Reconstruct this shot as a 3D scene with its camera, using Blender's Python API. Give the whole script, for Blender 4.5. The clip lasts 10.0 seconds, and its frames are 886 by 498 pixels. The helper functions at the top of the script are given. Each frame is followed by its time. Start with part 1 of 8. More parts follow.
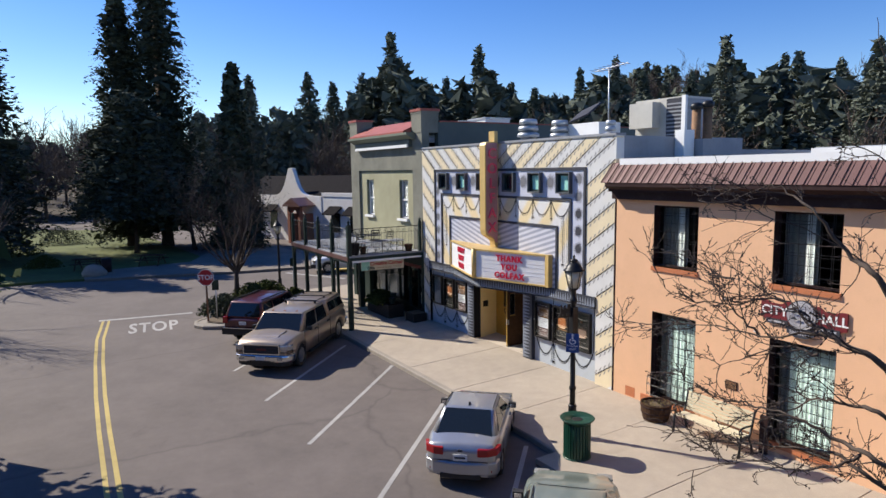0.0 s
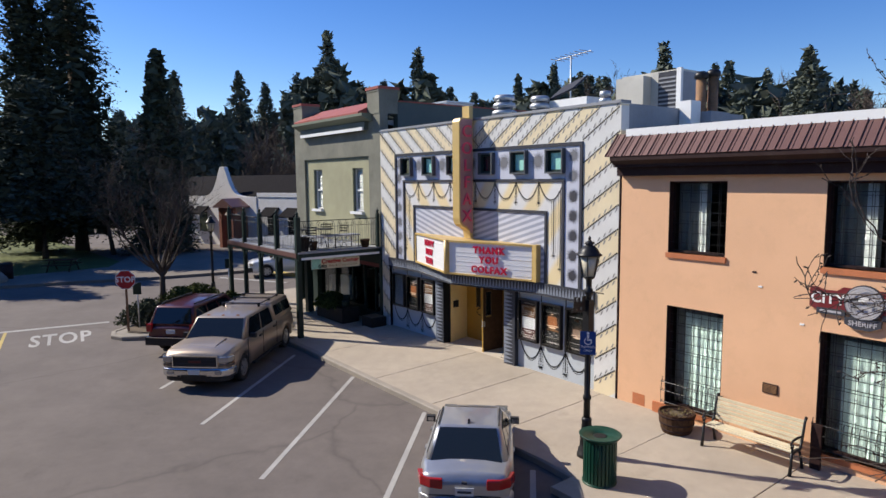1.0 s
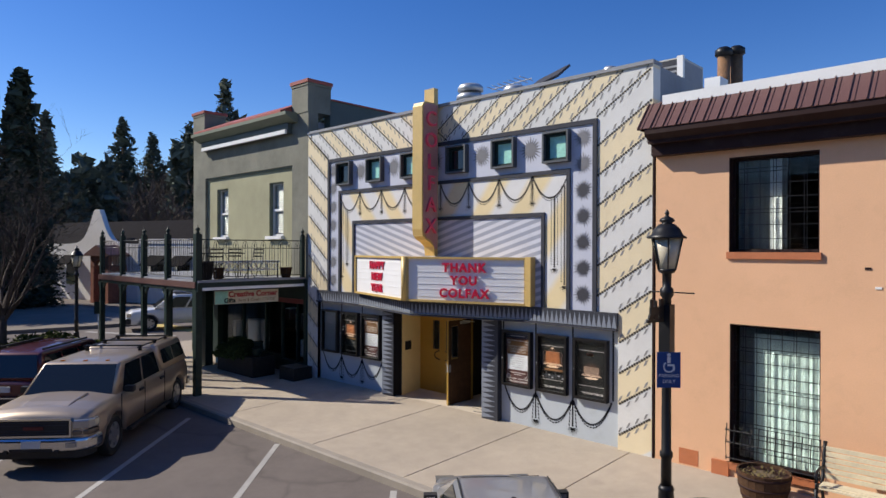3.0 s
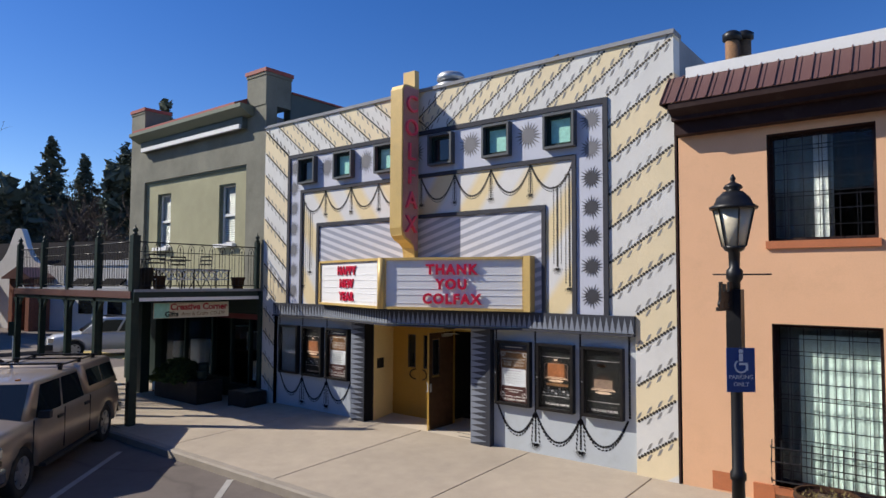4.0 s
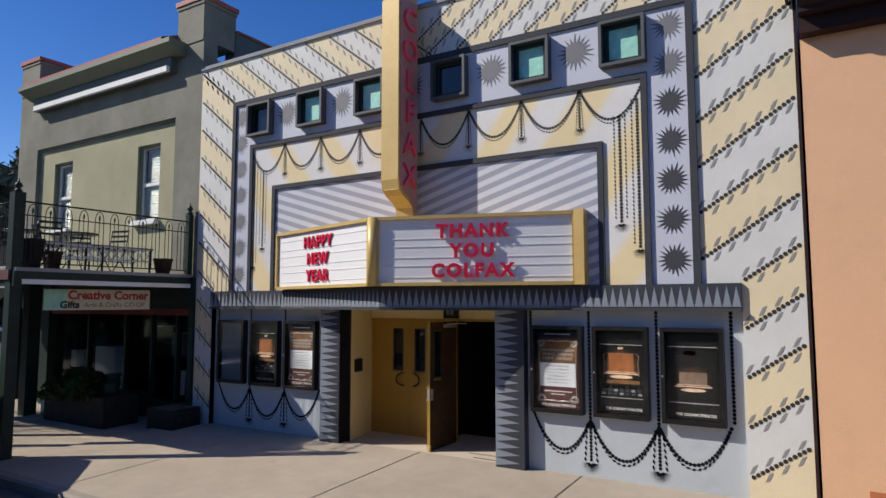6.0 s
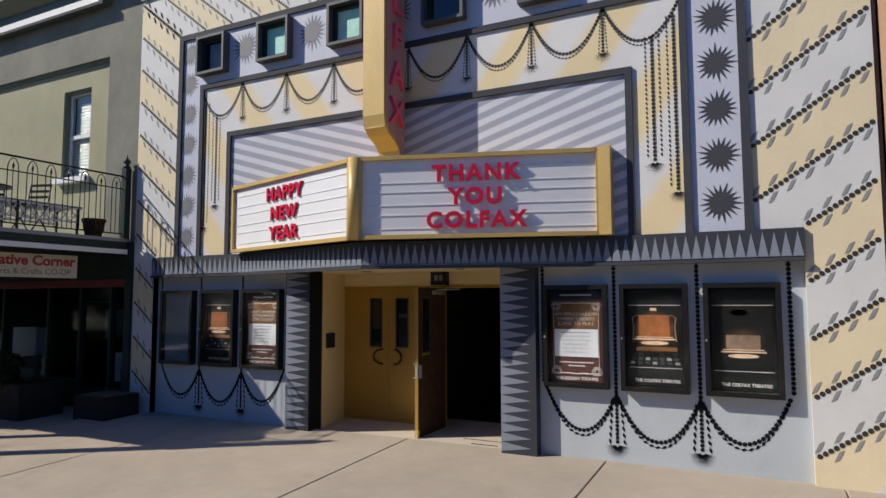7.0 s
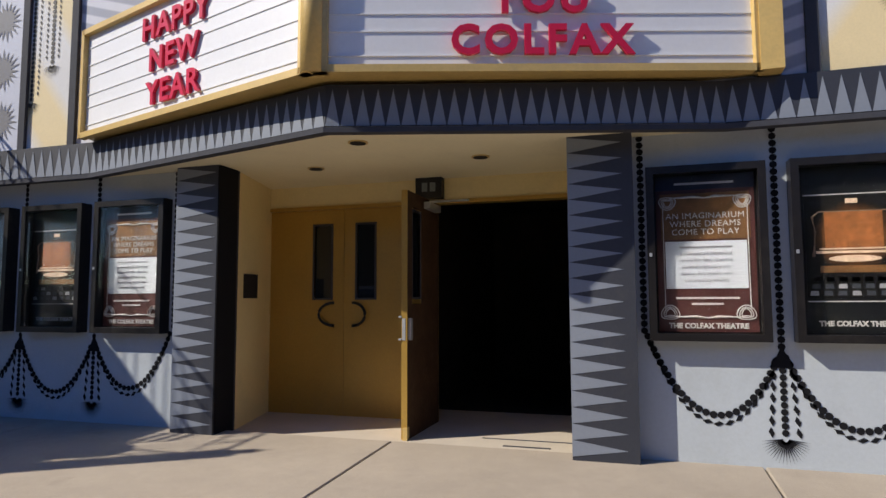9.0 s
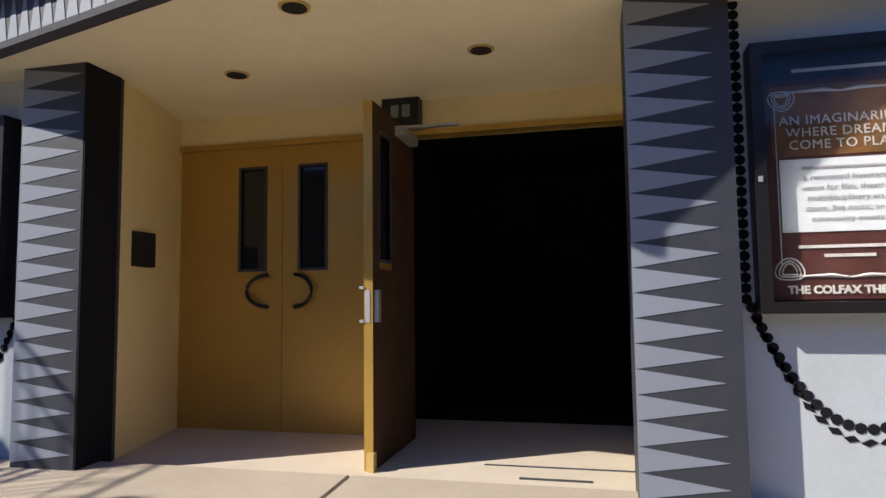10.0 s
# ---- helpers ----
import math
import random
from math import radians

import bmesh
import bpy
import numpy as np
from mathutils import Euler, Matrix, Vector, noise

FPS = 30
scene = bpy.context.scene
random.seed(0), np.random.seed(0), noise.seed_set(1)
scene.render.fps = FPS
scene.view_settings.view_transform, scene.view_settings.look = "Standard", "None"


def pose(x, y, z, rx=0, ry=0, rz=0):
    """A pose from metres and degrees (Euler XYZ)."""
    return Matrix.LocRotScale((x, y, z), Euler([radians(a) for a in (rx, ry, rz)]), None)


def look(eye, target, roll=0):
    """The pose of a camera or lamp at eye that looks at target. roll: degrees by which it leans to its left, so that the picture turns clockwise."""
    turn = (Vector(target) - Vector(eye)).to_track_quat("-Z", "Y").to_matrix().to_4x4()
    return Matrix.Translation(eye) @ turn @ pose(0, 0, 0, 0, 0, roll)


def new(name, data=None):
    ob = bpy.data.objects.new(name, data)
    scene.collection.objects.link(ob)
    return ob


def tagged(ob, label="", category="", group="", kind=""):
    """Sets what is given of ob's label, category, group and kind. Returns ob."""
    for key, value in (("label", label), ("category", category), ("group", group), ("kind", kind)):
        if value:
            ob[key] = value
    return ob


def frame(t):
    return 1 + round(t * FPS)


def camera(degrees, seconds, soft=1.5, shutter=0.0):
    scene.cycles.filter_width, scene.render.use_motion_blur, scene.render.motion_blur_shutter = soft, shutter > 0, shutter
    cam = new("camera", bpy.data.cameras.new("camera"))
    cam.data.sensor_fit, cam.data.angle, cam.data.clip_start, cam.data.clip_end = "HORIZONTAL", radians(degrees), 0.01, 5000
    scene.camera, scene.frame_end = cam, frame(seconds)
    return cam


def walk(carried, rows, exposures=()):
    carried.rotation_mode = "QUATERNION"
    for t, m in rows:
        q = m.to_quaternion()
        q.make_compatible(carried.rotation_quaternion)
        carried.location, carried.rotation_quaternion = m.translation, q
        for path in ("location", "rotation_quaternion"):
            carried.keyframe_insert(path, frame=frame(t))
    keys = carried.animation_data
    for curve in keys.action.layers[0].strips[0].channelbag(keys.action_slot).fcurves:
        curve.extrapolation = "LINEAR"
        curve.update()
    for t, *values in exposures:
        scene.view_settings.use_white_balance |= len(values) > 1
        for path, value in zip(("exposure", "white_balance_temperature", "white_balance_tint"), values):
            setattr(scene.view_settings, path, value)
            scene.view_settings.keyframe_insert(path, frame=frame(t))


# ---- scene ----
cam = camera(69.7, 10.0)
PATH = [
    (0, (22.312, -13.163, 6.404), (20.615, -12.135, 6.16), -0.8),
    (0.5, (20.736, -12.895, 5.964), (19.09, -11.783, 5.729), -0.6),
    (1, (19.358, -12.593, 5.525), (17.775, -11.39, 5.309), -0.5),
    (1.5, (18.123, -12.218, 5.144), (16.591, -10.945, 4.968), -0.4),
    (2, (16.98, -11.815, 4.732), (15.488, -10.489, 4.612), -0.3),
    (2.5, (15.924, -11.422, 4.325), (14.481, -10.038, 4.265), -0.1),
    (3, (14.947, -11.05, 3.904), (13.575, -9.594, 3.904), 0.2),
    (4.5, (12.304, -9.814, 3.034), (11.109, -8.216, 3.175), 0.2),
    (5, (11.508, -9.339, 2.845), (10.341, -7.722, 3.013), 0.2),
    (6.5, (9.33, -7.994, 2.227), (8.376, -6.244, 2.391), -0.2),
    (7, (8.697, -7.436, 1.973), (7.805, -5.653, 2.133), -0.2),
    (7.5, (8.051, -6.816, 1.708), (7.202, -5.012, 1.869), -0.0),
    (8, (7.416, -6.148, 1.524), (6.62, -4.32, 1.677), -0.0),
    (8.5, (6.823, -5.433, 1.365), (6.107, -3.572, 1.517), 0.0),
    (9, (6.273, -4.623, 1.216), (5.683, -2.72, 1.381), -0.2),
    (9.5, (5.892, -3.789, 1.145), (5.382, -1.861, 1.295), -0.5),
    (10, (5.625, -3.021, 1.031), (5.165, -1.08, 1.184), -0.7),
]
EXPOSURE = [(0, 0.36), (1.5, 0.18), (3, 0.12), (5, 0.02), (7.5, -0.12), (8.5, 0.02), (9.3, 0.14), (10, 0.50)]
walk(cam, [(t, look(eye, target, roll)) for t, eye, target, roll in PATH], EXPOSURE)

# ---- light ----
SUN_FROM = Vector((-1.0, -0.606, 0.909)).normalized()
world = bpy.data.worlds.new("sky")
scene.world = world
world.use_nodes = True
sky = world.node_tree.nodes.new("ShaderNodeTexSky")
sky.sky_type, sky.sun_disc = "NISHITA", False
sky.sun_elevation, sky.sun_rotation = math.asin(SUN_FROM.z), math.atan2(SUN_FROM.x, SUN_FROM.y)
sky.air_density, sky.dust_density, sky.ozone_density = 1.0, 0.25, 2.0
background = world.node_tree.nodes["Background"]
sky.altitude = 1200
background.inputs["Strength"].default_value = 0.125
vivid = world.node_tree.nodes.new("ShaderNodeHueSaturation")
vivid.inputs["Saturation"].default_value = 1.36
vivid.inputs["Hue"].default_value = 0.516
world.node_tree.links.new(sky.outputs[0], vivid.inputs["Color"])
world.node_tree.links.new(vivid.outputs[0], background.inputs[0])
sun = new("sun", bpy.data.lights.new("sun", "SUN"))
sun.data.energy, sun.data.angle, sun.data.color = 5.3, radians(0.5), (1.0, 0.93, 0.82)
sun.matrix_basis = look(SUN_FROM * 50, (0, 0, 0))

# pattern of the theatre's painted front
CX, SLOPE, PITCH, BAND0 = 4.30, 0.66, 1.166, 2.17


# ---- small builders ----
def bm_box(bm, x0, y0, z0, x1, y1, z1, m=None):
    """A box between two corners, added to bm."""
    vs = [bm.verts.new((x, y, z)) for z in (z0, z1) for y in (y0, y1) for x in (x0, x1)]
    for f in ((0, 2, 3, 1), (4, 5, 7, 6), (0, 1, 5, 4), (2, 6, 7, 3), (0, 4, 6, 2), (1, 3, 7, 5)):
        bm.faces.new([vs[i] for i in f])
    if m is not None:
        for v in vs:
            v.co = m @ v.co
    return vs


def bm_prism(bm, outline, depth, m=None):
    """A flat outline [(a, b), ...] in the xz plane, pushed from y = 0 to y = depth."""
    lo = [bm.verts.new((a, 0, b)) for a, b in outline]
    hi = [bm.verts.new((a, depth, b)) for a, b in outline]
    n = len(outline)
    faces = [bm.faces.new(lo), bm.faces.new(hi[::-1])]
    for i in range(n):
        j = (i + 1) % n
        faces.append(bm.faces.new((lo[i], hi[i], hi[j], lo[j])))
    bmesh.ops.recalc_face_normals(bm, faces=faces)
    if m is not None:
        for v in lo + hi:
            v.co = m @ v.co


def bm_plan(bm, outline, z0, z1):
    """A plan outline [(x, y), ...] raised from z0 to z1."""
    lo = [bm.verts.new((a, b, z0)) for a, b in outline]
    hi = [bm.verts.new((a, b, z1)) for a, b in outline]
    n = len(outline)
    faces = [bm.faces.new(lo[::-1]), bm.faces.new(hi)]
    for i in range(n):
        j = (i + 1) % n
        faces.append(bm.faces.new((lo[i], lo[j], hi[j], hi[i])))
    bmesh.ops.recalc_face_normals(bm, faces=faces)


def bm_tube(bm, points, radii, sides=8, cap=True):
    """A tapered tube along points."""
    rings = []
    pts = [Vector(p) for p in points]
    if not hasattr(radii, "__len__"):
        radii = [radii] * len(pts)
    ref = Vector((0, 0, 1))
    for i, p in enumerate(pts):
        d = (pts[min(i + 1, len(pts) - 1)] - pts[max(i - 1, 0)]).normalized()
        u = d.cross(ref)
        if u.length < 1e-3:
            u = d.cross(Vector((1, 0, 0)))
        u.normalize()
        w = u.cross(d)
        rings.append([bm.verts.new(p + radii[i] * (math.cos(a) * u + math.sin(a) * w)) for a in [2 * math.pi * k / sides for k in range(sides)]])
    for a, b in zip(rings, rings[1:]):
        for k in range(sides):
            f = bm.faces.new((a[k], a[(k + 1) % sides], b[(k + 1) % sides], b[k]))
            f.smooth = sides > 5
    if cap:
        bm.faces.new(rings[0][::-1])
        bm.faces.new(rings[-1])


def bm_turn(bm, profile, sides=16, at=(0, 0, 0)):
    """A turned shape from a profile [(radius, z), ...]."""
    rings = []
    for r, z in profile:
        rings.append([bm.verts.new((at[0] + r * math.cos(2 * math.pi * k / sides), at[1] + r * math.sin(2 * math.pi * k / sides), at[2] + z)) for k in range(sides)])
    for a, b in zip(rings, rings[1:]):
        for k in range(sides):
            f = bm.faces.new((a[k], a[(k + 1) % sides], b[(k + 1) % sides], b[k]))
            f.smooth = True
    bm.faces.new(rings[0][::-1])
    bm.faces.new(rings[-1])


def rounded(bm, width, segments=2):
    """Round the sharp edges of bm."""
    edges = [e for e in bm.edges if len(e.link_faces) == 2 and e.calc_face_angle(0) > 0.5]
    bmesh.ops.bevel(bm, geom=edges, offset=width, segments=segments, affect="EDGES", profile=0.5, clamp_overlap=True)
    return bm


def thing(name, label="", category="", group="", kind="", at=None):
    """An Empty at the base of a thing."""
    ob = new(name)
    ob.empty_display_size = 0.2
    if at is not None:
        ob.matrix_basis = at
    return tagged(ob, label, category, group, kind)


def part(name, bm, material, parent=None, label="", at=None):
    """Link a bmesh as one mesh object, under a thing or a part."""
    me = bpy.data.meshes.new(name)
    bm.to_mesh(me)
    bm.free()
    for m in material if isinstance(material, (list, tuple)) else [material]:
        me.materials.append(m)
    ob = new(name, me)
    if parent is not None:
        ob.parent = parent
    if at is not None:
        ob.matrix_basis = at
    if label:
        ob["label"] = label
    return ob


def boxes(*corners):
    bm = bmesh.new()
    for c in corners:
        bm_box(bm, *c)
    return bm


def solid(name, bm, material, label, category, kind="", group=""):
    return tagged(part(name, bm, material), label, category, group, kind)


def letters(text, size, depth, align="CENTER", bold=0.0, spacing=1.0):
    """A text as a bmesh that stands in the xz plane and faces -y."""
    cu = bpy.data.curves.new("letters", "FONT")
    cu.body, cu.size, cu.extrude, cu.align_x, cu.align_y = text, size, depth / 2, align, "CENTER"
    cu.offset, cu.space_character, cu.resolution_u = bold, spacing, 3
    ob = bpy.data.objects.new("letters", cu)
    me = bpy.data.meshes.new_from_object(ob)
    bm = bmesh.new()
    bm.from_mesh(me)
    bpy.data.meshes.remove(me)
    bpy.data.objects.remove(ob)
    bpy.data.curves.remove(cu)
    bmesh.ops.transform(bm, matrix=pose(0, 0, 0, 90, 0, 0), verts=bm.verts)
    return bm


# ---- materials ----
def nodes_of(name, rough=0.6, metal=0.0, spec=0.5):
    m = bpy.data.materials.new(name)
    m.use_nodes = True
    nt = m.node_tree
    b = nt.nodes["Principled BSDF"]
    b.inputs["Roughness"].default_value, b.inputs["Metallic"].default_value = rough, metal
    b.inputs["Specular IOR Level"].default_value = spec
    return m, nt, b


def ramp_of(nt, source, stops):
    r = nt.nodes.new("ShaderNodeValToRGB")
    while len(r.color_ramp.elements) < len(stops):
        r.color_ramp.elements.new(0.5)
    for e, (p, c) in zip(r.color_ramp.elements, stops):
        e.position, e.color = p, (*c, 1)
    nt.links.new(source, r.inputs[0])
    return r.outputs[0]


def noise_of(nt, scale, detail=4.0, rough=0.6, stretch=None):
    tc = nt.nodes.new("ShaderNodeTexCoord")
    n = nt.nodes.new("ShaderNodeTexNoise")
    n.inputs["Scale"].default_value, n.inputs["Detail"].default_value, n.inputs["Roughness"].default_value = scale, detail, rough
    if stretch:
        mp = nt.nodes.new("ShaderNodeMapping")
        mp.inputs["Scale"].default_value = stretch
        nt.links.new(tc.outputs["Object"], mp.inputs[0])
        nt.links.new(mp.outputs[0], n.inputs["Vector"])
    else:
        nt.links.new(tc.outputs["Object"], n.inputs["Vector"])
    return n.outputs["Fac"]


def mixed(nt, fac, a, b, mode="MIX"):
    mx = nt.nodes.new("ShaderNodeMix")
    mx.data_type, mx.blend_type = "RGBA", mode
    for sock, v in ((mx.inputs[0], fac), (mx.inputs[6], a), (mx.inputs[7], b)):
        if hasattr(v, "is_output"):
            nt.links.new(v, sock)
        elif isinstance(v, (int, float)):
            sock.default_value = v
        else:
            sock.default_value = (*v, 1)
    return mx.outputs[2]


def calc(nt, op, *values):
    n = nt.nodes.new("ShaderNodeMath")
    n.operation = op
    for sock, v in zip(n.inputs, values):
        if hasattr(v, "is_output"):
            nt.links.new(v, sock)
        else:
            sock.default_value = v
    return n.outputs[0]


def bump_of(nt, b, height, strength, distance=0.01):
    bp = nt.nodes.new("ShaderNodeBump")
    bp.inputs["Strength"].default_value, bp.inputs["Distance"].default_value = strength, distance
    nt.links.new(height, bp.inputs["Height"])
    nt.links.new(bp.outputs[0], b.inputs["Normal"])


def worn(nt, b, colour, var=0.12, scale=1.2, grain=40.0, dirt=(0.2, 0.17, 0.13), dirt_amount=0.25, bump=0.15):
    """Two scales of variation, faint stains and a fine relief over a colour (a value or a socket)."""
    big, fine = noise_of(nt, scale, 5, 0.65), noise_of(nt, grain, 3, 0.6)
    tone = ramp_of(nt, big, ((0.3, (1 - var,) * 3), (0.7, (1 + var * 0.4,) * 3)))
    c = mixed(nt, 1.0, colour, tone, "MULTIPLY")
    tone2 = ramp_of(nt, fine, ((0.3, (1 - var * 0.6,) * 3), (0.7, (1 + var * 0.3,) * 3)))
    c = mixed(nt, 1.0, c, tone2, "MULTIPLY")
    if dirt_amount:
        spots = noise_of(nt, scale * 2.3, 6, 0.75)
        f = ramp_of(nt, spots, ((0.52, (0, 0, 0)), (0.75, (dirt_amount,) * 3)))
        c = mixed(nt, f, c, dirt)
    nt.links.new(c, b.inputs["Base Color"])
    if bump:
        bump_of(nt, b, fine, bump)
    return c


def paint(name, rgb, rough=0.6, metal=0.0, var=0.12, scale=1.2, grain=40.0, dirt=(0.2, 0.17, 0.13), dirt_amount=0.15, bump=0.12, spec=0.4, each=0.0):
    m, nt, b = nodes_of(name, rough, metal, spec)
    c = rgb
    if each:
        oi = nt.nodes.new("ShaderNodeObjectInfo")
        c = mixed(nt, 1.0, rgb, ramp_of(nt, oi.outputs["Random"], ((0.0, (1 - each,) * 3), (1.0, (1 + each * 0.5,) * 3))), "MULTIPLY")
    worn(nt, b, c, var, scale, grain, dirt, dirt_amount, bump)
    return m


def glass(name, tint=(0.8, 0.85, 0.85), rough=0.02, alpha_mix=0.0):
    m, nt, b = nodes_of(name, rough)
    b.inputs["Base Color"].default_value = (*tint, 1)
    b.inputs["Transmission Weight"].default_value = 1.0
    b.inputs["IOR"].default_value = 1.25
    return m


def dark_glass(name, rgb=(0.012, 0.015, 0.018), rough=0.04):
    m, nt, b = nodes_of(name, rough, 0.0, 0.6)
    b.inputs["Base Color"].default_value = (*rgb, 1)
    return m


def facade_axes(nt, slope, centre):
    """Distance across slanted bands that mirror about x = centre on a wall in the xz plane."""
    tc = nt.nodes.new("ShaderNodeTexCoord")
    sp = nt.nodes.new("ShaderNodeSeparateXYZ")
    nt.links.new(tc.outputs["Object"], sp.inputs[0])
    side = calc(nt, "ABSOLUTE", calc(nt, "SUBTRACT", sp.outputs[0], centre))
    return calc(nt, "SUBTRACT", sp.outputs[2], calc(nt, "MULTIPLY", side, slope))


def banded(name, a, b_rgb, slope, centre, pitch, offset, soft, rough=0.65, var=0.08):
    """Slanted painted bands of two colours on a stucco wall; soft is the blur of their edges as a share of the pitch."""
    m, nt, b = nodes_of(name, rough, 0, 0.3)
    d = facade_axes(nt, slope, centre)
    f = calc(nt, "FRACT", calc(nt, "DIVIDE", calc(nt, "SUBTRACT", d, offset), pitch))
    tri = calc(nt, "SUBTRACT", calc(nt, "ABSOLUTE", calc(nt, "SUBTRACT", f, 0.5)), 0.25)
    k = calc(nt, "ADD", calc(nt, "DIVIDE", tri, soft), 0.5)
    k.node.use_clamp = True
    c = mixed(nt, k, a, b_rgb)
    worn(nt, b, c, var, 0.9, 60.0, (0.25, 0.22, 0.18), 0.12, 0.12)
    return m


M_WHITE = paint("white_paint", (0.78, 0.78, 0.76), 0.55, dirt_amount=0.1, var=0.05)
M_STRIPE = banded("cream_and_white_stripes", (0.75, 0.635, 0.42), (0.66, 0.655, 0.625), SLOPE, CX, PITCH, BAND0, 0.03)
M_STRIPE_WEST = banded("steep_cream_and_white_stripes", (0.75, 0.635, 0.42), (0.66, 0.655, 0.625), 0.80, CX, 1.166, 2.1425, 0.03)
M_TOP_EAST = banded("close_cream_and_white_stripes", (0.75, 0.635, 0.42), (0.66, 0.655, 0.625), 0.70, CX, 0.816, 2.834, 0.03)
M_TOP_WEST = banded("close_steep_stripes", (0.75, 0.635, 0.42), (0.66, 0.655, 0.625), 0.78, CX, 0.90, 2.44, 0.03)
M_INNER = banded("soft_cream_bands", (0.77, 0.63, 0.37), (0.70, 0.69, 0.67), 1.35, CX, 1.5, 0.55, 0.16)
M_SCREEN = banded("grey_bands", (0.33, 0.35, 0.42), (0.60, 0.61, 0.67), 0.30, CX, 0.172, 0.1, 0.10)
M_LAV = paint("lavender_grey_paint", (0.52, 0.54, 0.62), 0.6, var=0.06, dirt_amount=0.08)
M_LOWER = paint("pale_blue_grey_paint", (0.46, 0.50, 0.53), 0.6, var=0.06, dirt_amount=0.15)
M_FRAME = paint("charcoal_paint", (0.056, 0.058, 0.070), 0.7, var=0.15, spec=0.15, dirt_amount=0.1)
M_BOXFRAME = paint("slate_window_box_paint", (0.075, 0.085, 0.095), 0.6, var=0.12, dirt_amount=0.1)
M_STAR = paint("dark_star_paint", (0.045, 0.045, 0.055), 0.6, var=0.1, dirt_amount=0.0, bump=0)
M_GREYSTAR = paint("grey_star_paint", (0.17, 0.17, 0.185), 0.6, var=0.1, dirt_amount=0.0, bump=0)
M_DIAMOND = paint("grey_diamond_paint", (0.27, 0.265, 0.25), 0.6, var=0.1, dirt_amount=0.0, bump=0)
M_CHAIN = paint("black_bead_paint", (0.012, 0.012, 0.014), 0.8, spec=0.1, var=0.1, dirt_amount=0.0, bump=0)
M_BROWNCHAIN = paint("brown_bead_paint", (0.034, 0.029, 0.023), 0.6, var=0.1, dirt_amount=0.0, bump=0)
M_BAND = paint("slate_band_paint", (0.036, 0.039, 0.051), 0.55, var=0.1, dirt_amount=0.1)
M_SPIKE = paint("pale_spike_paint", (0.215, 0.24, 0.285), 0.6, var=0.06, dirt_amount=0.05)
M_GOLD = paint("gold_paint", (0.62, 0.43, 0.15), 0.42, 0.1, var=0.12, dirt_amount=0.2, spec=0.5)
M_GOLDDOOR = paint("gold_door_paint", (0.50, 0.31, 0.07), 0.30, 0.4, var=0.1, dirt_amount=0.12, spec=0.5)
M_CREAM = paint("cream_paint", (0.78, 0.64, 0.33), 0.6, var=0.06, dirt_amount=0.12)
M_SOFFIT = paint("soffit_paint", (0.80, 0.72, 0.50), 0.6, var=0.05, dirt_amount=0.1)
M_RED = paint("red_letter_plastic", (0.60, 0.014, 0.055), 0.35, var=0.1, dirt_amount=0.0, bump=0)
M_PINK = paint("pink_neon_tube", (0.88, 0.10, 0.17), 0.3, var=0.1, dirt_amount=0.0, bump=0)
M_BLADE = paint("faded_red_sheet_metal", (0.50, 0.25, 0.23), 0.55, 0.0, var=0.25, dirt_amount=0.3)
M_LIGHTBOX = paint("white_sign_acrylic", (0.80, 0.80, 0.80), 0.3, var=0.04, dirt_amount=0.05, bump=0)
M_ORANGE = paint("peach_stucco", (0.76, 0.455, 0.27), 0.75, var=0.08, scale=0.5, grain=55, dirt=(0.35, 0.22, 0.13), dirt_amount=0.2, bump=0.25, spec=0.25)
M_TERRA = paint("terracotta_sill_paint", (0.50, 0.17, 0.07), 0.6, var=0.15, scale=3)
M_OLIVE = paint("olive_stucco", (0.37, 0.355, 0.225), 0.75, var=0.2, scale=0.6, bump=0.25, spec=0.25)
M_GREYGREEN = paint("grey_green_stucco", (0.215, 0.212, 0.168), 0.75, var=0.32, scale=0.9, bump=0.25, spec=0.25, dirt_amount=0.3)
M_DARKGREEN = paint("dark_green_paint", (0.013, 0.028, 0.023), 0.5, spec=0.25, var=0.15, dirt_amount=0.1)
M_TRIMGREEN = paint("sage_trim_paint", (0.16, 0.18, 0.13), 0.6, var=0.12)
M_SLATE = paint("slate_green_sheet", (0.085, 0.105, 0.095), 0.6, var=0.12)
M_REDROOF = paint("red_roof_paint", (0.35, 0.085, 0.065), 0.6, var=0.2, scale=2)
M_BROWNROOF = paint("brown_metal_roof", (0.17, 0.088, 0.075), 0.4, 0.15, var=0.15, each=0.1)
M_BROWNTRIM = paint("dark_brown_trim", (0.034, 0.017, 0.016), 0.65, var=0.15, spec=0.15)
M_GREYROOF = paint("grey_roof_membrane", (0.30, 0.31, 0.33), 0.8, var=0.2, scale=0.6, dirt_amount=0.3)
M_GALV = paint("galvanised_sheet", (0.55, 0.56, 0.57), 0.4, 0.6, var=0.15, scale=4)
M_BEIGE = paint("beige_unit_paint", (0.52, 0.50, 0.44), 0.5, var=0.1)
M_RUST = paint("rusty_flue_metal", (0.28, 0.15, 0.075), 0.7, 0.2, var=0.4, scale=5, dirt_amount=0.5)
M_BLACK = paint("black_metal", (0.014, 0.014, 0.015), 0.42, 0.2, var=0.2, dirt_amount=0.1)
# near-black: shade of rooms and hollows put into colour, and really dark things
M_DARK = paint("near_black_shade_and_paint", (0.012, 0.010, 0.009), 0.8, var=0.2)
M_WOODDARK = paint("dark_oak_barrel", (0.075, 0.040, 0.022), 0.75, spec=0.15, var=0.3, scale=6)
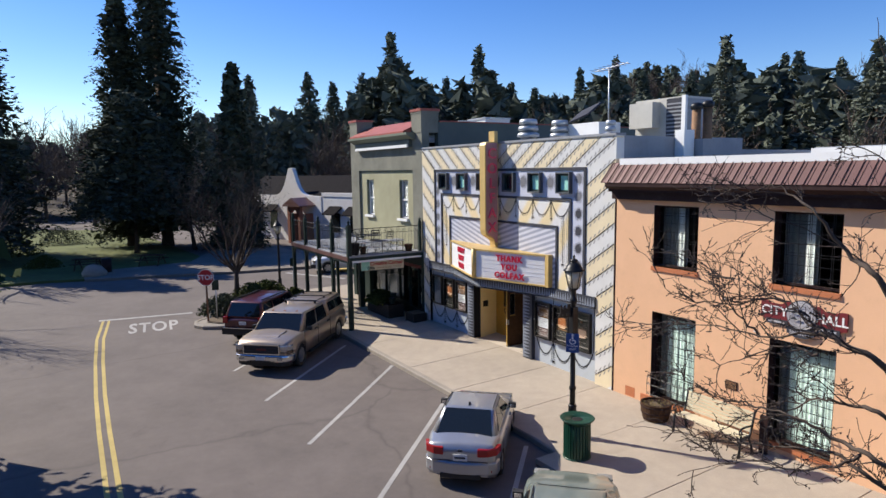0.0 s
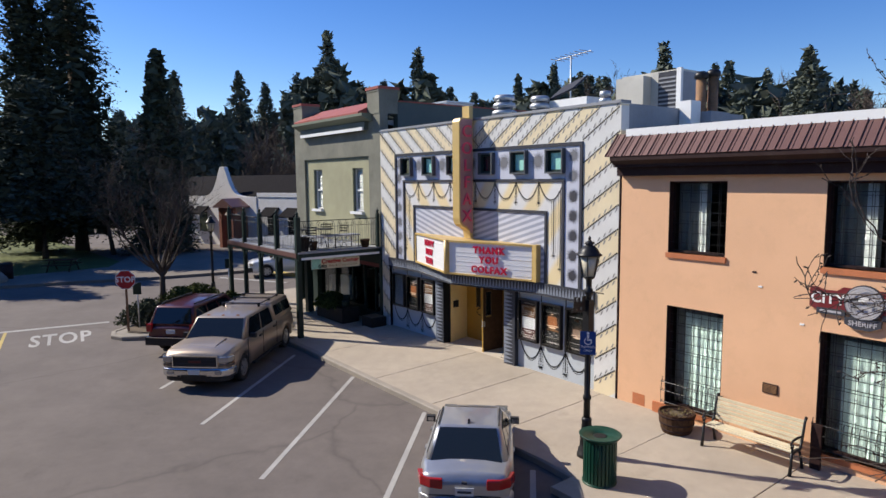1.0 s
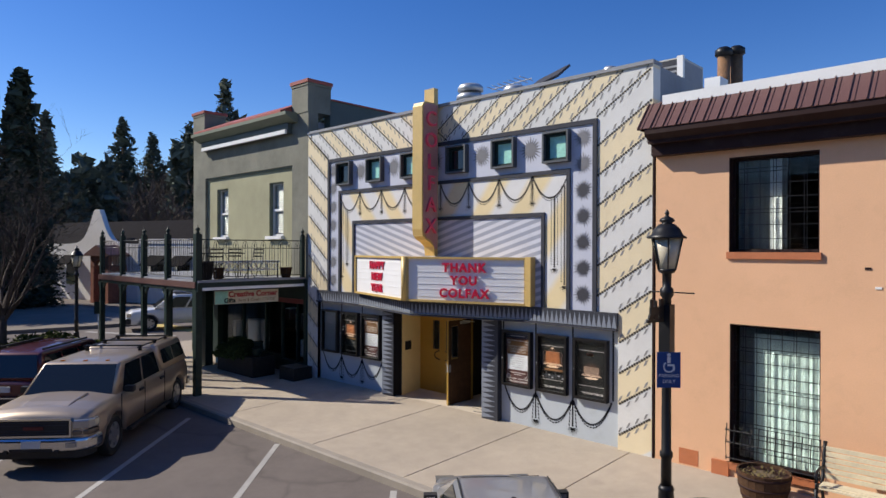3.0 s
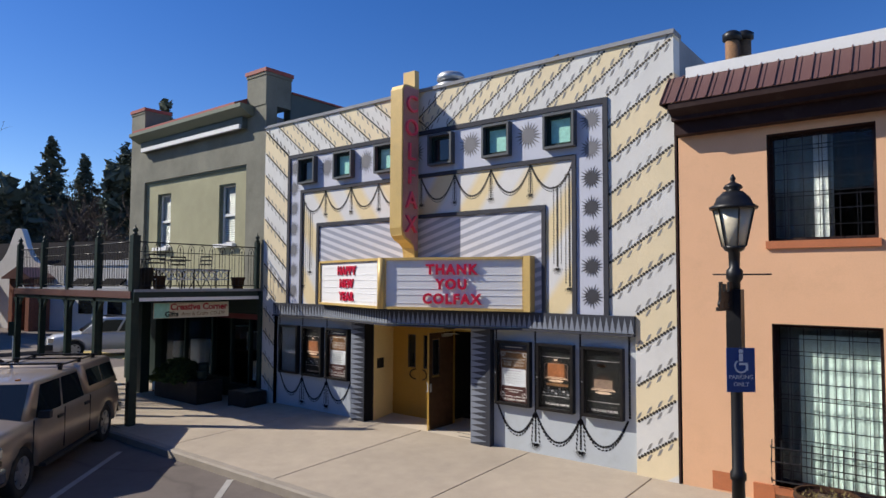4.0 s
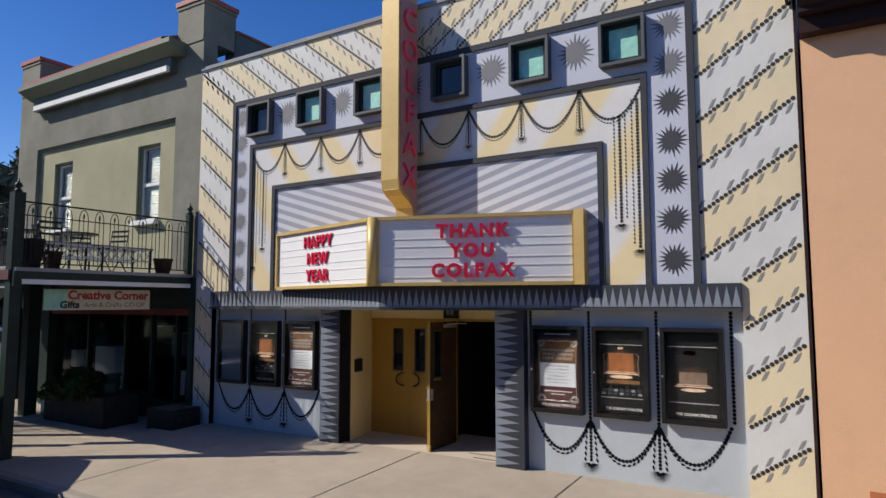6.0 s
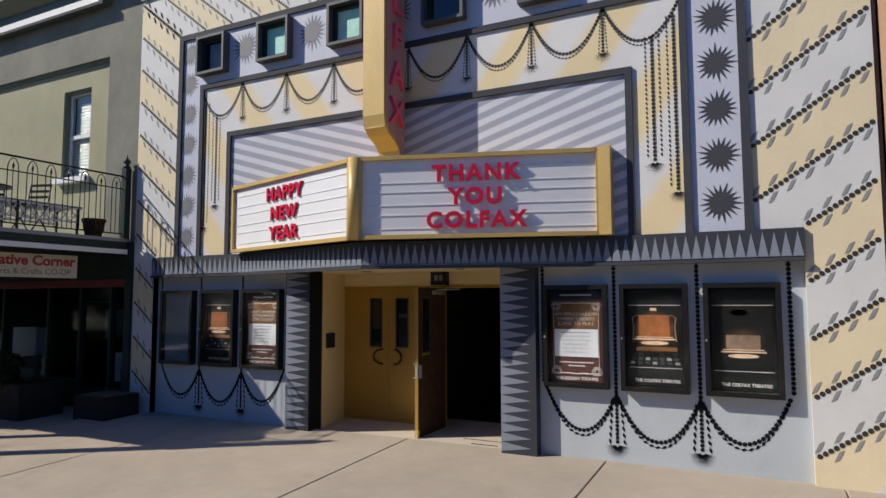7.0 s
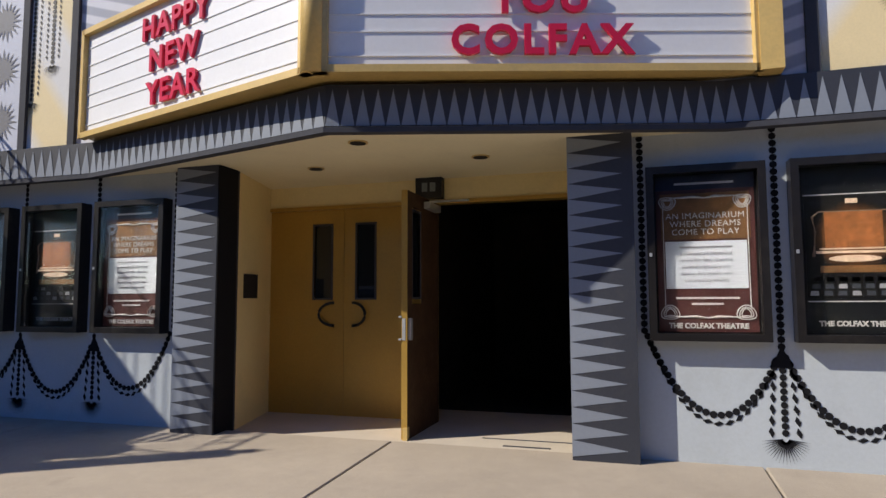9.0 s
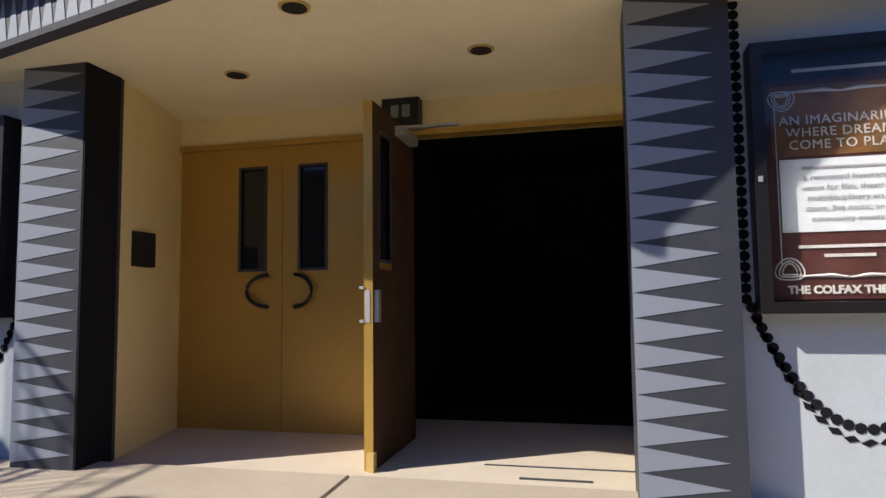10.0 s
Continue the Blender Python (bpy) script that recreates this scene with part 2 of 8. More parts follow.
M_BENCH = paint("cream_bench_paint", (0.68, 0.60, 0.42), 0.5, var=0.12, scale=4, each=0.06)
M_BIN = paint("green_bin_enamel", (0.008, 0.055, 0.034), 0.4, 0.1, var=0.15)
M_BLUE = paint("blue_sign_enamel", (0.012, 0.055, 0.22), 0.4, var=0.08)
M_STOP = paint("red_sign_enamel", (0.40, 0.02, 0.025), 0.4, var=0.08)
M_CURTAIN = paint("white_curtain", (0.70, 0.72, 0.70), 0.85, var=0.12, scale=6)
M_NET = paint("grey_net_cloth", (0.20, 0.22, 0.22), 0.9, var=0.2, scale=5)
M_MINT = paint("pale_mint_curtain", (0.62, 0.76, 0.71), 0.85, var=0.15, scale=6)
M_TEALGLASS = paint("frosted_mint_glass", (0.36, 0.72, 0.60), 0.4, var=0.2, scale=9, grain=90, bump=0.2)
M_GLASSDARK = dark_glass("dark_window_glass")
M_GLASS = glass("clear_glass")


def ground_paint(name, rgb, rough, cracks=0.0, blotch=0.25, pebble=220.0):
    m, nt, b = nodes_of(name, rough, 0, 0.3)
    big = ramp_of(nt, noise_of(nt, 0.35, 6, 0.7), ((0.3, (1 - blotch,) * 3), (0.7, (1.08,) * 3)))
    mid = ramp_of(nt, noise_of(nt, 3.0, 5, 0.7), ((0.3, (0.92,) * 3), (0.7, (1.05,) * 3)))
    fine = noise_of(nt, pebble, 2, 0.7)
    grain = ramp_of(nt, fine, ((0.25, (0.82,) * 3), (0.75, (1.15,) * 3)))
    c = mixed(nt, 1.0, mixed(nt, 1.0, mixed(nt, 1.0, rgb, big, "MULTIPLY"), mid, "MULTIPLY"), grain, "MULTIPLY")
    spots = ramp_of(nt, noise_of(nt, 0.9, 8, 0.8), ((0.58, (0, 0, 0)), (0.76, (0.55,) * 3)))
    c = mixed(nt, spots, c, tuple(v * 0.5 for v in rgb))
    if cracks:
        tc = nt.nodes.new("ShaderNodeTexCoord")
        warp = nt.nodes.new("ShaderNodeTexNoise")
        warp.inputs["Scale"].default_value = 0.8
        nt.links.new(tc.outputs["Object"], warp.inputs["Vector"])
        add = nt.nodes.new("ShaderNodeMix")
        add.data_type, add.blend_type = "RGBA", "ADD"
        add.inputs[0].default_value = 1.0
        nt.links.new(tc.outputs["Object"], add.inputs[6])
        nt.links.new(warp.outputs["Color"], add.inputs[7])
        vo = nt.nodes.new("ShaderNodeTexVoronoi")
        vo.feature = "DISTANCE_TO_EDGE"
        vo.inputs["Scale"].default_value = 0.085
        nt.links.new(add.outputs[2], vo.inputs["Vector"])
        line = ramp_of(nt, vo.outputs["Distance"], ((0.0, (cracks,) * 3), (0.006, (0, 0, 0))))
        c = mixed(nt, line, c, tuple(v * 0.3 for v in rgb))
    nt.links.new(c, b.inputs["Base Color"])
    bump_of(nt, b, fine, 0.25, 0.006)
    return m


M_ASPHALT = ground_paint("worn_asphalt", (0.164, 0.138, 0.123), 0.85, cracks=0.32, blotch=0.22)
M_CONC = ground_paint("pale_concrete", (0.42, 0.355, 0.28), 0.8, blotch=0.15)
M_SILL = ground_paint("pale_polished_concrete", (0.56, 0.49, 0.40), 0.6, blotch=0.12)
M_KERB = ground_paint("kerb_concrete", (0.33, 0.29, 0.24), 0.8, blotch=0.25)
M_LINE = ground_paint("white_road_paint", (0.45, 0.43, 0.40), 0.7, blotch=0.35)
M_YLINE = ground_paint("yellow_road_paint", (0.55, 0.42, 0.14), 0.7, blotch=0.3)
M_BLUEKERB = ground_paint("blue_kerb_paint", (0.03, 0.16, 0.42), 0.6, blotch=0.3)
M_GRASS = ground_paint("lawn", (0.135, 0.155, 0.045), 0.9, blotch=0.5)
M_SOIL = ground_paint("dry_ground", (0.16, 0.12, 0.08), 0.9, blotch=0.3)


# ---- ground, road and pavement ----
STREET = -0.15


bm = bmesh.new()
R = 700.0
bm_box(bm, -R, -R, STREET - 0.5, R, R, STREET)
solid("ground", bm, M_ASPHALT, "worn grey asphalt street surface with cracks", "road", "structure")

# kerbed pavement along the fronts, its slabs laid as pieces
pavement = thing("pavement", "pale concrete pavement sloping from shopfronts to kerb", "pavement", kind="structure")
KERB = [(30.0, -4.6), (14.6, -4.6), (13.6, -4.45), (12.7, -4.15), (11.8, -3.85), (10.8, -3.76), (-0.9, -3.76), (-3.2, -3.9), (-4.3, -4.6), (-5.2, -7.7), (-5.55, -8.25), (-6.1, -8.5), (-6.8, -8.35), (-9.6, -5.2), (-10.6, -3.6), (-11.3, -1.5), (-11.5, 1.5), (-11.5, 40.0)]


def kerb_line(off):
    """The kerb moved inwards by off."""
    out = []
    n = len(KERB)
    for i, (x, y) in enumerate(KERB):
        a, b = KERB[max(0, i - 1)], KERB[min(n - 1, i + 1)]
        d = Vector((b[0] - a[0], b[1] - a[1])).normalized()
        out.append((x + d.y * off, y - d.x * off))
    return out


bm = bmesh.new()
outer, inner = kerb_line(0.0), kerb_line(0.16)
rows = []
for (x0, y0), (x1, y1) in zip(outer, inner):
    rows.append([bm.verts.new((x0 - 0.0, y0, STREET - 0.05)), bm.verts.new((x0, y0, -0.03)), bm.verts.new((x0 * 0.8 + x1 * 0.2, y0 * 0.8 + y1 * 0.2, 0.0)), bm.verts.new((x1, y1, 0.004)), bm.verts.new((x1, y1, STREET - 0.05))])
for a, b in zip(rows, rows[1:]):
    for k in range(4):
        bm.faces.new((a[k], a[k + 1], b[k + 1], b[k]))
bmesh.ops.recalc_face_normals(bm, faces=bm.faces[:])
part("kerb", bm, M_KERB, pavement, "worn concrete kerb")

# planted corner bed and cross street verge under the pavement slabs
bm = bmesh.new()
pts = inner
vs = [bm.verts.new((x, y, -0.02)) for x, y in pts] + [bm.verts.new((30, 40, -0.02))]
bm.faces.new(vs)
bmesh.ops.triangulate(bm, faces=bm.faces[:])
bmesh.ops.recalc_face_normals(bm, faces=bm.faces[:])
if bm.faces[:][0].normal.z < 0:
    bmesh.ops.reverse_faces(bm, faces=bm.faces[:])
part("bed", bm, M_KERB, pavement, "joint bed under the slabs")

JOINTS = [-12, -9.2, -6.3, -3.9, -1.2, 1.0, 4.37, 7.02, 9.35, 11.78, 14.3, 16.6, 19.0, 21.6, 24.4, 27.2, 30.0]


def slab(x0, x1, y0, y1, z0, z1, parent):
    g = 0.006
    bm = bmesh.new()
    v = bm_box(bm, x0 + g, y0 + g, -0.12, x1 - g, y1 - g, 0.0)
    for p in v[4:]:
        p.co.z = z0 if p.co.y < (y0 + y1) / 2 else z1
    bmesh.ops.bevel(bm, geom=[e for e in bm.edges if all(q in v[4:] for q in e.verts)], offset=0.008, segments=1, affect="EDGES")
    return part("slab", bm, M_CONC, parent)


for x0, x1 in zip(JOINTS[4:], JOINTS[5:]):
    front = -3.61 if x1 < 11.5 else (-3.75 if x1 < 14 else -4.45)
    slab(x0, x1, front, 0.15, 0.006, 0.125, pavement)
slab(-8.5, -5.2, -3.5, 0.3, 0.006, 0.02, pavement)
slab(-5.2, -1.2, -3.5, -1.7, 0.006, 0.03, pavement)
slab(-5.2, -1.2, -1.7, 0.3, 0.03, 0.06, pavement)
slab(-11.2, -8.5, -3.2, 0.3, 0.002, 0.01, pavement)
slab(-11.3, -8.5, 0.3, 12.0, 0.002, 0.01, pavement)


# ---- road markings ----
def marking(name, a, b, width, material, label):
    a, b = Vector((*a, 0)), Vector((*b, 0))
    d = (b - a).normalized()
    s = Vector((-d.y, d.x, 0)) * width / 2
    bm = bmesh.new()
    bm_plan(bm, [tuple((p)[:2]) for p in (a - s, b - s, b + s, a + s)], STREET - 0.01, STREET + 0.004)
    return solid(name, bm, material, label, "road marking", "structure")


for a, b in (((3.42, -3.8), (7.95, -8.35)), ((0.15, -4.15), (4.4, -8.4)), ((7.05, -3.85), (11.6, -8.4)), ((-3.2, -4.4), (1.0, -8.5)), ((10.9, -4.0), (15.3, -8.4))):
    marking("road_marking", a, b, 0.11, M_LINE, "worn white painted angled parking line")
for off in (0.0, 0.24):
    bm = bmesh.new()
    pts = [(-9.8, -11.5), (-6.3, -11.93), (-2.76, -12.16), (1.23, -12.34), (4.2, -12.42), (8.0, -12.48), (20.0, -12.55), (60.0, -12.6)]
    lo = [bm.verts.new((x, y - off - 0.055, STREET + 0.004)) for x, y in pts]
    hi = [bm.verts.new((x, y - off + 0.055, STREET + 0.004)) for x, y in pts]
    for i in range(len(pts) - 1):
        bm.faces.new((lo[i], lo[i + 1], hi[i + 1], hi[i]))
    solid("road_marking", bm, M_YLINE, "double yellow painted centre line on asphalt", "road marking", "structure")
marking("road_marking", (-10.0, -11.9), (-9.35, -8.0), 0.28, M_LINE, "white painted stop line across the lane")
bm = letters("STOP", 1.25, 0.004, bold=0.025, spacing=1.1)
bmesh.ops.transform(bm, matrix=pose(-7.3, -9.95, STREET + 0.004, 0, 0, 83) @ Matrix.Diagonal((0.62, 2.1, 1, 1)) @ pose(0, 0, 0, -90, 0, 0), verts=bm.verts)
solid("road_marking", bm, M_LINE, "white painted stop lettering on asphalt", "road marking", "structure")


# ---- theatre ----
FX0, FX1, FTOP = -1.0, 9.78, 7.30
theatre = thing("theatre", "art deco theatre with striped painted front", "theatre building")


def tpart(name, bm, material, label="", parent=None):
    return part(name, bm, material, parent or theatre, label)


# upper wall, with small window openings left through it
WINS = [0.805, 2.11, 3.46, 5.03, 6.40, 7.755]
WZ0, WZ1, WW = 5.72, 6.27, 0.27


def wall_with_holes(x0, x1, z0, z1, y0, y1, holes):
    """A wall slab facing -y with rectangular openings through it: holes of (x0, x1, z0, z1)."""
    bm = bmesh.new()
    xs = sorted({x0, x1, *[h[0] for h in holes], *[h[1] for h in holes]})
    zs = sorted({z0, z1, *[h[2] for h in holes], *[h[3] for h in holes]})
    grid = {}

    def vert(x, y, z):
        if (x, y, z) not in grid:
            grid[x, y, z] = bm.verts.new((x, y, z))
        return grid[x, y, z]

    full = {}
    for i in range(len(xs) - 1):
        for k in range(len(zs) - 1):
            cx, cz = (xs[i] + xs[i + 1]) / 2, (zs[k] + zs[k + 1]) / 2
            full[i, k] = not any(h[0] < cx < h[1] and h[2] < cz < h[3] for h in holes)
    for (i, k), on in full.items():
        if not on:
            continue
        a, b, c, d = xs[i], xs[i + 1], zs[k], zs[k + 1]
        bm.faces.new([vert(a, y0, c), vert(b, y0, c), vert(b, y0, d), vert(a, y0, d)])
        bm.faces.new([vert(a, y1, c), vert(a, y1, d), vert(b, y1, d), vert(b, y1, c)])
        for di, dk, p in ((-1, 0, ((a, c), (a, d))), (1, 0, ((b, d), (b, c))), (0, -1, ((b, c), (a, c))), (0, 1, ((a, d), (b, d)))):
            if not full.get((i + di, k + dk), False):
                (px, pz), (qx, qz) = p
                bm.faces.new([vert(px, y0, pz), vert(qx, y0, qz), vert(qx, y1, qz), vert(px, y1, pz)])
    bmesh.ops.recalc_face_normals(bm, faces=bm.faces[:])
    return bm


holes = [(c - WW, c + WW, WZ0, WZ1) for c in WINS]
# striped border: left, right and top fields, and the side columns down to the ground
for b, m in (((FX0, 0, 0, -0.49, 0.3, 6.455), M_STRIPE_WEST), ((-0.49, 0, 2.402, 0.0, 0.3, 6.455), M_STRIPE_WEST), ((8.65, 0, 2.402, 9.10, 0.3, 6.455), M_STRIPE), ((9.10, 0, 0, FX1, 0.3, 6.455), M_STRIPE)):
    tpart("striped_wall", boxes(b), m)
for outline, m in (([(FX0, 6.455), (0.0, 6.455), (FX0, 7.255)], M_STRIPE_WEST), ([(0.0, 6.455), (CX, 6.455), (CX, FTOP), (FX0, FTOP), (FX0, 7.255)], M_TOP_WEST), ([(CX, 6.455), (8.65, 6.455), (8.65, 6.50), (FX1, 7.246), (FX1, FTOP), (CX, FTOP)], M_TOP_EAST), ([(8.65, 6.455), (FX1, 6.455), (FX1, 7.246), (8.65, 6.50)], M_STRIPE)):
    bm = bmesh.new()
    bm_prism(bm, outline, 0.3)
    tpart("striped_wall", bm, m)
tpart("window_field", wall_with_holes(0.0, 8.65, 5.53, 6.455, 0, 0.3, holes), M_LAV)
tpart("side_field", boxes((0.0, 0, 2.402, 0.51, 0.3, 5.53)), M_LAV)
tpart("side_field", boxes((8.05, 0, 2.402, 8.65, 0.3, 5.53)), M_LAV)
tpart("cream_field", boxes((0.51, 0, 2.402, 1.13, 0.3, 4.67), (7.44, 0, 2.402, 8.05, 0.3, 4.67), (0.51, 0, 4.67, 8.05, 0.3, 5.53)), M_INNER)
tpart("screen_field", boxes((1.13, 0, 2.402, 7.44, 0.3, 4.67)), M_SCREEN)


def border(x0, x1, z0, z1, w, proud):
    bm = bmesh.new()
    bm_box(bm, x0, -proud, z0, x0 + w, 0.0, z1)
    bm_box(bm, x1 - w, -proud, z0, x1, 0.0, z1)
    bm_box(bm, x0 + w, -proud, z1 - w, x1 - w, 0.0, z1)
    return bm


tpart("outer_moulding", border(0.0, 8.65, 2.66, 6.455, 0.09, 0.035), M_FRAME)
tpart("middle_moulding", border(0.51, 8.05, 2.66, 5.53, 0.08, 0.035), M_FRAME)
tpart("inner_moulding", border(1.13, 7.44, 2.66, 4.67, 0.08, 0.035), M_FRAME)
tpart("coping", boxes((FX0, -0.04, FTOP, FX1 + 0.02, 0.34, FTOP + 0.07)), M_GREYROOF)
tpart("corner_strip", boxes((9.78, -0.015, 0.1, 9.815, 0.1, 6.2)), M_BROWNTRIM)

# body, roof and side parapets
for b in ((FX0, 0.3, 2.9, FX0 + 0.25, 24, 6.9), (9.55, 0.3, 0, FX1, 24, 6.95), (FX0, 23.7, 0, FX1, 24, 6.9)):
    tpart("body_wall", boxes(b), M_GREYROOF)
tpart("roof", boxes((FX0 + 0.25, 0.3, 6.5, 9.55, 23.7, 6.7)), M_GREYROOF)
tpart("parapet", boxes((9.5, 0.3, 6.95, FX1, 5.6, 7.3)), M_GREYROOF)

# small windows in boxed frames
for i, c in enumerate(WINS):
    win = tpart("window", boxes((c - WW, 0.0, WZ0, c + WW, 0.03, WZ1)), M_TEALGLASS if i in (1, 2, 4, 5) else M_GLASSDARK)
    bm = bmesh.new()
    for b in ((c - 0.31, c - 0.268, 5.67, 6.31), (c + 0.268, c + 0.31, 5.67, 6.31), (c - 0.268, c + 0.268, 5.67, 5.712), (c - 0.268, c + 0.268, 6.268, 6.31)):
        bm_box(bm, b[0], -0.14, b[2], b[1], 0.13, b[3])
    part("window_frame", rounded(bm, 0.006, 1), M_BOXFRAME, win)
    part("inner_frame", boxes((c - 0.268, -0.04, 5.712, c - 0.20, -0.001, 6.268), (c + 0.20, -0.04, 5.712, c + 0.268, -0.001, 6.268), (c - 0.20, -0.04, 6.21, c + 0.20, -0.001, 6.268), (c - 0.20, -0.04, 5.712, c + 0.20, -0.001, 5.77)), M_DARKGREEN, win)

# band over the entrance: straight ends and a prow
PX = 4.25
BAND = [(-0.49, -0.05), (1.45, -0.05), (PX, -0.80), (6.85, -0.05), (9.10, -0.05)]
bm = bmesh.new()
bm_plan(bm, BAND + [(9.10, 0.0), (-0.49, 0.0)], 2.41, 2.70)
band = tpart("entrance_band", bm, M_BAND)
bm = bmesh.new()
bm_plan(bm, [(x, y - 0.03) for x, y in BAND] + [(x, y + 0.05) for x, y in reversed(BAND)], 2.36, 2.398)
part("drip_edge", bm, M_FRAME, band)
for (x0, y0), (x1, y1) in zip(BAND, BAND[1:]):
    a, b = Vector((x0, y0, 0)), Vector((x1, y1, 0))
    n = max(1, round((b - a).length / 0.105))
    d = (b - a) / n
    out = Vector((d.y, -d.x, 0)).normalized() * 0.004
    for k in range(n):
        p = a + d * k + out
        bm = bmesh.new()
        bm.faces.new([bm.verts.new(q) for q in (p + Vector((0, 0, 2.41)), p + d * 0.94 + Vector((0, 0, 2.41)), p + d * 0.47 + Vector((0, 0, 2.668)))])
        part("painted_spike", bm, M_SPIKE, band)

# lower walls
LY = 0.10
tpart("lower_wall", boxes((-0.49, LY, 0, 2.41, 0.35, 2.40)), M_LOWER)
tpart("lower_wall", boxes((6.24, LY, 0, 9.10, 0.35, 2.40)), M_LOWER)
tpart("side_column", boxes((-0.5, 0.0, 0, -0.49, LY, 2.36)), M_FRAME)

# pillars with painted spikes
for x0, x1, reach in ((2.42, 2.84, 0.40), (5.79, 6.24, 0.375)):
    p = tpart("pillar", boxes((x0, -0.05, 0.05, x1, 0.26, 2.398)), M_BAND)
    if x0 < 4:
        # near-black sheet laid over the right side of this pillar only
        part("side_panel", boxes((x1, -0.048, 0.05, x1 + 0.012, 0.22, 2.398)), M_CHAIN, p)
    for k in range(20):
        z, h = 0.145 + k * 0.1122, 0.1122
        bm = bmesh.new()
        bm_prism(bm, [(x0, z), (x0 + reach, z + h / 2), (x0, z + h)], 0.003, Matrix.Translation((0, -0.053, 0)))
        part("painted_spike", bm, M_SPIKE, p)

# entrance recess with splayed cream walls
DY = 1.15
recess = thing("entrance_recess")
recess.parent = theatre
for pts in ([(2.84, 0.24), (2.60, DY), (2.60, DY + 0.3), (2.3, DY + 0.3), (2.3, 0.36), (2.60, 0.26)], [(5.97, 0.27), (5.97, DY + 0.3), (6.3, DY + 0.3), (6.3, 0.36), (6.1, 0.36)]):
    bm = bmesh.new()
    bm_plan(bm, pts, 0.02, 2.41)
    part("cream_wall", bm, M_CREAM, recess)
part("head_wall", boxes((2.60, DY, 2.185, 5.97, DY + 0.25, 2.41)), M_CREAM, recess)
bm = bmesh.new()
bm_plan(bm, [(1.45, -0.045), (PX, -0.79), (6.85, -0.045), (6.85, 0.3), (6.0, 0.3), (6.0, DY + 0.25), (2.4, DY + 0.25), (2.4, 0.3), (1.45, 0.3)], 2.396, 2.46)
part("soffit", bm, M_SOFFIT, recess)
part("threshold", boxes((2.45, 0.12, -0.05, 5.97, 1.8, 0.10)), M_SILL, recess, "pale concrete threshold")
for c in ((3.556, 0.353), (5.053, 0.353), (4.30, -0.38)):
    bm = bmesh.new()
    bm_turn(bm, [(0.075, 2.389), (0.075, 2.397)], 20, (*c, 0))
    can = part("downlight", bm, M_GOLD, recess, "recessed downlight with dark well")
    # flat near-black disc, the well's shade put into its colour
    bm = bmesh.new()
    bm_turn(bm, [(0.06, 2.385), (0.055, 2.396)], 20, (*c, 0))
    part("well", bm, M_DARK, can)
part("plaque", boxes((2.70, 0.40, 1.254, 2.795, 0.64, 1.479)), M_DARK, recess, "dark wall plaque")
part("number_box", rounded(boxes((4.24, DY - 0.10, 2.20, 4.50, DY, 2.395)), 0.006, 1), M_BLACK, recess, "black number box")
for nx in (4.305, 4.385):
    part("number_bar", boxes((nx, DY - 0.104, 2.26, nx + 0.055, DY - 0.10, 2.345)), M_NET, recess, "dim grey bar")
part("floor_track", boxes((5.00, 0.55, 0.10, 5.96, 0.57, 0.104)), M_FRAME, recess, "dark line across the threshold")
part("floor_slot", boxes((5.22, 0.31, 0.10, 5.59, 0.34, 0.104)), M_FRAME, recess, "dark metal floor track")
LX0, LX1 = 4.2, 6.6
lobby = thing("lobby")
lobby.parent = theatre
# lobby faces painted near-black in place of the shade inside
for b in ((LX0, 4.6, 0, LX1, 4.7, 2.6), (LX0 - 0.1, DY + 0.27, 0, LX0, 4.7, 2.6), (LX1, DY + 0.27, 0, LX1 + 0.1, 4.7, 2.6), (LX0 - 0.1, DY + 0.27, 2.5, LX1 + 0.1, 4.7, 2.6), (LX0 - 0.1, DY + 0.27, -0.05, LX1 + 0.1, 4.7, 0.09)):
    part("unlit_black_wall", boxes(b), M_DARK, lobby)


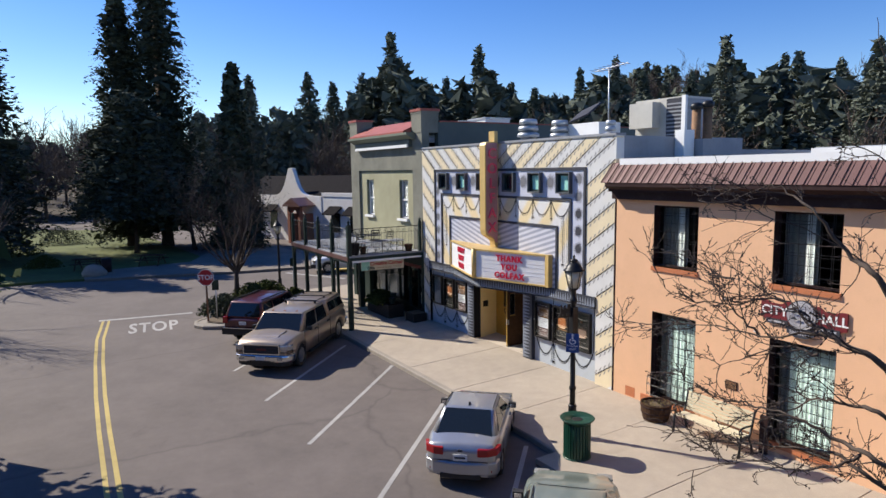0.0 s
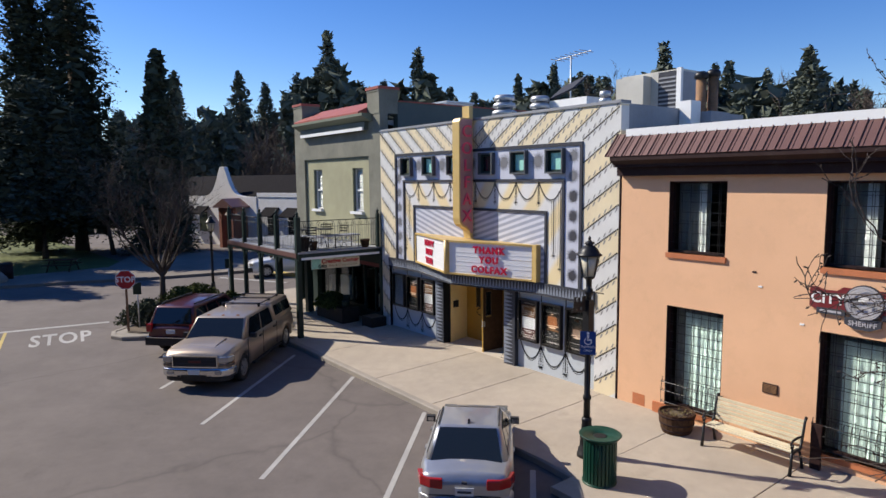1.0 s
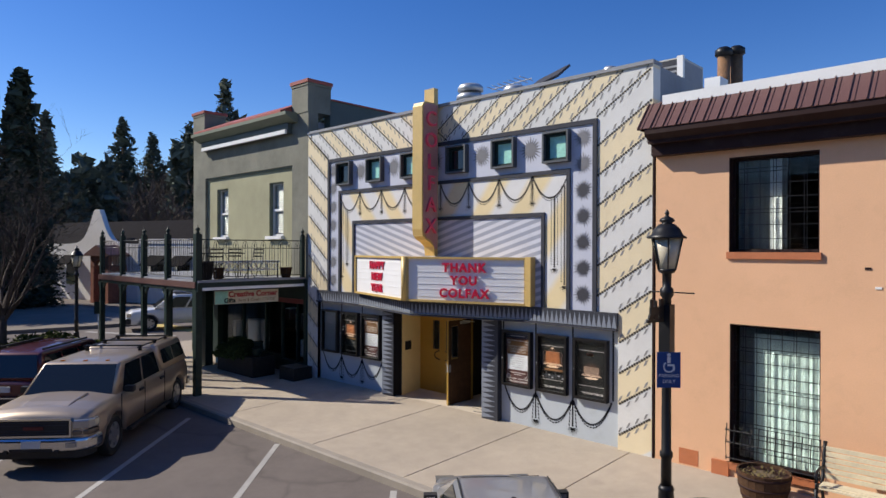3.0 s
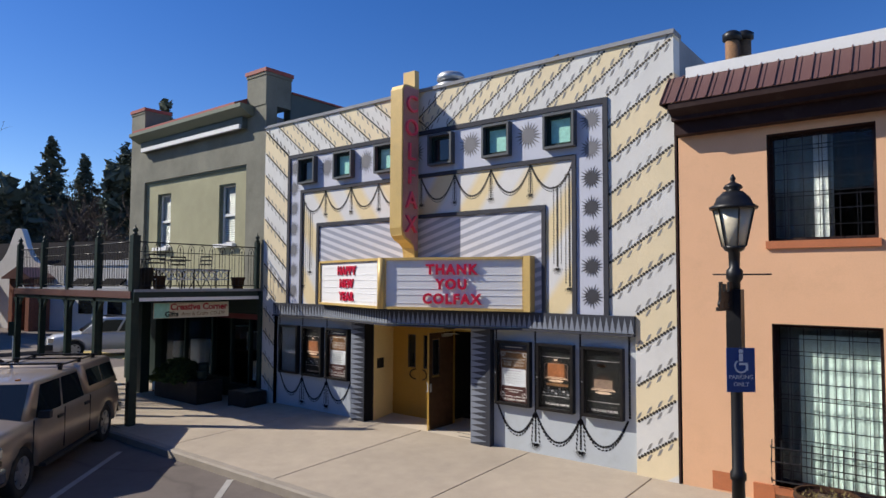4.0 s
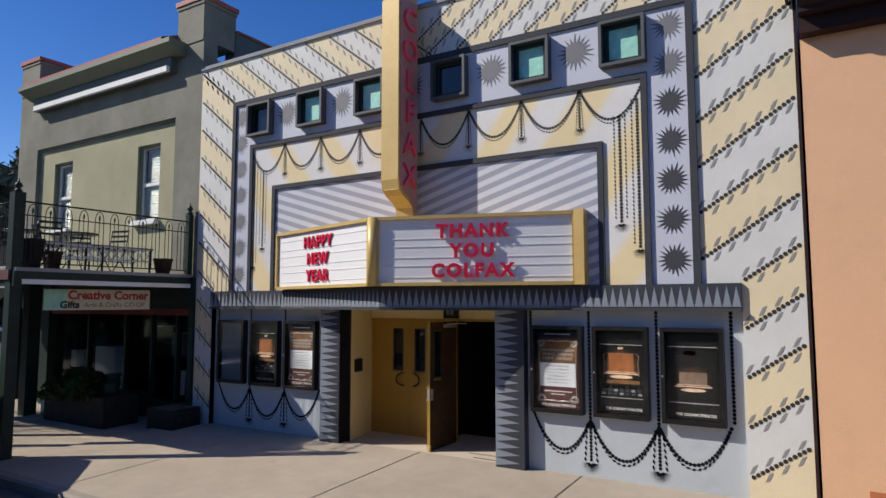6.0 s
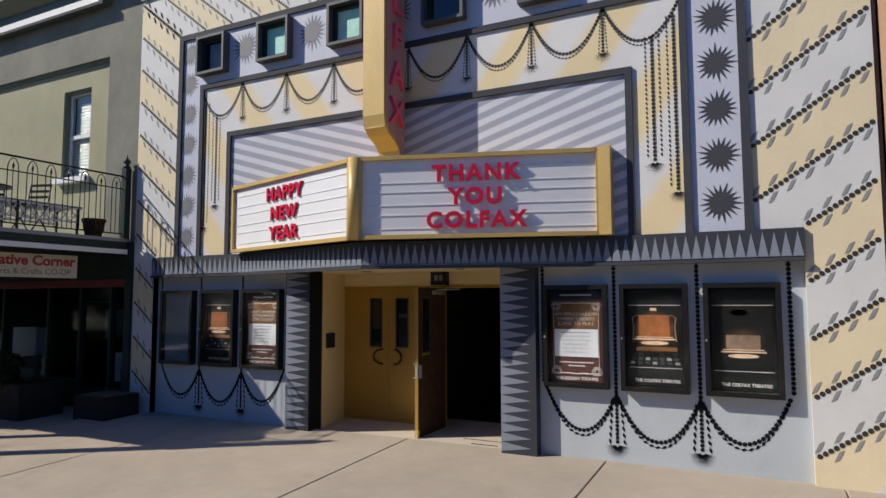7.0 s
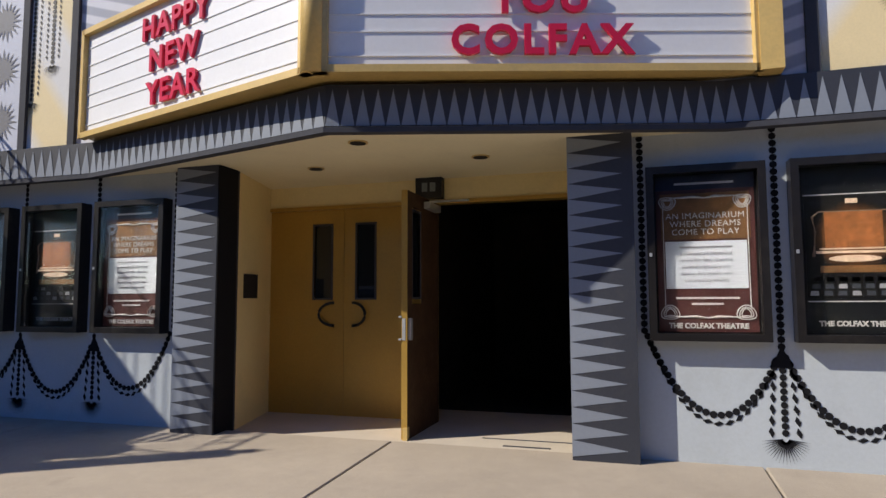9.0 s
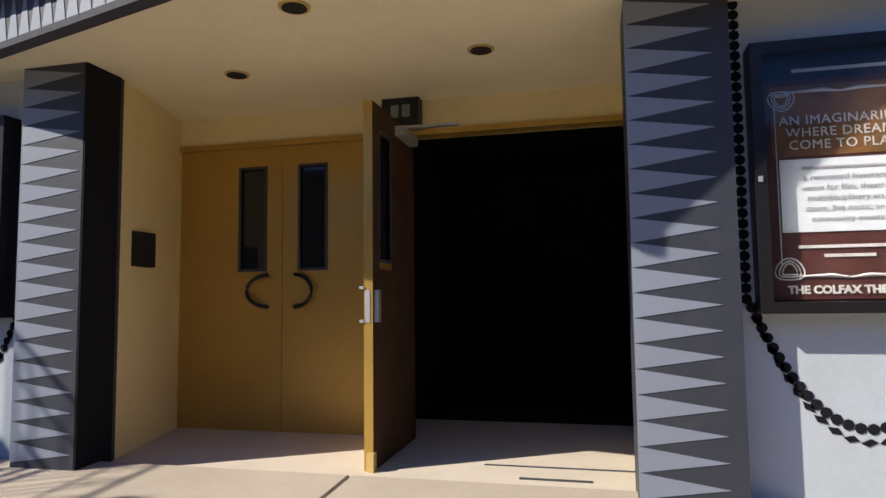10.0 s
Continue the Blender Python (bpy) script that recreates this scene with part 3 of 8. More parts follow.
# doors
def door_leaf(hinge, angle, mirror, label):
    """A gold painted door leaf with a narrow glazed slot and a bow handle, hung at hinge."""
    w, h = 0.838, 2.05
    s = -1 if mirror else 1
    at = pose(*hinge, 0, 0, angle)
    leaf = part("door", wall_with_holes(min(0, s * w), max(0, s * w), 0, h, -0.022, 0.022, [tuple(sorted((s * (w - 0.14), s * (w - 0.33)))) + (1.158, 1.888)]), M_GOLDDOOR, theatre, label, at)
    x0, x1 = sorted((s * (w - 0.14), s * (w - 0.33)))
    part("pane", boxes((x0, -0.004, 1.158, x1, 0.004, 1.888)), M_GLASSDARK, leaf)
    bm = boxes((x0 - 0.02, -0.028, 1.138, x0, 0.028, 1.908), (x1, -0.028, 1.138, x1 + 0.02, 0.028, 1.908), (x0, -0.028, 1.138, x1, 0.028, 1.158), (x0, -0.028, 1.888, x1, 0.028, 1.908))
    part("pane_trim", bm, M_FRAME, leaf)
    bm = bmesh.new()
    hx = s * (w - 0.10)
    pts = []
    for k in range(13):
        a = math.pi * k / 12
        pts.append((hx - s * 0.15 * math.sin(a), -0.035 - 0.04 * math.sin(a), 0.995 + 0.115 * math.cos(a)))
    bm_tube(bm, pts, 0.014, 8)
    part("handle", bm, M_BLACK, leaf, "dark bow-shaped door pull")
    if angle:
        for ib in ((0.0, 0.0, w, 1.10), (0.0, 1.10, w - 0.36, h), (w - 0.11, 1.10, w, h), (w - 0.36, 1.918, w - 0.11, h)):
            part("inner_panel", boxes((ib[0], 0.0225, ib[1], ib[2], 0.03, ib[3])), M_WOODDARK, leaf, "dark brown wooden inner panel")
        part("edge", boxes((w, -0.022, 0.0, w + 0.004, 0.03, h)), M_GOLDDOOR, leaf)
        part("latch", rounded(boxes((w - 0.04, -0.045, 0.985, w + 0.012, -0.02, 1.0), (w - 0.04, -0.045, 0.80, w + 0.012, -0.02, 0.815), (w + 0.003, -0.014, 0.80, w + 0.007, 0.014, 0.98), (w - 0.06, 0.03, 0.80, w - 0.02, 0.055, 0.98)), 0.004, 1), M_GALV, leaf, "steel latch and push bar end")
        part("closer_arm", boxes((0.10, 0.03, h - 0.10, 0.42, 0.09, h - 0.04), (0.30, 0.05, h - 0.035, 0.34, 0.42, h - 0.02)), M_GALV, leaf, "steel door closer")
        part("kick_bolt", rounded(boxes((w - 0.02, 0.0, 0.0, w + 0.03, 0.04, 0.10)), 0.005, 1), M_GOLD, leaf)
    else:
        for hz in (0.25, 1.05, 1.85):
            part("hinge", boxes((-0.012 if s > 0 else -0.005, -0.034, hz - 0.06, 0.005 if s > 0 else 0.012, -0.022, hz + 0.06)), M_GOLD, leaf)
    return leaf


door_leaf((2.60, DY + 0.04, 0.10), 0, False, "closed gold-painted door leaf")
door_leaf((4.28, DY + 0.04, 0.10), 0, True, "closed gold-painted door leaf")
door_leaf((4.405, DY, 0.10), -90, False, "gold-painted door leaf standing open")
tpart("door_post", boxes((4.285, DY - 0.01, 0.10, 4.40, DY + 0.12, 2.15)), M_GOLDDOOR)
tpart("door_frame", boxes((2.60, DY - 0.02, 2.15, 5.97, DY + 0.1, 2.187)), M_GOLDDOOR)

# marquee: two lettered light boxes that meet in a prow
marquee = tpart("marquee", boxes((4.2, -0.5, 2.9, 4.3, -0.4, 3.5)), M_FRAME)
MZ0, MZ1 = 2.71, 3.73
ML, MP, MR = (1.41, -0.10), (4.25, -0.97), (7.06, -0.10)
bm = bmesh.new()
bm_plan(bm, [ML, MP, MR, (7.06, 0.0), (1.41, 0.0)], MZ0 + 0.02, MZ1 - 0.01)
part("casing", bm, M_GOLD, marquee)


def islands(bm):
    """Each connected piece of a bmesh as a bmesh of its own."""
    left, out = set(bm.verts), []
    while left:
        seed = min(left, key=lambda v: v.co.x)
        stack, piece = [seed], {seed}
        while stack:
            for e in stack.pop().link_edges:
                for v in e.verts:
                    if v not in piece:
                        piece.add(v)
                        stack.append(v)
        left -= piece
        one = bmesh.new()
        twin = {v: one.verts.new(v.co) for v in sorted(piece, key=lambda v: v.index)}
        for f in bm.faces:
            if f.verts[0] in piece:
                one.faces.new([twin[v] for v in f.verts])
        out.append(one)
    bm.free()
    return out


def light_box(a, b, lines, size, shift, space, bold, gap, e0, e1):
    a, b = Vector((*a, 0)), Vector((*b, 0))
    d = (b - a)
    length = d.length
    yaw = math.degrees(math.atan2(d.y, d.x))
    at = Matrix.Translation((a.x, a.y, 0)) @ pose(0, 0, 0, 0, 0, yaw)
    face = part("sign_face", boxes((e0, -0.012, MZ0 + 0.05, length - e1, 0.0, MZ1 - 0.05)), M_LIGHTBOX, marquee, "white ribbed sign face", at)
    tall = MZ1 - MZ0 - 0.10
    for k in (0.13, 0.31, 0.435, 0.61, 0.74, 0.92):
        z = MZ1 - 0.05 - k * tall
        part("letter_rail", boxes((e0, -0.019, z - 0.0055, length - e1, -0.012, z + 0.0055)), M_LIGHTBOX, face)
    bm = boxes((0.02, -0.06, MZ0, length - 0.02, 0.0, MZ0 + 0.05), (0.02, -0.06, MZ1 - 0.05, length - 0.02, 0.0, MZ1), (0.0, -0.06, MZ0, e0, 0.01, MZ1), (length - e1, -0.06, MZ0, length, 0.01, MZ1))
    rounded(bm, 0.012, 1)
    part("frame", bm, M_GOLD, marquee, "gold-painted sign frame", at)
    for i, text in enumerate(lines):
        bm = letters(text, size, 0.03, bold=bold, spacing=1.0 + space)
        z = MZ1 - 0.05 - (0.215, 0.522, 0.83)[i] * tall
        bmesh.ops.transform(bm, matrix=at @ Matrix.Translation((shift, -gap, z)), verts=bm.verts)
        for one in islands(bm):
            part("letter", one, M_RED, face, "red plastic letter").matrix_parent_inverse = at.inverted()
    return face


light_box(ML, MP, ["HAPPY", "NEW", "YEAR"], 0.268, 1.42, 0.16, 0.006, 0.030, 0.045, 0.09)
light_box(MP, MR, ["THANK", "YOU", "COLFAX"], 0.272, 1.50, 0.20, 0.009, 0.045, 0.10, 0.045)
bm = bmesh.new()
bm_turn(bm, [(0.085, MZ0), (0.085, MZ1)], 12, (4.25, -0.98, 0))
part("prow_post", bm, M_GOLD, marquee)
part("end_post", rounded(boxes((7.06, -0.175, MZ0, 7.20, 0.0, MZ1 + 0.01)), 0.05, 3), M_GOLD, marquee)

# vertical blade sign
blade = tpart("blade_sign", boxes((4.16, -0.60, 4.2, 4.44, -0.10, 7.18)), M_GOLD)
outline = [(-0.10, 3.74), (-0.10, 7.72), (-0.24, 7.72), (-0.24, 7.36), (-0.50, 7.36), (-0.58, 7.33), (-0.63, 7.24), (-0.63, 4.36), (-0.60, 4.22), (-0.50, 4.12), (-0.36, 4.06), (-0.24, 3.96), (-0.20, 3.74)]
for x0, x1, m, nm in ((4.13, 4.45, M_GOLD, "gold_edge"),):
    bm = bmesh.new()
    bm_prism(bm, outline, x1 - x0, Matrix.Translation((x1, 0, 0)) @ pose(0, 0, 0, 0, 0, 90))
    part(nm, bm, m, blade)
inset = [(-0.12, 3.9), (-0.12, 7.32), (-0.50, 7.32), (-0.57, 7.26), (-0.59, 7.20), (-0.59, 4.38), (-0.56, 4.27), (-0.48, 4.17), (-0.34, 4.11), (-0.25, 4.02), (-0.20, 3.9)]
for x, sgn in ((4.455, 1), (4.125, -1)):
    bm = bmesh.new()
    bm_prism(bm, inset, 0.01, Matrix.Translation((x + 0.005, 0, 0)) @ pose(0, 0, 0, 0, 0, 90))
    part("sign_face", bm, M_BLADE, blade, "faded red sign face")
    for k, ch in enumerate("COLFAX"):
        bm = letters(ch, 0.50, 0.05, bold=0.002)
        z = 6.95 - k * 0.505
        bmesh.ops.transform(bm, matrix=pose(x + sgn * 0.03, -0.36, z, 0, 0, 90 if sgn > 0 else -90), verts=bm.verts)
        part("letter", bm, M_PINK, blade, "pink neon letter")


# ---- painted ornament on the theatre front ----
def star(cx, cz, r, points, y, material, parent, name="painted_star"):
    bm = bmesh.new()
    out = []
    rnd = random.Random(int(cx * 100) * 31 + int(cz * 100))
    for k in range(points * 2):
        a = math.pi * k / points
        q = r * rnd.uniform(0.84, 1.08) if k % 2 == 0 else r * rnd.uniform(0.44, 0.52)
        out.append((cx + q * math.sin(a), cz + q * math.cos(a)))
    c = bm.verts.new((cx, y - 0.004, cz))
    vs = [bm.verts.new((a, y - 0.004, b)) for a, b in out]
    for k in range(len(vs)):
        bm.faces.new((c, vs[k], vs[(k + 1) % len(vs)]))
    bmesh.ops.recalc_face_normals(bm, faces=bm.faces[:])
    return part(name, bm, material, parent)


stars = thing("painted_stars")
stars.parent = theatre
for x in (8.335, 0.235):
    for k in range(7):
        star(x, 6.115 - 0.517 * k, 0.225, 19, 0, M_GREYSTAR if k < 2 or x < 4 else M_STAR, stars)
for x in (1.457, 2.785, 5.735, 7.07, 4.26):
    star(x, 6.005, 0.285, 20, 0, M_GREYSTAR, stars)


def beads(bm, pts, r, step, y, sides=8, squash=1.0):
    """A string of flat beads along a polyline of (x, z)."""
    left = 0.0
    for (ax, az), (bx, bz) in zip(pts, pts[1:]):
        length = math.hypot(bx - ax, bz - az)
        s = left
        while s < length:
            f = s / length
            cx, cz = ax + (bx - ax) * f, az + (bz - az) * f
            vs = [bm.verts.new((cx + r * math.cos(2 * math.pi * k / sides), y - 0.004, cz + r * squash * math.sin(2 * math.pi * k / sides))) for k in range(sides)]
            bm.faces.new(vs)
            s += step
        left = s - length


def lozenges(bm, pts, size, step, y, start=0.0):
    """Small slanted lozenges along a polyline of (x, z)."""
    left = start
    for (ax, az), (bx, bz) in zip(pts, pts[1:]):
        length = math.hypot(bx - ax, bz - az)
        if length < 1e-6:
            continue
        ux, uz = (bx - ax) / length, (bz - az) / length
        s = left
        while s < length:
            f = s / length
            cx, cz = ax + (bx - ax) * f, az + (bz - az) * f
            a, b = size
            vs = [bm.verts.new((cx + p * ux - q * uz, y - 0.004, cz + p * uz + q * ux)) for p, q in ((-a, -b * 0.3), (-a * 0.1, -b), (a, b * 0.3), (a * 0.1, b))]
            bm.faces.new(vs)
            s += step
        left = s - length


def waves(bm, ends, step, start, sgn):
    """A row of leaning lozenges with thin tails that nearly link up, between two ends (x, z)."""
    (ax, az), (bx, bz) = ends
    length = math.hypot(bx - ax, bz - az)
    ux, uz = (bx - ax) / length, (bz - az) / length
    s = start
    shape = ((-0.075, -0.028), (-0.024, -0.032), (0.014, -0.012), (0.075, 0.028), (0.024, 0.032), (-0.014, 0.012))
    while s < length - 0.02:
        cx, cz = ax + ux * s, az + uz * s
        own = bm if cx < 4.0 else bmesh.new()
        own.faces.new([own.verts.new((cx + p * ux - sgn * q * uz, -0.004, cz + p * uz + sgn * q * ux)) for p, q in shape])
        if own is not bm:
            part("painted_lozenge", own, M_DIAMOND, chains)
        s += step


def sag(x0, z0, x1, z1, low, n=24):
    """A hanging curve between two points that dips to low."""
    out = []
    for k in range(n + 1):
        f = k / n
        u = 2 * f - 1
        z = z0 + (z1 - z0) * f
        dip = (min(z0, z1) - low) + abs(z1 - z0) * 0.0
        out.append((x0 + (x1 - x0) * f, z - dip * (1 - abs(u) ** 2.1)))
    return out


def fan(bm, cx, cz, r, n, y, spread=2.5):
    """A brush of fine spikes under a tassel."""
    for k in range(n):
        a = -math.pi / 2 + spread * (k / (n - 1) - 0.5)
        q = r * (1.0 - 0.25 * abs(k / (n - 1) - 0.5))
        w = 0.10
        vs = [bm.verts.new((cx + d * math.cos(b), y - 0.0045, cz + d * math.sin(b))) for d, b in ((r * 0.1, a - w * 3), (q, a), (r * 0.1, a + w * 3))]
        bm.faces.new(vs)


chains = thing("painted_chains")
chains.parent = theatre

# dotted cords along the slanted stripes
D0 = BAND0 - PITCH / 4


def in_border(x, z):
    if not (FX0 + 0.03 < x < FX1 - 0.03 and 0.2 < z < FTOP - 0.03):
        return False
    if x > 4 and z > 6.53 + 0.664 * (x - 8.65) or x < 4 and z > 6.47 - 0.80 * x:
        return False
    if z > 6.48:
        return x < 0.0 or x > 8.65
    if z < 2.75:
        return x < -0.52 or x > 9.13
    return x < -0.02 or x > 8.67


def side_rows(ends, lean, sgn):
    """Leaning lozenges on both sides of a cord."""
    ux = 1 / math.hypot(1, lean)
    nx, nz = -sgn * lean * ux * 0.074, ux * 0.074
    waves(far_dia, [(x + nx, z + nz) for x, z in ends], 0.205, 0.05, sgn)
    waves(far_dia, [(x - nx, z - nz) for x, z in ends], 0.205, 0.15, sgn)


far_dia = bmesh.new()
for k in range(-8, 16):
    d = D0 + k * PITCH / 2
    for sgn in (-1, 1):
        runs, run = [], []
        n = 260
        lean, shift = (SLOPE, 0.0) if sgn > 0 else (0.80, -0.6205)
        for i in range(n + 1):
            h = 5.6 * i / n
            x, z = CX + sgn * h, d + shift + lean * h
            if in_border(x, z):
                run.append((x, z))
            elif run:
                runs.append(run)
                run = []
        if run:
            runs.append(run)
        for r in runs:
            if len(r) < 3:
                continue
            ends = [r[0], r[-1]]
            cord = bmesh.new()
            beads(cord, ends, 0.027, 0.058, 0)
            part("dotted_cord", cord, M_BROWNCHAIN, chains)
            side_rows(ends, lean, sgn)
# closer cords over the windows
for sgn, x_mid, lean, count in ((1, 9.234, 0.70, 9), (-1, -0.552, 0.78, 9)):
    for k in range(1 if sgn > 0 else 0, count):
        x = x_mid - sgn * 0.583 * k
        ends = [(x + sgn * (z - 6.9) / lean, z) for z in (6.49, 7.27)]
        cord = bmesh.new()
        beads(cord, ends, 0.024, 0.054, 0)
        part("dotted_cord", cord, M_BROWNCHAIN, chains)
        side_rows(ends, lean, sgn)
tagged(part("painted_lozenge", far_dia, M_DIAMOND, chains), kind="stuff")


def chain(material, *runs):
    """One painted chain: runs of ("beads" | "lozenges" | "fan", arguments)."""
    bm = bmesh.new()
    for kind, *args in runs:
        {"beads": beads, "lozenges": lozenges, "fan": fan}[kind](bm, *args)
    return part("bead_chain", bm, material, chains)


# upper swags with tassels, and long hanging strings at both ends
for s in (-1, 1):
    xs = [4.27 + s * (0.18 + 0.888 * k) for k in range(5)]
    for a, b in zip(xs, xs[1:]):
        chain(M_BROWNCHAIN, ("beads", sag(a, 5.46, b, 5.43, 4.95), 0.022, 0.044, 0), ("lozenges", sag(a + s * 0.02, 5.40, b - s * 0.02, 5.38, 4.90), (0.020, 0.012), 0.045, 0))
    for x in xs[:-1]:
        chain(M_BROWNCHAIN, ("beads", [(x, 5.40), (x, 4.90)], 0.019, 0.040, 0), ("lozenges", [(x - 0.02, 5.40), (x - 0.05, 4.90)], (0.018, 0.010), 0.045, 0), ("lozenges", [(x + 0.02, 5.40), (x + 0.05, 4.90)], (0.018, 0.010), 0.045, 0), ("fan", x, 4.90, 0.14, 15, 0))
    for x, z0, z1 in ((4.27 + s * 3.40, 4.98, 3.52), (4.27 + s * 3.64, 5.18, 3.17)):
        chain(M_BROWNCHAIN, ("beads", [(x, z0), (x, z1)], 0.023, 0.046, 0), ("lozenges", [(x - 0.075, z0), (x - 0.075, z1 + 0.08)], (0.024, 0.013), 0.055, 0), ("lozenges", [(x + 0.075, z0), (x + 0.075, z1 + 0.08)], (0.024, 0.013), 0.055, 0), ("fan", x, z1, 0.15, 17, 0))

# lower chains hung round the poster cases
for xs in ((6.29, 7.152, 8.055, 8.95), (-0.39, 0.52, 1.42, 2.30)):
    y = LY
    for i, x in enumerate(xs):
        if 0 < i < 3:
            chain(M_CHAIN, ("beads", [(x, 2.38), (x, 0.88)], 0.025, 0.049, y))
            knot = bmesh.new()
            bm_prism(knot, [(x - 0.065, 0.77), (x + 0.065, 0.77), (x, 0.92)], 0.004, Matrix.Translation((0, y - 0.005, 0)))
            part("knot", knot, M_CHAIN, chains)
            chain(M_CHAIN, ("beads", [(x, 0.80), (x, 0.31)], 0.023, 0.045, y), ("lozenges", [(x - 0.05, 0.80), (x - 0.085, 0.31)], (0.036, 0.019), 0.075, y), ("lozenges", [(x + 0.05, 0.80), (x + 0.085, 0.31)], (0.036, 0.019), 0.075, y), ("fan", x, 0.31, 0.17, 21, y, 2.9))
        else:
            chain(M_CHAIN, ("beads", [(x, 2.38), (x, 0.99)], 0.025, 0.049, y))
    for i, (a, b) in enumerate(zip(xs, xs[1:])):
        za = 0.97 if i == 0 else 0.84
        zb = 0.97 if i == 2 else 0.84
        chain(M_CHAIN, ("beads", sag(a + 0.02, za, b - 0.02, zb, 0.385), 0.025, 0.049, y), ("lozenges", [(p, q - 0.062) for p, q in sag(a + 0.04, za, b - 0.04, zb, 0.39)], (0.034, 0.018), 0.07, y))

# ---- poster cases ----
M_PBROWN = paint("poster_brown", (0.080, 0.022, 0.020), 0.5, var=0.2, scale=3, bump=0)
M_PNAVY = paint("poster_navy", (0.012, 0.016, 0.04), 0.5, var=0.1, bump=0)
M_PAMBER = paint("poster_amber", (0.22, 0.095, 0.03), 0.5, var=0.5, scale=4, grain=12, bump=0)
M_PWHITE = paint("poster_white", (0.62, 0.61, 0.66), 0.5, var=0.04, bump=0)
M_PGREY = paint("poster_grey_text", (0.30, 0.28, 0.30), 0.5, var=0.05, bump=0)
M_PLINE = paint("poster_line", (0.56, 0.50, 0.49), 0.5, var=0.05, bump=0)
M_PBLACK = paint("poster_black", (0.008, 0.008, 0.009), 0.4, var=0.2, bump=0)
M_PORANGE = paint("poster_orange", (0.36, 0.115, 0.032), 0.5, var=0.4, scale=7, grain=30, bump=0)
M_PGLOW = paint("poster_glow", (0.78, 0.52, 0.38), 0.5, var=0.3, scale=8, grain=14, bump=0)
M_PTAN = paint("poster_tan", (0.24, 0.15, 0.11), 0.5, var=0.35, scale=5, grain=10, bump=0)
M_CASE = paint("black_case_metal", (0.020, 0.018, 0.018), 0.35, 0.3, var=0.2)
M_CORK = paint("grey_pinboard", (0.33, 0.35, 0.38), 0.7, var=0.12, scale=3)


def flat(x0, z0, x1, z1, y, d=0.002):
    return boxes((x0, y - d, z0, x1, y, z1))


def text_part(text, size, x, z, y, material, parent, align="CENTER", bold=0.0, spacing=1.0):
    bm = letters(text, size, 0.003, align, bold, spacing)
    bmesh.ops.transform(bm, matrix=Matrix.Translation((x, y, z)), verts=bm.verts)
    return part("lettering", bm, material, parent)


def curls(bm, cx, cz, r, y, sx, sz):
    """Looping corner flourish of a poster border."""
    for ph, k in ((0.0, 1.0), (0.8, 0.72), (1.6, 0.5)):
        pts = []
        for i in range(19):
            a = ph + 2 * math.pi * i / 18
            pts.append((cx + sx * r * k * math.cos(a), y, cz + sz * r * k * 0.8 * math.sin(a) + sz * r * 0.15 * math.cos(2 * a)))
        bm_tube(bm, pts, 0.0035, 4, False)


def photo_paint(cx, cz, rx, rz, lit):
    """A printed photograph of a dark hall: warm in the middle, black at the rim."""
    m, nt, b = nodes_of("hall_photograph", 0.5, 0, 0.3)
    tc, sp = nt.nodes.new("ShaderNodeTexCoord"), nt.nodes.new("ShaderNodeSeparateXYZ")
    nt.links.new(tc.outputs["Object"], sp.inputs[0])
    dx = calc(nt, "DIVIDE", calc(nt, "SUBTRACT", sp.outputs[0], cx), rx)
    dz = calc(nt, "DIVIDE", calc(nt, "SUBTRACT", sp.outputs[2], cz), rz)
    d = calc(nt, "SQRT", calc(nt, "ADD", calc(nt, "MULTIPLY", dx, dx), calc(nt, "MULTIPLY", dz, dz)))
    d = calc(nt, "ADD", d, calc(nt, "MULTIPLY", noise_of(nt, 14, 4, 0.7), 0.35))
    hot = (0.30, 0.11, 0.035) if lit else (0.10, 0.045, 0.028)
    nt.links.new(ramp_of(nt, d, ((0.25, hot), (0.75, tuple(v * 0.35 for v in hot)), (1.2, (0.006, 0.005, 0.005)))), b.inputs["Base Color"])
    return m


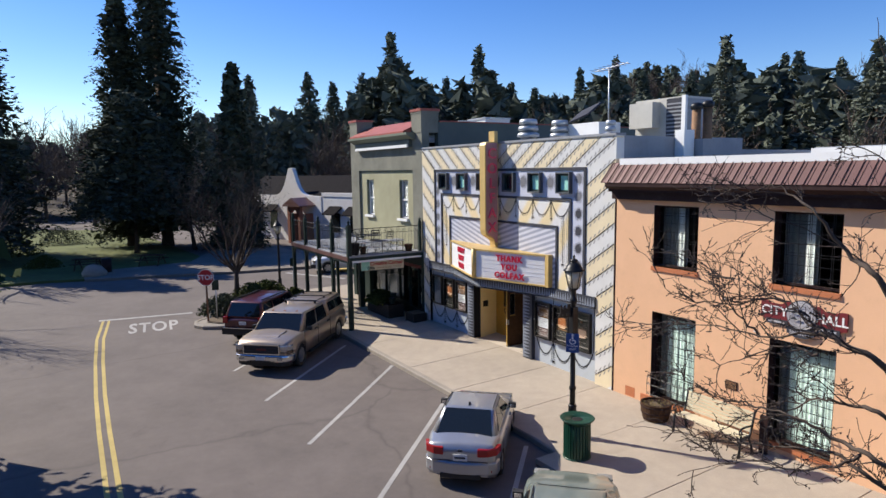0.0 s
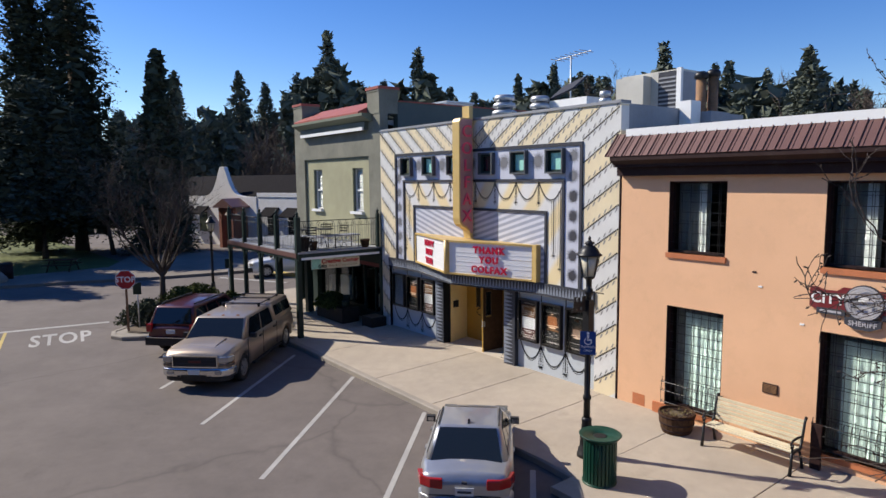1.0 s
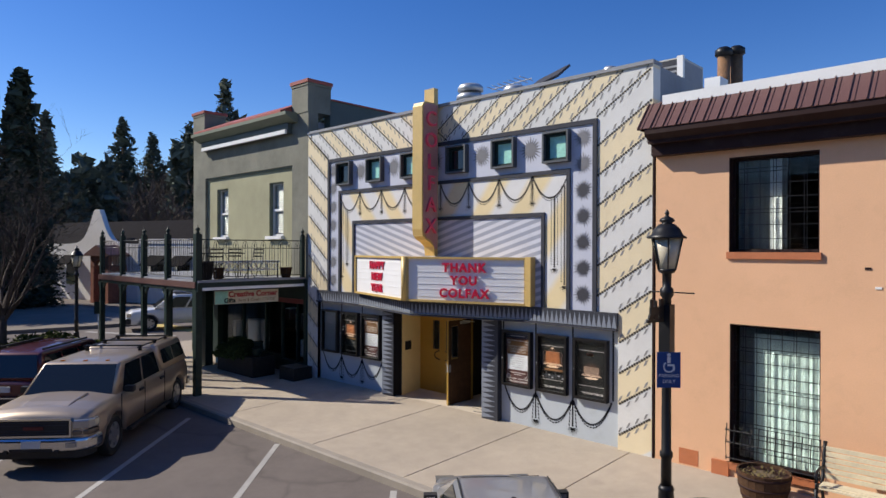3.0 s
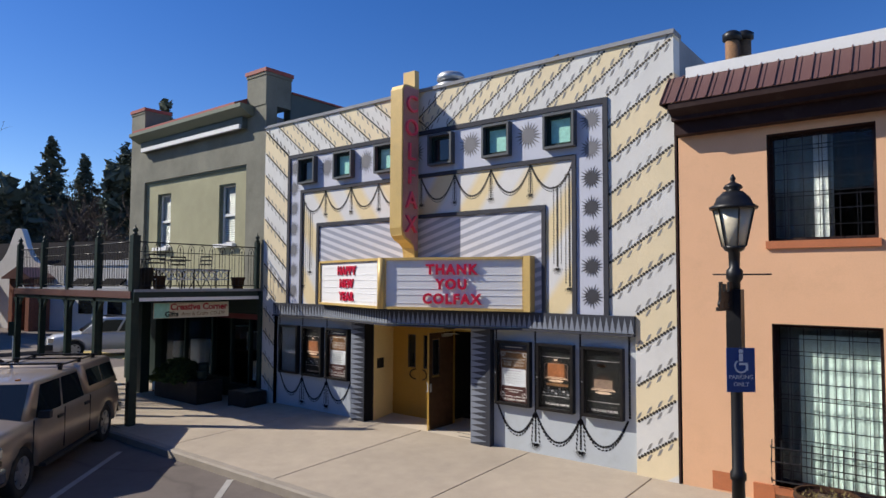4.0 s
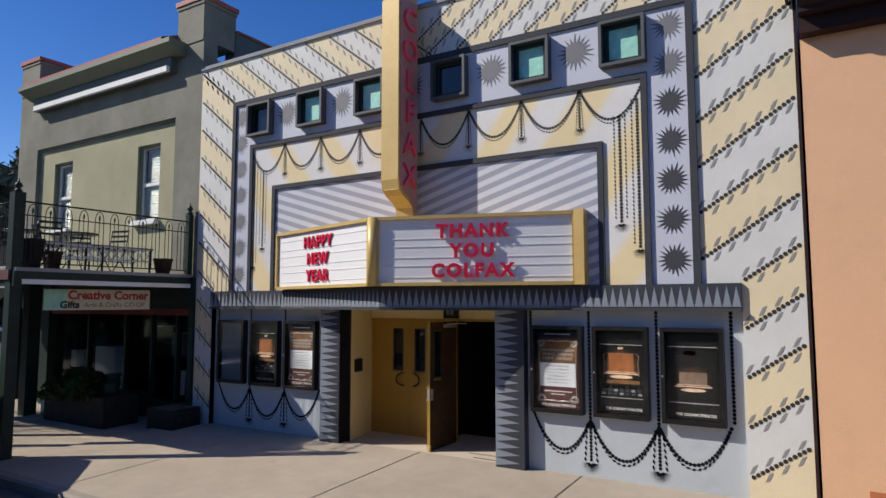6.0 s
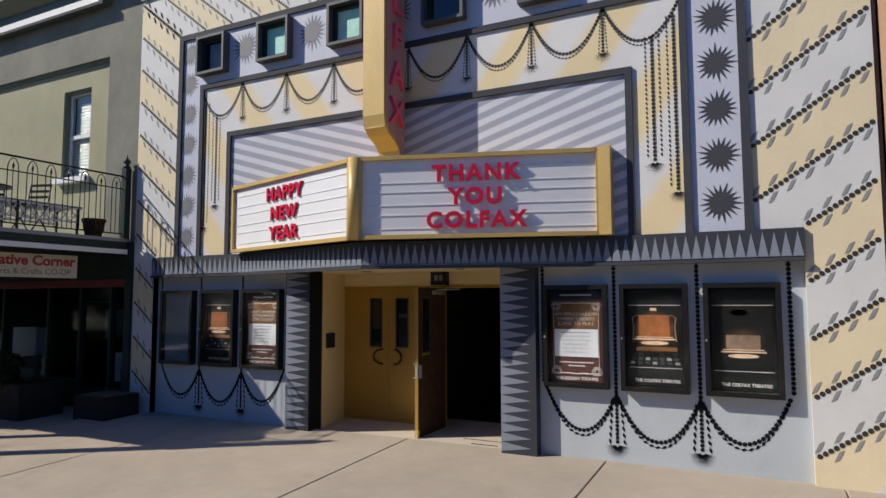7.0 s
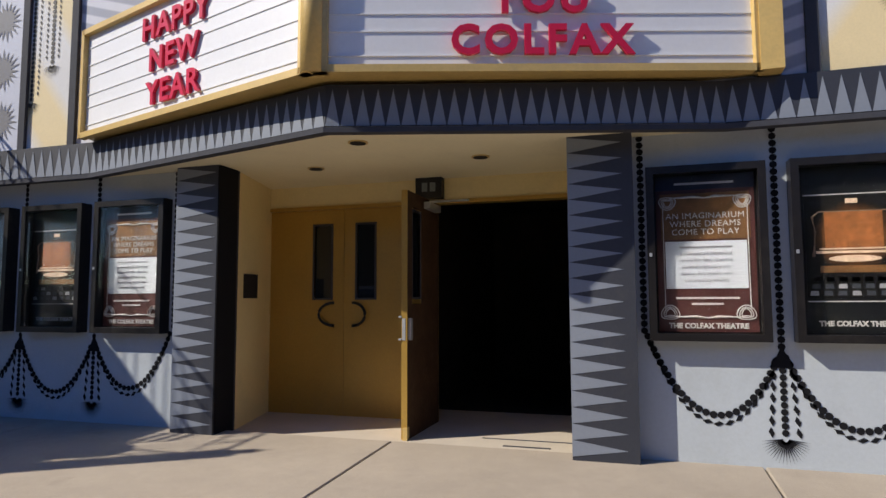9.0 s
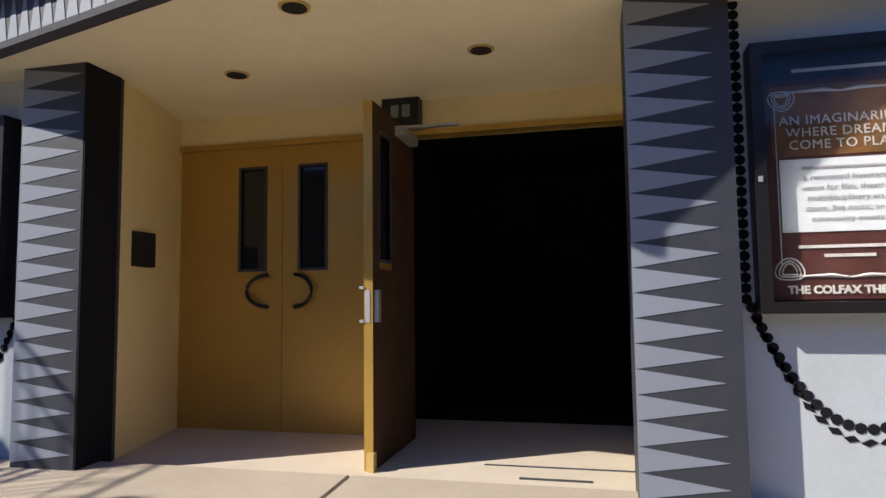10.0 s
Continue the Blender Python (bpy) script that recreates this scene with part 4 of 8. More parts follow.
def poster_case(x0, x1, kind, mirror):
    z0, z1, yb, yf = 0.945, 2.145, LY, LY - 0.12
    case = thing("poster_case", {"text": "black framed poster case with lettered brown theatre poster", "stage": "black framed poster case with photograph of a lit stage", "hall": "black framed poster case with dim photograph of a hall", "empty": "black framed poster case standing empty with grey board"}[kind], "poster case", "poster cases beside the entrance")
    w = 0.05
    bm = boxes((x0, yf, z0, x0 + w, yb, z1), (x1 - w, yf, z0, x1, yb, z1), (x0 + w, yf, z0, x1 - w, yb, z0 + w), (x0 + w, yf, z1 - w, x1 - w, yb, z1))
    part("frame", bm, M_CASE, case, "black metal frame")
    part("backing", boxes((x0 + w, yb - 0.03, z0 + w, x1 - w, yb, z1 - w)), M_PBLACK if kind != "empty" else M_CORK, case)
    pane = part("pane", boxes((x0 + w, yf + 0.015, z0 + w, x1 - w, yf + 0.019, z1 - w)), M_GLASS, case)
    pane.visible_shadow = False
    part("lock", boxes((x0 + 0.012, yf - 0.006, 1.52, x0 + 0.03, yf, 1.545)), M_GALV, case)
    a, b = x0 + w + 0.015, x1 - w - 0.015
    y = yb - 0.032
    cx = (a + b) / 2
    if kind == "text":
        p = part("poster", flat(a, z0 + 0.06, b, z1 - 0.06, y), M_PBROWN, case, "dark brown printed poster")
        y -= 0.003
        part("header", flat(a, 1.985, b, z1 - 0.06, y), M_PNAVY, p)
        part("amber_field", flat(a + 0.03, 1.64, b - 0.03, 1.96, y), M_PAMBER, p)
        part("web_bar", flat(cx - 0.19, 2.02, cx + 0.19, 2.035, y - 0.003), M_PLINE, p)
        part("text_box", flat(a + 0.055, 1.30, b - 0.055, 1.625, y - 0.002), M_PWHITE, p)
        for i, t in enumerate(("AN IMAGINARIUM", "WHERE DREAMS", "COME TO PLAY")):
            text_part(t, 0.058, cx, 1.80 - 0.056 * i, y - 0.004, M_PLINE, p, spacing=1.08)
        part("text_bar", flat(cx - 0.17, 1.578, cx + 0.17, 1.590, y - 0.005), M_PGREY, p)
        for i, t in enumerate(("a renovated historical", "venue for film, theatre,", "multidisciplinary art,", "dance, live music, and", "community events")):
            text_part(t, 0.038, cx, 1.54 - 0.046 * i, y - 0.005, M_PGREY, p)
        part("mail_bar", flat(cx - 0.20, 1.228, cx + 0.20, 1.242, y - 0.003), M_PLINE, p)
        part("phone_bar", flat(cx - 0.10, 1.188, cx + 0.10, 1.202, y - 0.003), M_PLINE, p)
        text_part("THE COLFAX THEATRE", 0.048, cx, 1.045, y - 0.004, M_PLINE, p, bold=0.002)
        bm = bmesh.new()
        for q, s in ((a + 0.045, 1), (b - 0.045, -1)):
            bm_tube(bm, [(q, y - 0.004, 1.16), (q, y - 0.004, 1.88)], 0.0028, 4)
            curls(bm, q + s * 0.03, 1.90, 0.055, y - 0.004, s, 1)
            curls(bm, q + s * 0.03, 1.13, 0.06, y - 0.004, s, -1)
            for zz in (1.31, 1.615):
                bm_tube(bm, [(q + s * 0.012, y - 0.004, zz), (q + s * 0.05, y - 0.004, zz)], 0.0028, 4)
        for zz in (1.93, 1.105):
            bm_tube(bm, [(a + 0.09, y - 0.004, zz), (cx - 0.07, y - 0.004, zz + 0.004), (cx, y - 0.004, zz - 0.006), (cx + 0.07, y - 0.004, zz + 0.004), (b - 0.09, y - 0.004, zz)], (0.0028, 0.009, 0.004, 0.009, 0.0028), 4)
        part("ornament", bm, M_PLINE, p, "pale looping border")
    elif kind in ("stage", "hall"):
        p = part("poster", flat(a, z0 + 0.06, b, z1 - 0.06, y), M_PBLACK, case, "black printed poster with photograph")
        y -= 0.003
        for zz in (1.205, 1.903):
            part("rule", flat(a + 0.02, zz, b - 0.02, zz + 0.007, y), M_PLINE, p)
        text_part("THE COLFAX THEATRE", 0.046, cx + 0.02, 1.065, y - 0.001, M_PLINE, p, bold=0.002)
        lit = kind == "stage"
        photo = photo_paint(cx, 1.63 if lit else 1.52, 0.30 if lit else 0.27, 0.27 if lit else 0.20, lit)
        part("photograph", flat(a + 0.02, 1.235, b - 0.02, 1.895, y - 0.001), photo, p)
        z_lip = 1.515 if lit else 1.40
        part("stage_curtain", flat(cx - 0.165, z_lip + 0.04, cx + 0.165, z_lip + (0.275 if lit else 0.19), y - 0.003), M_PORANGE if lit else M_PTAN, p)
        for dz, w, h in ((0.03, 0.20, 0.010), (0.005, 0.22, 0.016)):
            part("stage_lip", flat(cx - w, z_lip + dz, cx + w, z_lip + dz + h, y - 0.004), M_PGLOW, p)
        bm = bmesh.new()
        bm_prism(bm, [(cx + 0.15 * math.cos(t), z_lip - 0.03 + 0.022 * math.sin(t)) for t in [2 * math.pi * k / 16 for k in range(16)]], 0.002, Matrix.Translation((0, y - 0.006, 0)))
        part("spotlight_pool", bm, M_PGLOW, p)
        if kind == "stage":
            part("projector", flat(cx - 0.04, 1.845, cx + 0.03, 1.875, y - 0.003), M_PGLOW, p)
            for sx in (-1, 1):
                bm = bmesh.new()
                bm_tube(bm, [(cx + sx * 0.20, y - 0.003, 1.79), (cx + sx * 0.235, y - 0.003, 1.76), (cx + sx * 0.22, y - 0.003, 1.66), (cx + sx * 0.235, y - 0.003, 1.50)], (0.003, 0.008, 0.006, 0.010), 4)
                part("wing", bm, M_PTAN, p)
            part("proscenium", flat(cx - 0.20, 1.79, cx + 0.20, 1.797, y - 0.003), M_PTAN, p)
            part("orchestra", flat(cx - 0.20, 1.395, cx + 0.24, 1.44, y - 0.002), M_PAMBER, p)
            for r in range(3):
                for k in range(7):
                    sx = cx - 0.24 + 0.08 * k - 0.012 * r * (k - 3) / 3
                    bm = bmesh.new()
                    bm_prism(bm, [(sx - 0.026, 1.265 + 0.045 * r - 0.018), (sx + 0.026, 1.265 + 0.045 * r - 0.018), (sx + 0.022, 1.265 + 0.045 * r + 0.012), (sx - 0.022, 1.265 + 0.045 * r + 0.012)], 0.002, Matrix.Translation((0, y - 0.004 + 0.0005 * r, 0)))
                    part("pictured_seat", bm, M_PGREY if (k + r) % 3 == 0 else M_FRAME, p)
        else:
            bm = bmesh.new()
            bm_prism(bm, [(cx - 0.03 + 0.08 * math.cos(t), 1.83 + 0.035 * math.sin(t)) for t in [2 * math.pi * k / 16 for k in range(16)]], 0.002, Matrix.Translation((0, y - 0.003, 0)))
            part("pictured_lamp", bm, M_PORANGE, p)
    else:
        for zz in (1.25, 1.55, 1.86):
            part("pin", boxes((x0 + 0.28, y - 0.01, zz, x0 + 0.31, y, zz + 0.012)), M_BLACK, case)
    return case


poster_case(6.325, 7.085, "text", False)
poster_case(7.23, 7.96, "stage", False)
poster_case(8.12, 8.87, "hall", False)
poster_case(1.48, 2.25, "text", True)
poster_case(0.60, 1.33, "stage", True)
poster_case(-0.30, 0.43, "empty", True)


# ---- peach building ----
orange = thing("orange_building", "peach stucco two-storey building with brown metal mansard", "building")
OX0, OX1 = 9.84, 34.0
UP = [(11.12, 12.46), (14.35, 15.76), (17.6, 19.0), (20.9, 22.3)]
LOWZ0, LOWZ1 = 0.36, 2.67
oh = [(a, b, 3.87, 5.45) for a, b in UP] + [(a + 0.02, b + 0.02, LOWZ0, LOWZ1) for a, b in UP]
part("wall", wall_with_holes(OX0, OX1, 0.0, 6.2, 0, 0.3, oh), M_ORANGE, orange)
part("roof", boxes((OX0, 0.3, 6.2, OX1, 24, 6.4)), M_GREYROOF, orange, "flat grey roof")
part("rear_wall", boxes((OX0, 23.7, 0, OX1, 24, 6.2)), M_ORANGE, orange)
part("end_wall", boxes((OX1 - 0.3, 0.3, 0, OX1, 23.7, 6.2)), M_ORANGE, orange)
part("cap_flashing", boxes((10.0, -0.10, 6.49, OX1, 0.6, 6.66)), M_WHITE, orange, "white cap flashing")
part("cap_wall", boxes((OX0 + 0.1, 0.0, 6.2, OX1, 0.3, 6.5)), M_ORANGE, orange)
bm = bmesh.new()
bm_prism(bm, [(-0.48, 6.02), (-0.48, 5.93), (-0.40, 5.88), (-0.34, 5.84), (-0.34, 5.78), (0.0, 5.78), (0.0, 6.02)], OX1 - 9.84, pose(OX1, 0, 0, 0, 0, 90))
part("gutter", bm, M_BROWNTRIM, orange, "dark brown eaves trim")
part("frieze_board", boxes((OX0, -0.20, 5.58, OX1, 0.0, 5.78)), M_BROWNTRIM, orange)
part("corner_patch", boxes((10.28, -0.004, 0.15, 10.62, 0.0, 0.42)), M_TERRA, orange, "unpainted plaster patch")
part("base_patch", boxes((10.86, -0.05, 0.10, 11.14, 0.0, 0.36)), M_TERRA, orange, "terracotta base block")
part("wall_vent", boxes((13.36, -0.02, 1.24, 13.66, 0.0, 1.44)), M_BROWNTRIM, orange, "rusty wall vent")
bm = bmesh.new()
for k in range(6):
    bm_box(bm, 13.38, -0.028, 1.26 + k * 0.028, 13.64, -0.02, 1.276 + k * 0.028)
part("vent_louvre", bm, M_RUST, orange)
for x, z in ((13.05, 3.62), (13.18, 3.34), (14.0, 2.72)):
    part("wall_scar", rounded(boxes((x, -0.012, z, x + 0.08, 0.0, z + 0.035)), 0.01, 1), M_BROWNTRIM if z > 3.5 else M_WHITE, orange)

# mansard sheets: one ribbed pan after another
SL = math.hypot(0.46, 0.52)
tilt = math.degrees(math.atan2(0.52, 0.46))
x = 9.72
i = 0
pan_mesh = None
while x < OX1:
    bm = bmesh.new()
    bm_box(bm, 0, 0, -0.012, 0.225, SL, 0.0)
    bm_box(bm, 0.0, 0, 0.0, 0.016, SL, 0.024)
    bm_box(bm, 0.075, 0, 0.0, 0.088, SL, 0.012)
    if pan_mesh is None:
        ob = part("roof_sheet", bm, M_BROWNROOF, orange, "", pose(x, -0.50, 6.03, tilt, 0, 0))
        pan_mesh = ob.data
    else:
        bm.free()
        ob = new("roof_sheet", pan_mesh)
        ob.parent = orange
        ob.matrix_basis = pose(x, -0.50, 6.03, tilt, 0, 0)
    x += 0.228
    i += 1
bm = bmesh.new()
bm_prism(bm, [(-0.50, 6.02), (-0.02, 6.56), (-0.02, 6.02)], 0.03, pose(9.74, 0, 0, 0, 0, 90))
part("mansard_end", bm, M_BROWNTRIM, orange)


def barred_window(a, b, z0, z1, lower, seed):
    """A recessed window with a dark frame, curtains behind the glass and a wrought grille."""
    win = part("window", boxes((a, 0.16, z0, a + 0.05, 0.24, z1), (b - 0.05, 0.16, z0, b, 0.24, z1), (a + 0.05, 0.16, z0, b - 0.05, 0.24, z0 + 0.05), (a + 0.05, 0.16, z1 - 0.05, b - 0.05, 0.24, z1)), M_BROWNTRIM, orange)
    part("reveal", boxes((a, 0.005, z0, a + 0.012, 0.16, z1), (b - 0.012, 0.005, z0, b, 0.16, z1), (a, 0.005, z1 - 0.012, b, 0.16, z1)), M_BROWNTRIM, win)
    part("pane", boxes((a + 0.05, 0.20, z0 + 0.05, b - 0.05, 0.206, z1 - 0.05)), M_GLASS, win).visible_shadow = False
    # near-black box painted as the unlit room behind the pane
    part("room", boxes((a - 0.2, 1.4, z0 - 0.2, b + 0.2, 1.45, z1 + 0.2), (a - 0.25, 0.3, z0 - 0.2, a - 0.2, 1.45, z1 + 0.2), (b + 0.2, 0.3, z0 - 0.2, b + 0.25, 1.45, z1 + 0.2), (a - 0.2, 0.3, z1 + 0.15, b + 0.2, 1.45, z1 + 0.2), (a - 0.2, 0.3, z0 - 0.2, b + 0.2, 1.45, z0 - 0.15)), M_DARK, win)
    bm = bmesh.new()
    spans = [(a + 0.30, b - 0.06)] if lower else [(a + 0.56, a + 0.74)]
    for s0, s1 in spans:
        n = max(4, int((s1 - s0) / 0.02))
        lo, hi = [], []
        for k in range(n + 1):
            xx = s0 + (s1 - s0) * k / n
            yy = (0.29 if lower else 0.27) + 0.009 * math.sin(k * 1.1 + seed) + 0.006 * math.sin(k * 0.37)
            lo.append(bm.verts.new((xx, yy, z0 + 0.03)))
            hi.append(bm.verts.new((xx, yy, z1 - (0.16 if lower else 0.04))))
        for k in range(n):
            bm.faces.new((lo[k], lo[k + 1], hi[k + 1], hi[k])).smooth = True
    part("curtain", bm, M_MINT if lower else M_CURTAIN, win, "pleated mint curtain" if lower else "pleated white curtain")
    bm = bmesh.new()
    s0, s1 = (a + 0.04, b - 0.04) if lower else (a + 0.04, a + 0.80)
    n = int((s1 - s0) / 0.02)
    lo, hi = [], []
    for k in range(n + 1):
        xx, yy = s0 + (s1 - s0) * k / n, 0.35 + 0.012 * math.sin(k * 0.9 + seed) + 0.008 * math.sin(k * 0.31)
        lo.append(bm.verts.new((xx, yy, z0 + 0.03)))
        hi.append(bm.verts.new((xx, yy, z1 - 0.03)))
    for k in range(n):
        bm.faces.new((lo[k], lo[k + 1], hi[k + 1], hi[k])).smooth = True
    part("net_curtain", bm, M_NET, win, "grey net curtain")
    # grille of slim bars behind the glass line
    nv, nh = (7, 11) if lower else (6, 7)
    bm = bmesh.new()
    for k in range(1, nv):
        xx = a + (b - a) * k / nv
        for o in (-0.02, 0.02) if k % 2 else (0.0,):
            bm_box(bm, xx + o - 0.004, 0.13, z0, xx + o + 0.004, 0.138, z1)
    for k in range(1, nh):
        zz = z0 + (z1 - z0) * k / nh
        for o in (-0.03, 0.03) if k % 3 == 0 else (0.0,):
            bm_box(bm, a, 0.128, zz + o - 0.005, b, 0.14, zz + o + 0.005)
    part("grille", bm, M_BLACK, win, "slim black window grille")
    if lower:
        bm = bmesh.new()
        bm_tube(bm, [(a - 0.05, 0.0, 0.92), (a - 0.03, -0.11, 0.92), (b + 0.03, -0.11, 0.92), (b + 0.05, 0.0, 0.92)], 0.009, 5)
        guard = part("guard_rail", bm, M_BLACK, win, "low black iron guard rail")
        for zz in (0.46, 0.72):
            bm = bmesh.new()
            bm_tube(bm, [(a - 0.05, 0.0, zz), (a - 0.03, -0.11, zz), (b + 0.03, -0.11, zz), (b + 0.05, 0.0, zz)], 0.009, 5)
            part("cross_rail", bm, M_BLACK, win)
        for xa in [a - 0.02 + k * (b - a + 0.04) / 11 for k in range(12)]:
            bm = bmesh.new()
            bm_tube(bm, [(xa, -0.10, 0.42), (xa, -0.12, 0.72), (xa, -0.06, 1.02)], 0.008, 5)
            part("upright", bm, M_BLACK, win)
    part("sill", rounded(boxes((a - 0.03, -0.045, z0 - 0.11, b + 0.03, 0.16, z0)), 0.008, 1), M_TERRA, win, "terracotta painted sill")


for n, (a, b) in enumerate(UP):
    barred_window(a, b, 3.87, 5.45, False, n)
    barred_window(a + 0.02, b + 0.02, LOWZ0, LOWZ1, True, n + 7)

# hanging sign between the storeys
sign = thing("building_sign", "maroon and white carved sign with round medallion", "sign")
M_MAROON = paint("maroon_sign_paint", (0.17, 0.018, 0.022), 0.5, var=0.15)
M_SILVER = paint("silver_sign_paint", (0.50, 0.48, 0.50), 0.45, 0.2, var=0.2, scale=6)
bm = bmesh.new()
bm_prism(bm, [(14.17, 3.13), (14.17, 3.50), (14.30, 3.50), (14.40, 3.46), (14.62, 3.46), (14.72, 3.54), (15.42, 3.54), (15.52, 3.46), (15.74, 3.46), (15.84, 3.50), (15.97, 3.50), (15.97, 3.13), (15.8, 3.08), (14.34, 3.08)], 0.04, Matrix.Translation((0, -0.05, 0)))
part("board", bm, M_MAROON, sign)
bm = bmesh.new()
bm_prism(bm, [(15.07 + 0.30 * math.cos(t), 3.30 + 0.30 * math.sin(t)) for t in [2 * math.pi * k / 28 for k in range(28)]], 0.05, Matrix.Translation((0, -0.075, 0)))
part("medallion", bm, M_SILVER, sign, "pale round medallion")
bm = bmesh.new()
bm_prism(bm, [(15.07 + 0.32 * math.cos(t), 3.30 + 0.32 * math.sin(t)) for t in [2 * math.pi * k / 28 for k in range(28)]], 0.05, Matrix.Translation((0, -0.068, 0)))
part("medallion_rim", bm, M_FRAME, sign)
for s, x in (("CITY", 14.48), ("HALL", 15.67)):
    text_part(s, 0.27, x, 3.30, -0.055, M_WHITE, sign, bold=0.006)
for x0, x1, z in ((14.30, 14.78, 3.02), (15.36, 15.84, 3.02)):
    part("ribbon", boxes((x0, -0.06, z, x1, -0.02, z + 0.11)), M_FRAME, sign)
    part("ribbon_bar", boxes((x0 + 0.06, -0.064, z + 0.035, x1 - 0.06, -0.06, z + 0.075)), M_SILVER, sign)
bm = bmesh.new()
bm_prism(bm, [(14.78, 3.02), (14.78, 2.90), (14.95, 2.82), (15.19, 2.82), (15.36, 2.90), (15.36, 3.02)], 0.04, Matrix.Translation((0, -0.08, 0)))
part("lower_ribbon", bm, M_FRAME, sign)
text_part("SHERIFF", 0.125, 15.07, 2.925, -0.083, M_SILVER, sign, bold=0.003, spacing=1.05)
bm = bmesh.new()
for r in (0.225, 0.275):
    bm_tube(bm, [(15.07 + r * math.cos(k * math.pi / 12), -0.126, 3.30 + r * math.sin(k * math.pi / 12)) for k in range(25)], 0.007, 4, False)
part("medallion_ring", bm, M_GREYROOF, sign)
rnd = random.Random(14)
for k in range(11):
    x, z, w = 15.07 + rnd.uniform(-0.15, 0.13), 3.30 + rnd.uniform(-0.15, 0.12), rnd.uniform(0.05, 0.14)
    part("medallion_relief", boxes((x - w / 2, -0.131, z, x + w / 2, -0.122, z + rnd.uniform(0.015, 0.05))), M_FRAME if k % 3 == 0 else M_GREYROOF if k % 3 == 1 else M_WHITE, sign)
part("bracket", boxes((14.5, -0.03, 3.2, 14.54, 0.0, 3.3)), M_BLACK, sign)

# ---- green corner building ----
green = thing("green_building", "olive and grey-green stucco corner building with balcony", "building")
GX0, GX1 = -8.45, -1.0
gh = [(-6.80, -5.98, 4.30, 6.02), (-3.30, -2.48, 4.30, 6.02)]
part("wall", wall_with_holes(-7.5, -1.85, 3.0, 6.46, 0.10, 0.35, gh), M_OLIVE, green, "olive stucco panel")
for b in ((GX0, 0.0, 3.0, -7.5, 0.35, 8.0), (-1.85, 0.0, 3.0, GX1, 0.35, 8.0), (-7.5, 0.0, 6.46, -1.85, 0.35, 8.0)):
    part("upper_wall", boxes(b), M_GREYGREEN, green)
part("panel_edge", boxes((-7.5, 0.055, 6.40, -1.85, 0.10, 6.46)), M_TRIMGREEN, green)
for b in ((GX1 - 0.3, 0.8, 6.8, GX1, 18, 8.45), (GX0, 0.35, 0, GX0 + 0.3, 18, 8.3), (GX0, 17.7, 0, GX1, 18, 8.3)):
    part("side_wall", boxes(b), M_SLATE, green)
part("side_coping", boxes((GX1 - 0.34, 0.84, 8.45, GX1 + 0.04, 18, 8.50)), M_REDROOF, green)
part("roof", boxes((GX0 + 0.3, 0.35, 7.6, GX1 - 0.3, 17.7, 7.8)), M_GREYROOF, green)
for a, b in ((GX0, -7.55), (-1.85, GX1)):
    t = part("tower", boxes((a, -0.02, 8.0, b, 0.82, 8.80)), M_GREYGREEN, green)
    part("tower_course", boxes((a - 0.02, -0.04, 8.80, b + 0.02, 0.84, 8.88)), M_GREYGREEN, t)
    part("cap", boxes((a - 0.045, -0.065, 8.88, b + 0.045, 0.865, 8.98)), M_REDROOF, t, "red brick cap")
# cornice with sloped red roof strip
bm = bmesh.new()
bm_prism(bm, [(-0.42, 8.02), (-0.42, 8.10), (0.75, 8.62), (0.75, 8.02)], 5.7, pose(-1.85, 0, 0, 0, 0, 90))
part("roof_strip", bm, M_REDROOF, green, "red painted sloping roof strip")
bm = bmesh.new()
bm_prism(bm, [(-0.44, 7.93), (-0.44, 8.03), (0.0, 8.03), (0.0, 7.75), (-0.10, 7.75)], 6.2, pose(-1.55, 0, 0, 0, 0, 90))
part("cornice", bm, M_TRIMGREEN, green, "sage painted cornice")
part("cornice_box", boxes((-7.5, -0.16, 7.44, -1.85, 0.0, 7.75)), M_SLATE, green)
part("white_moulding", boxes((-7.35, -0.235, 7.42, -1.90, -0.16, 7.54)), M_WHITE, green, "white moulding strip")
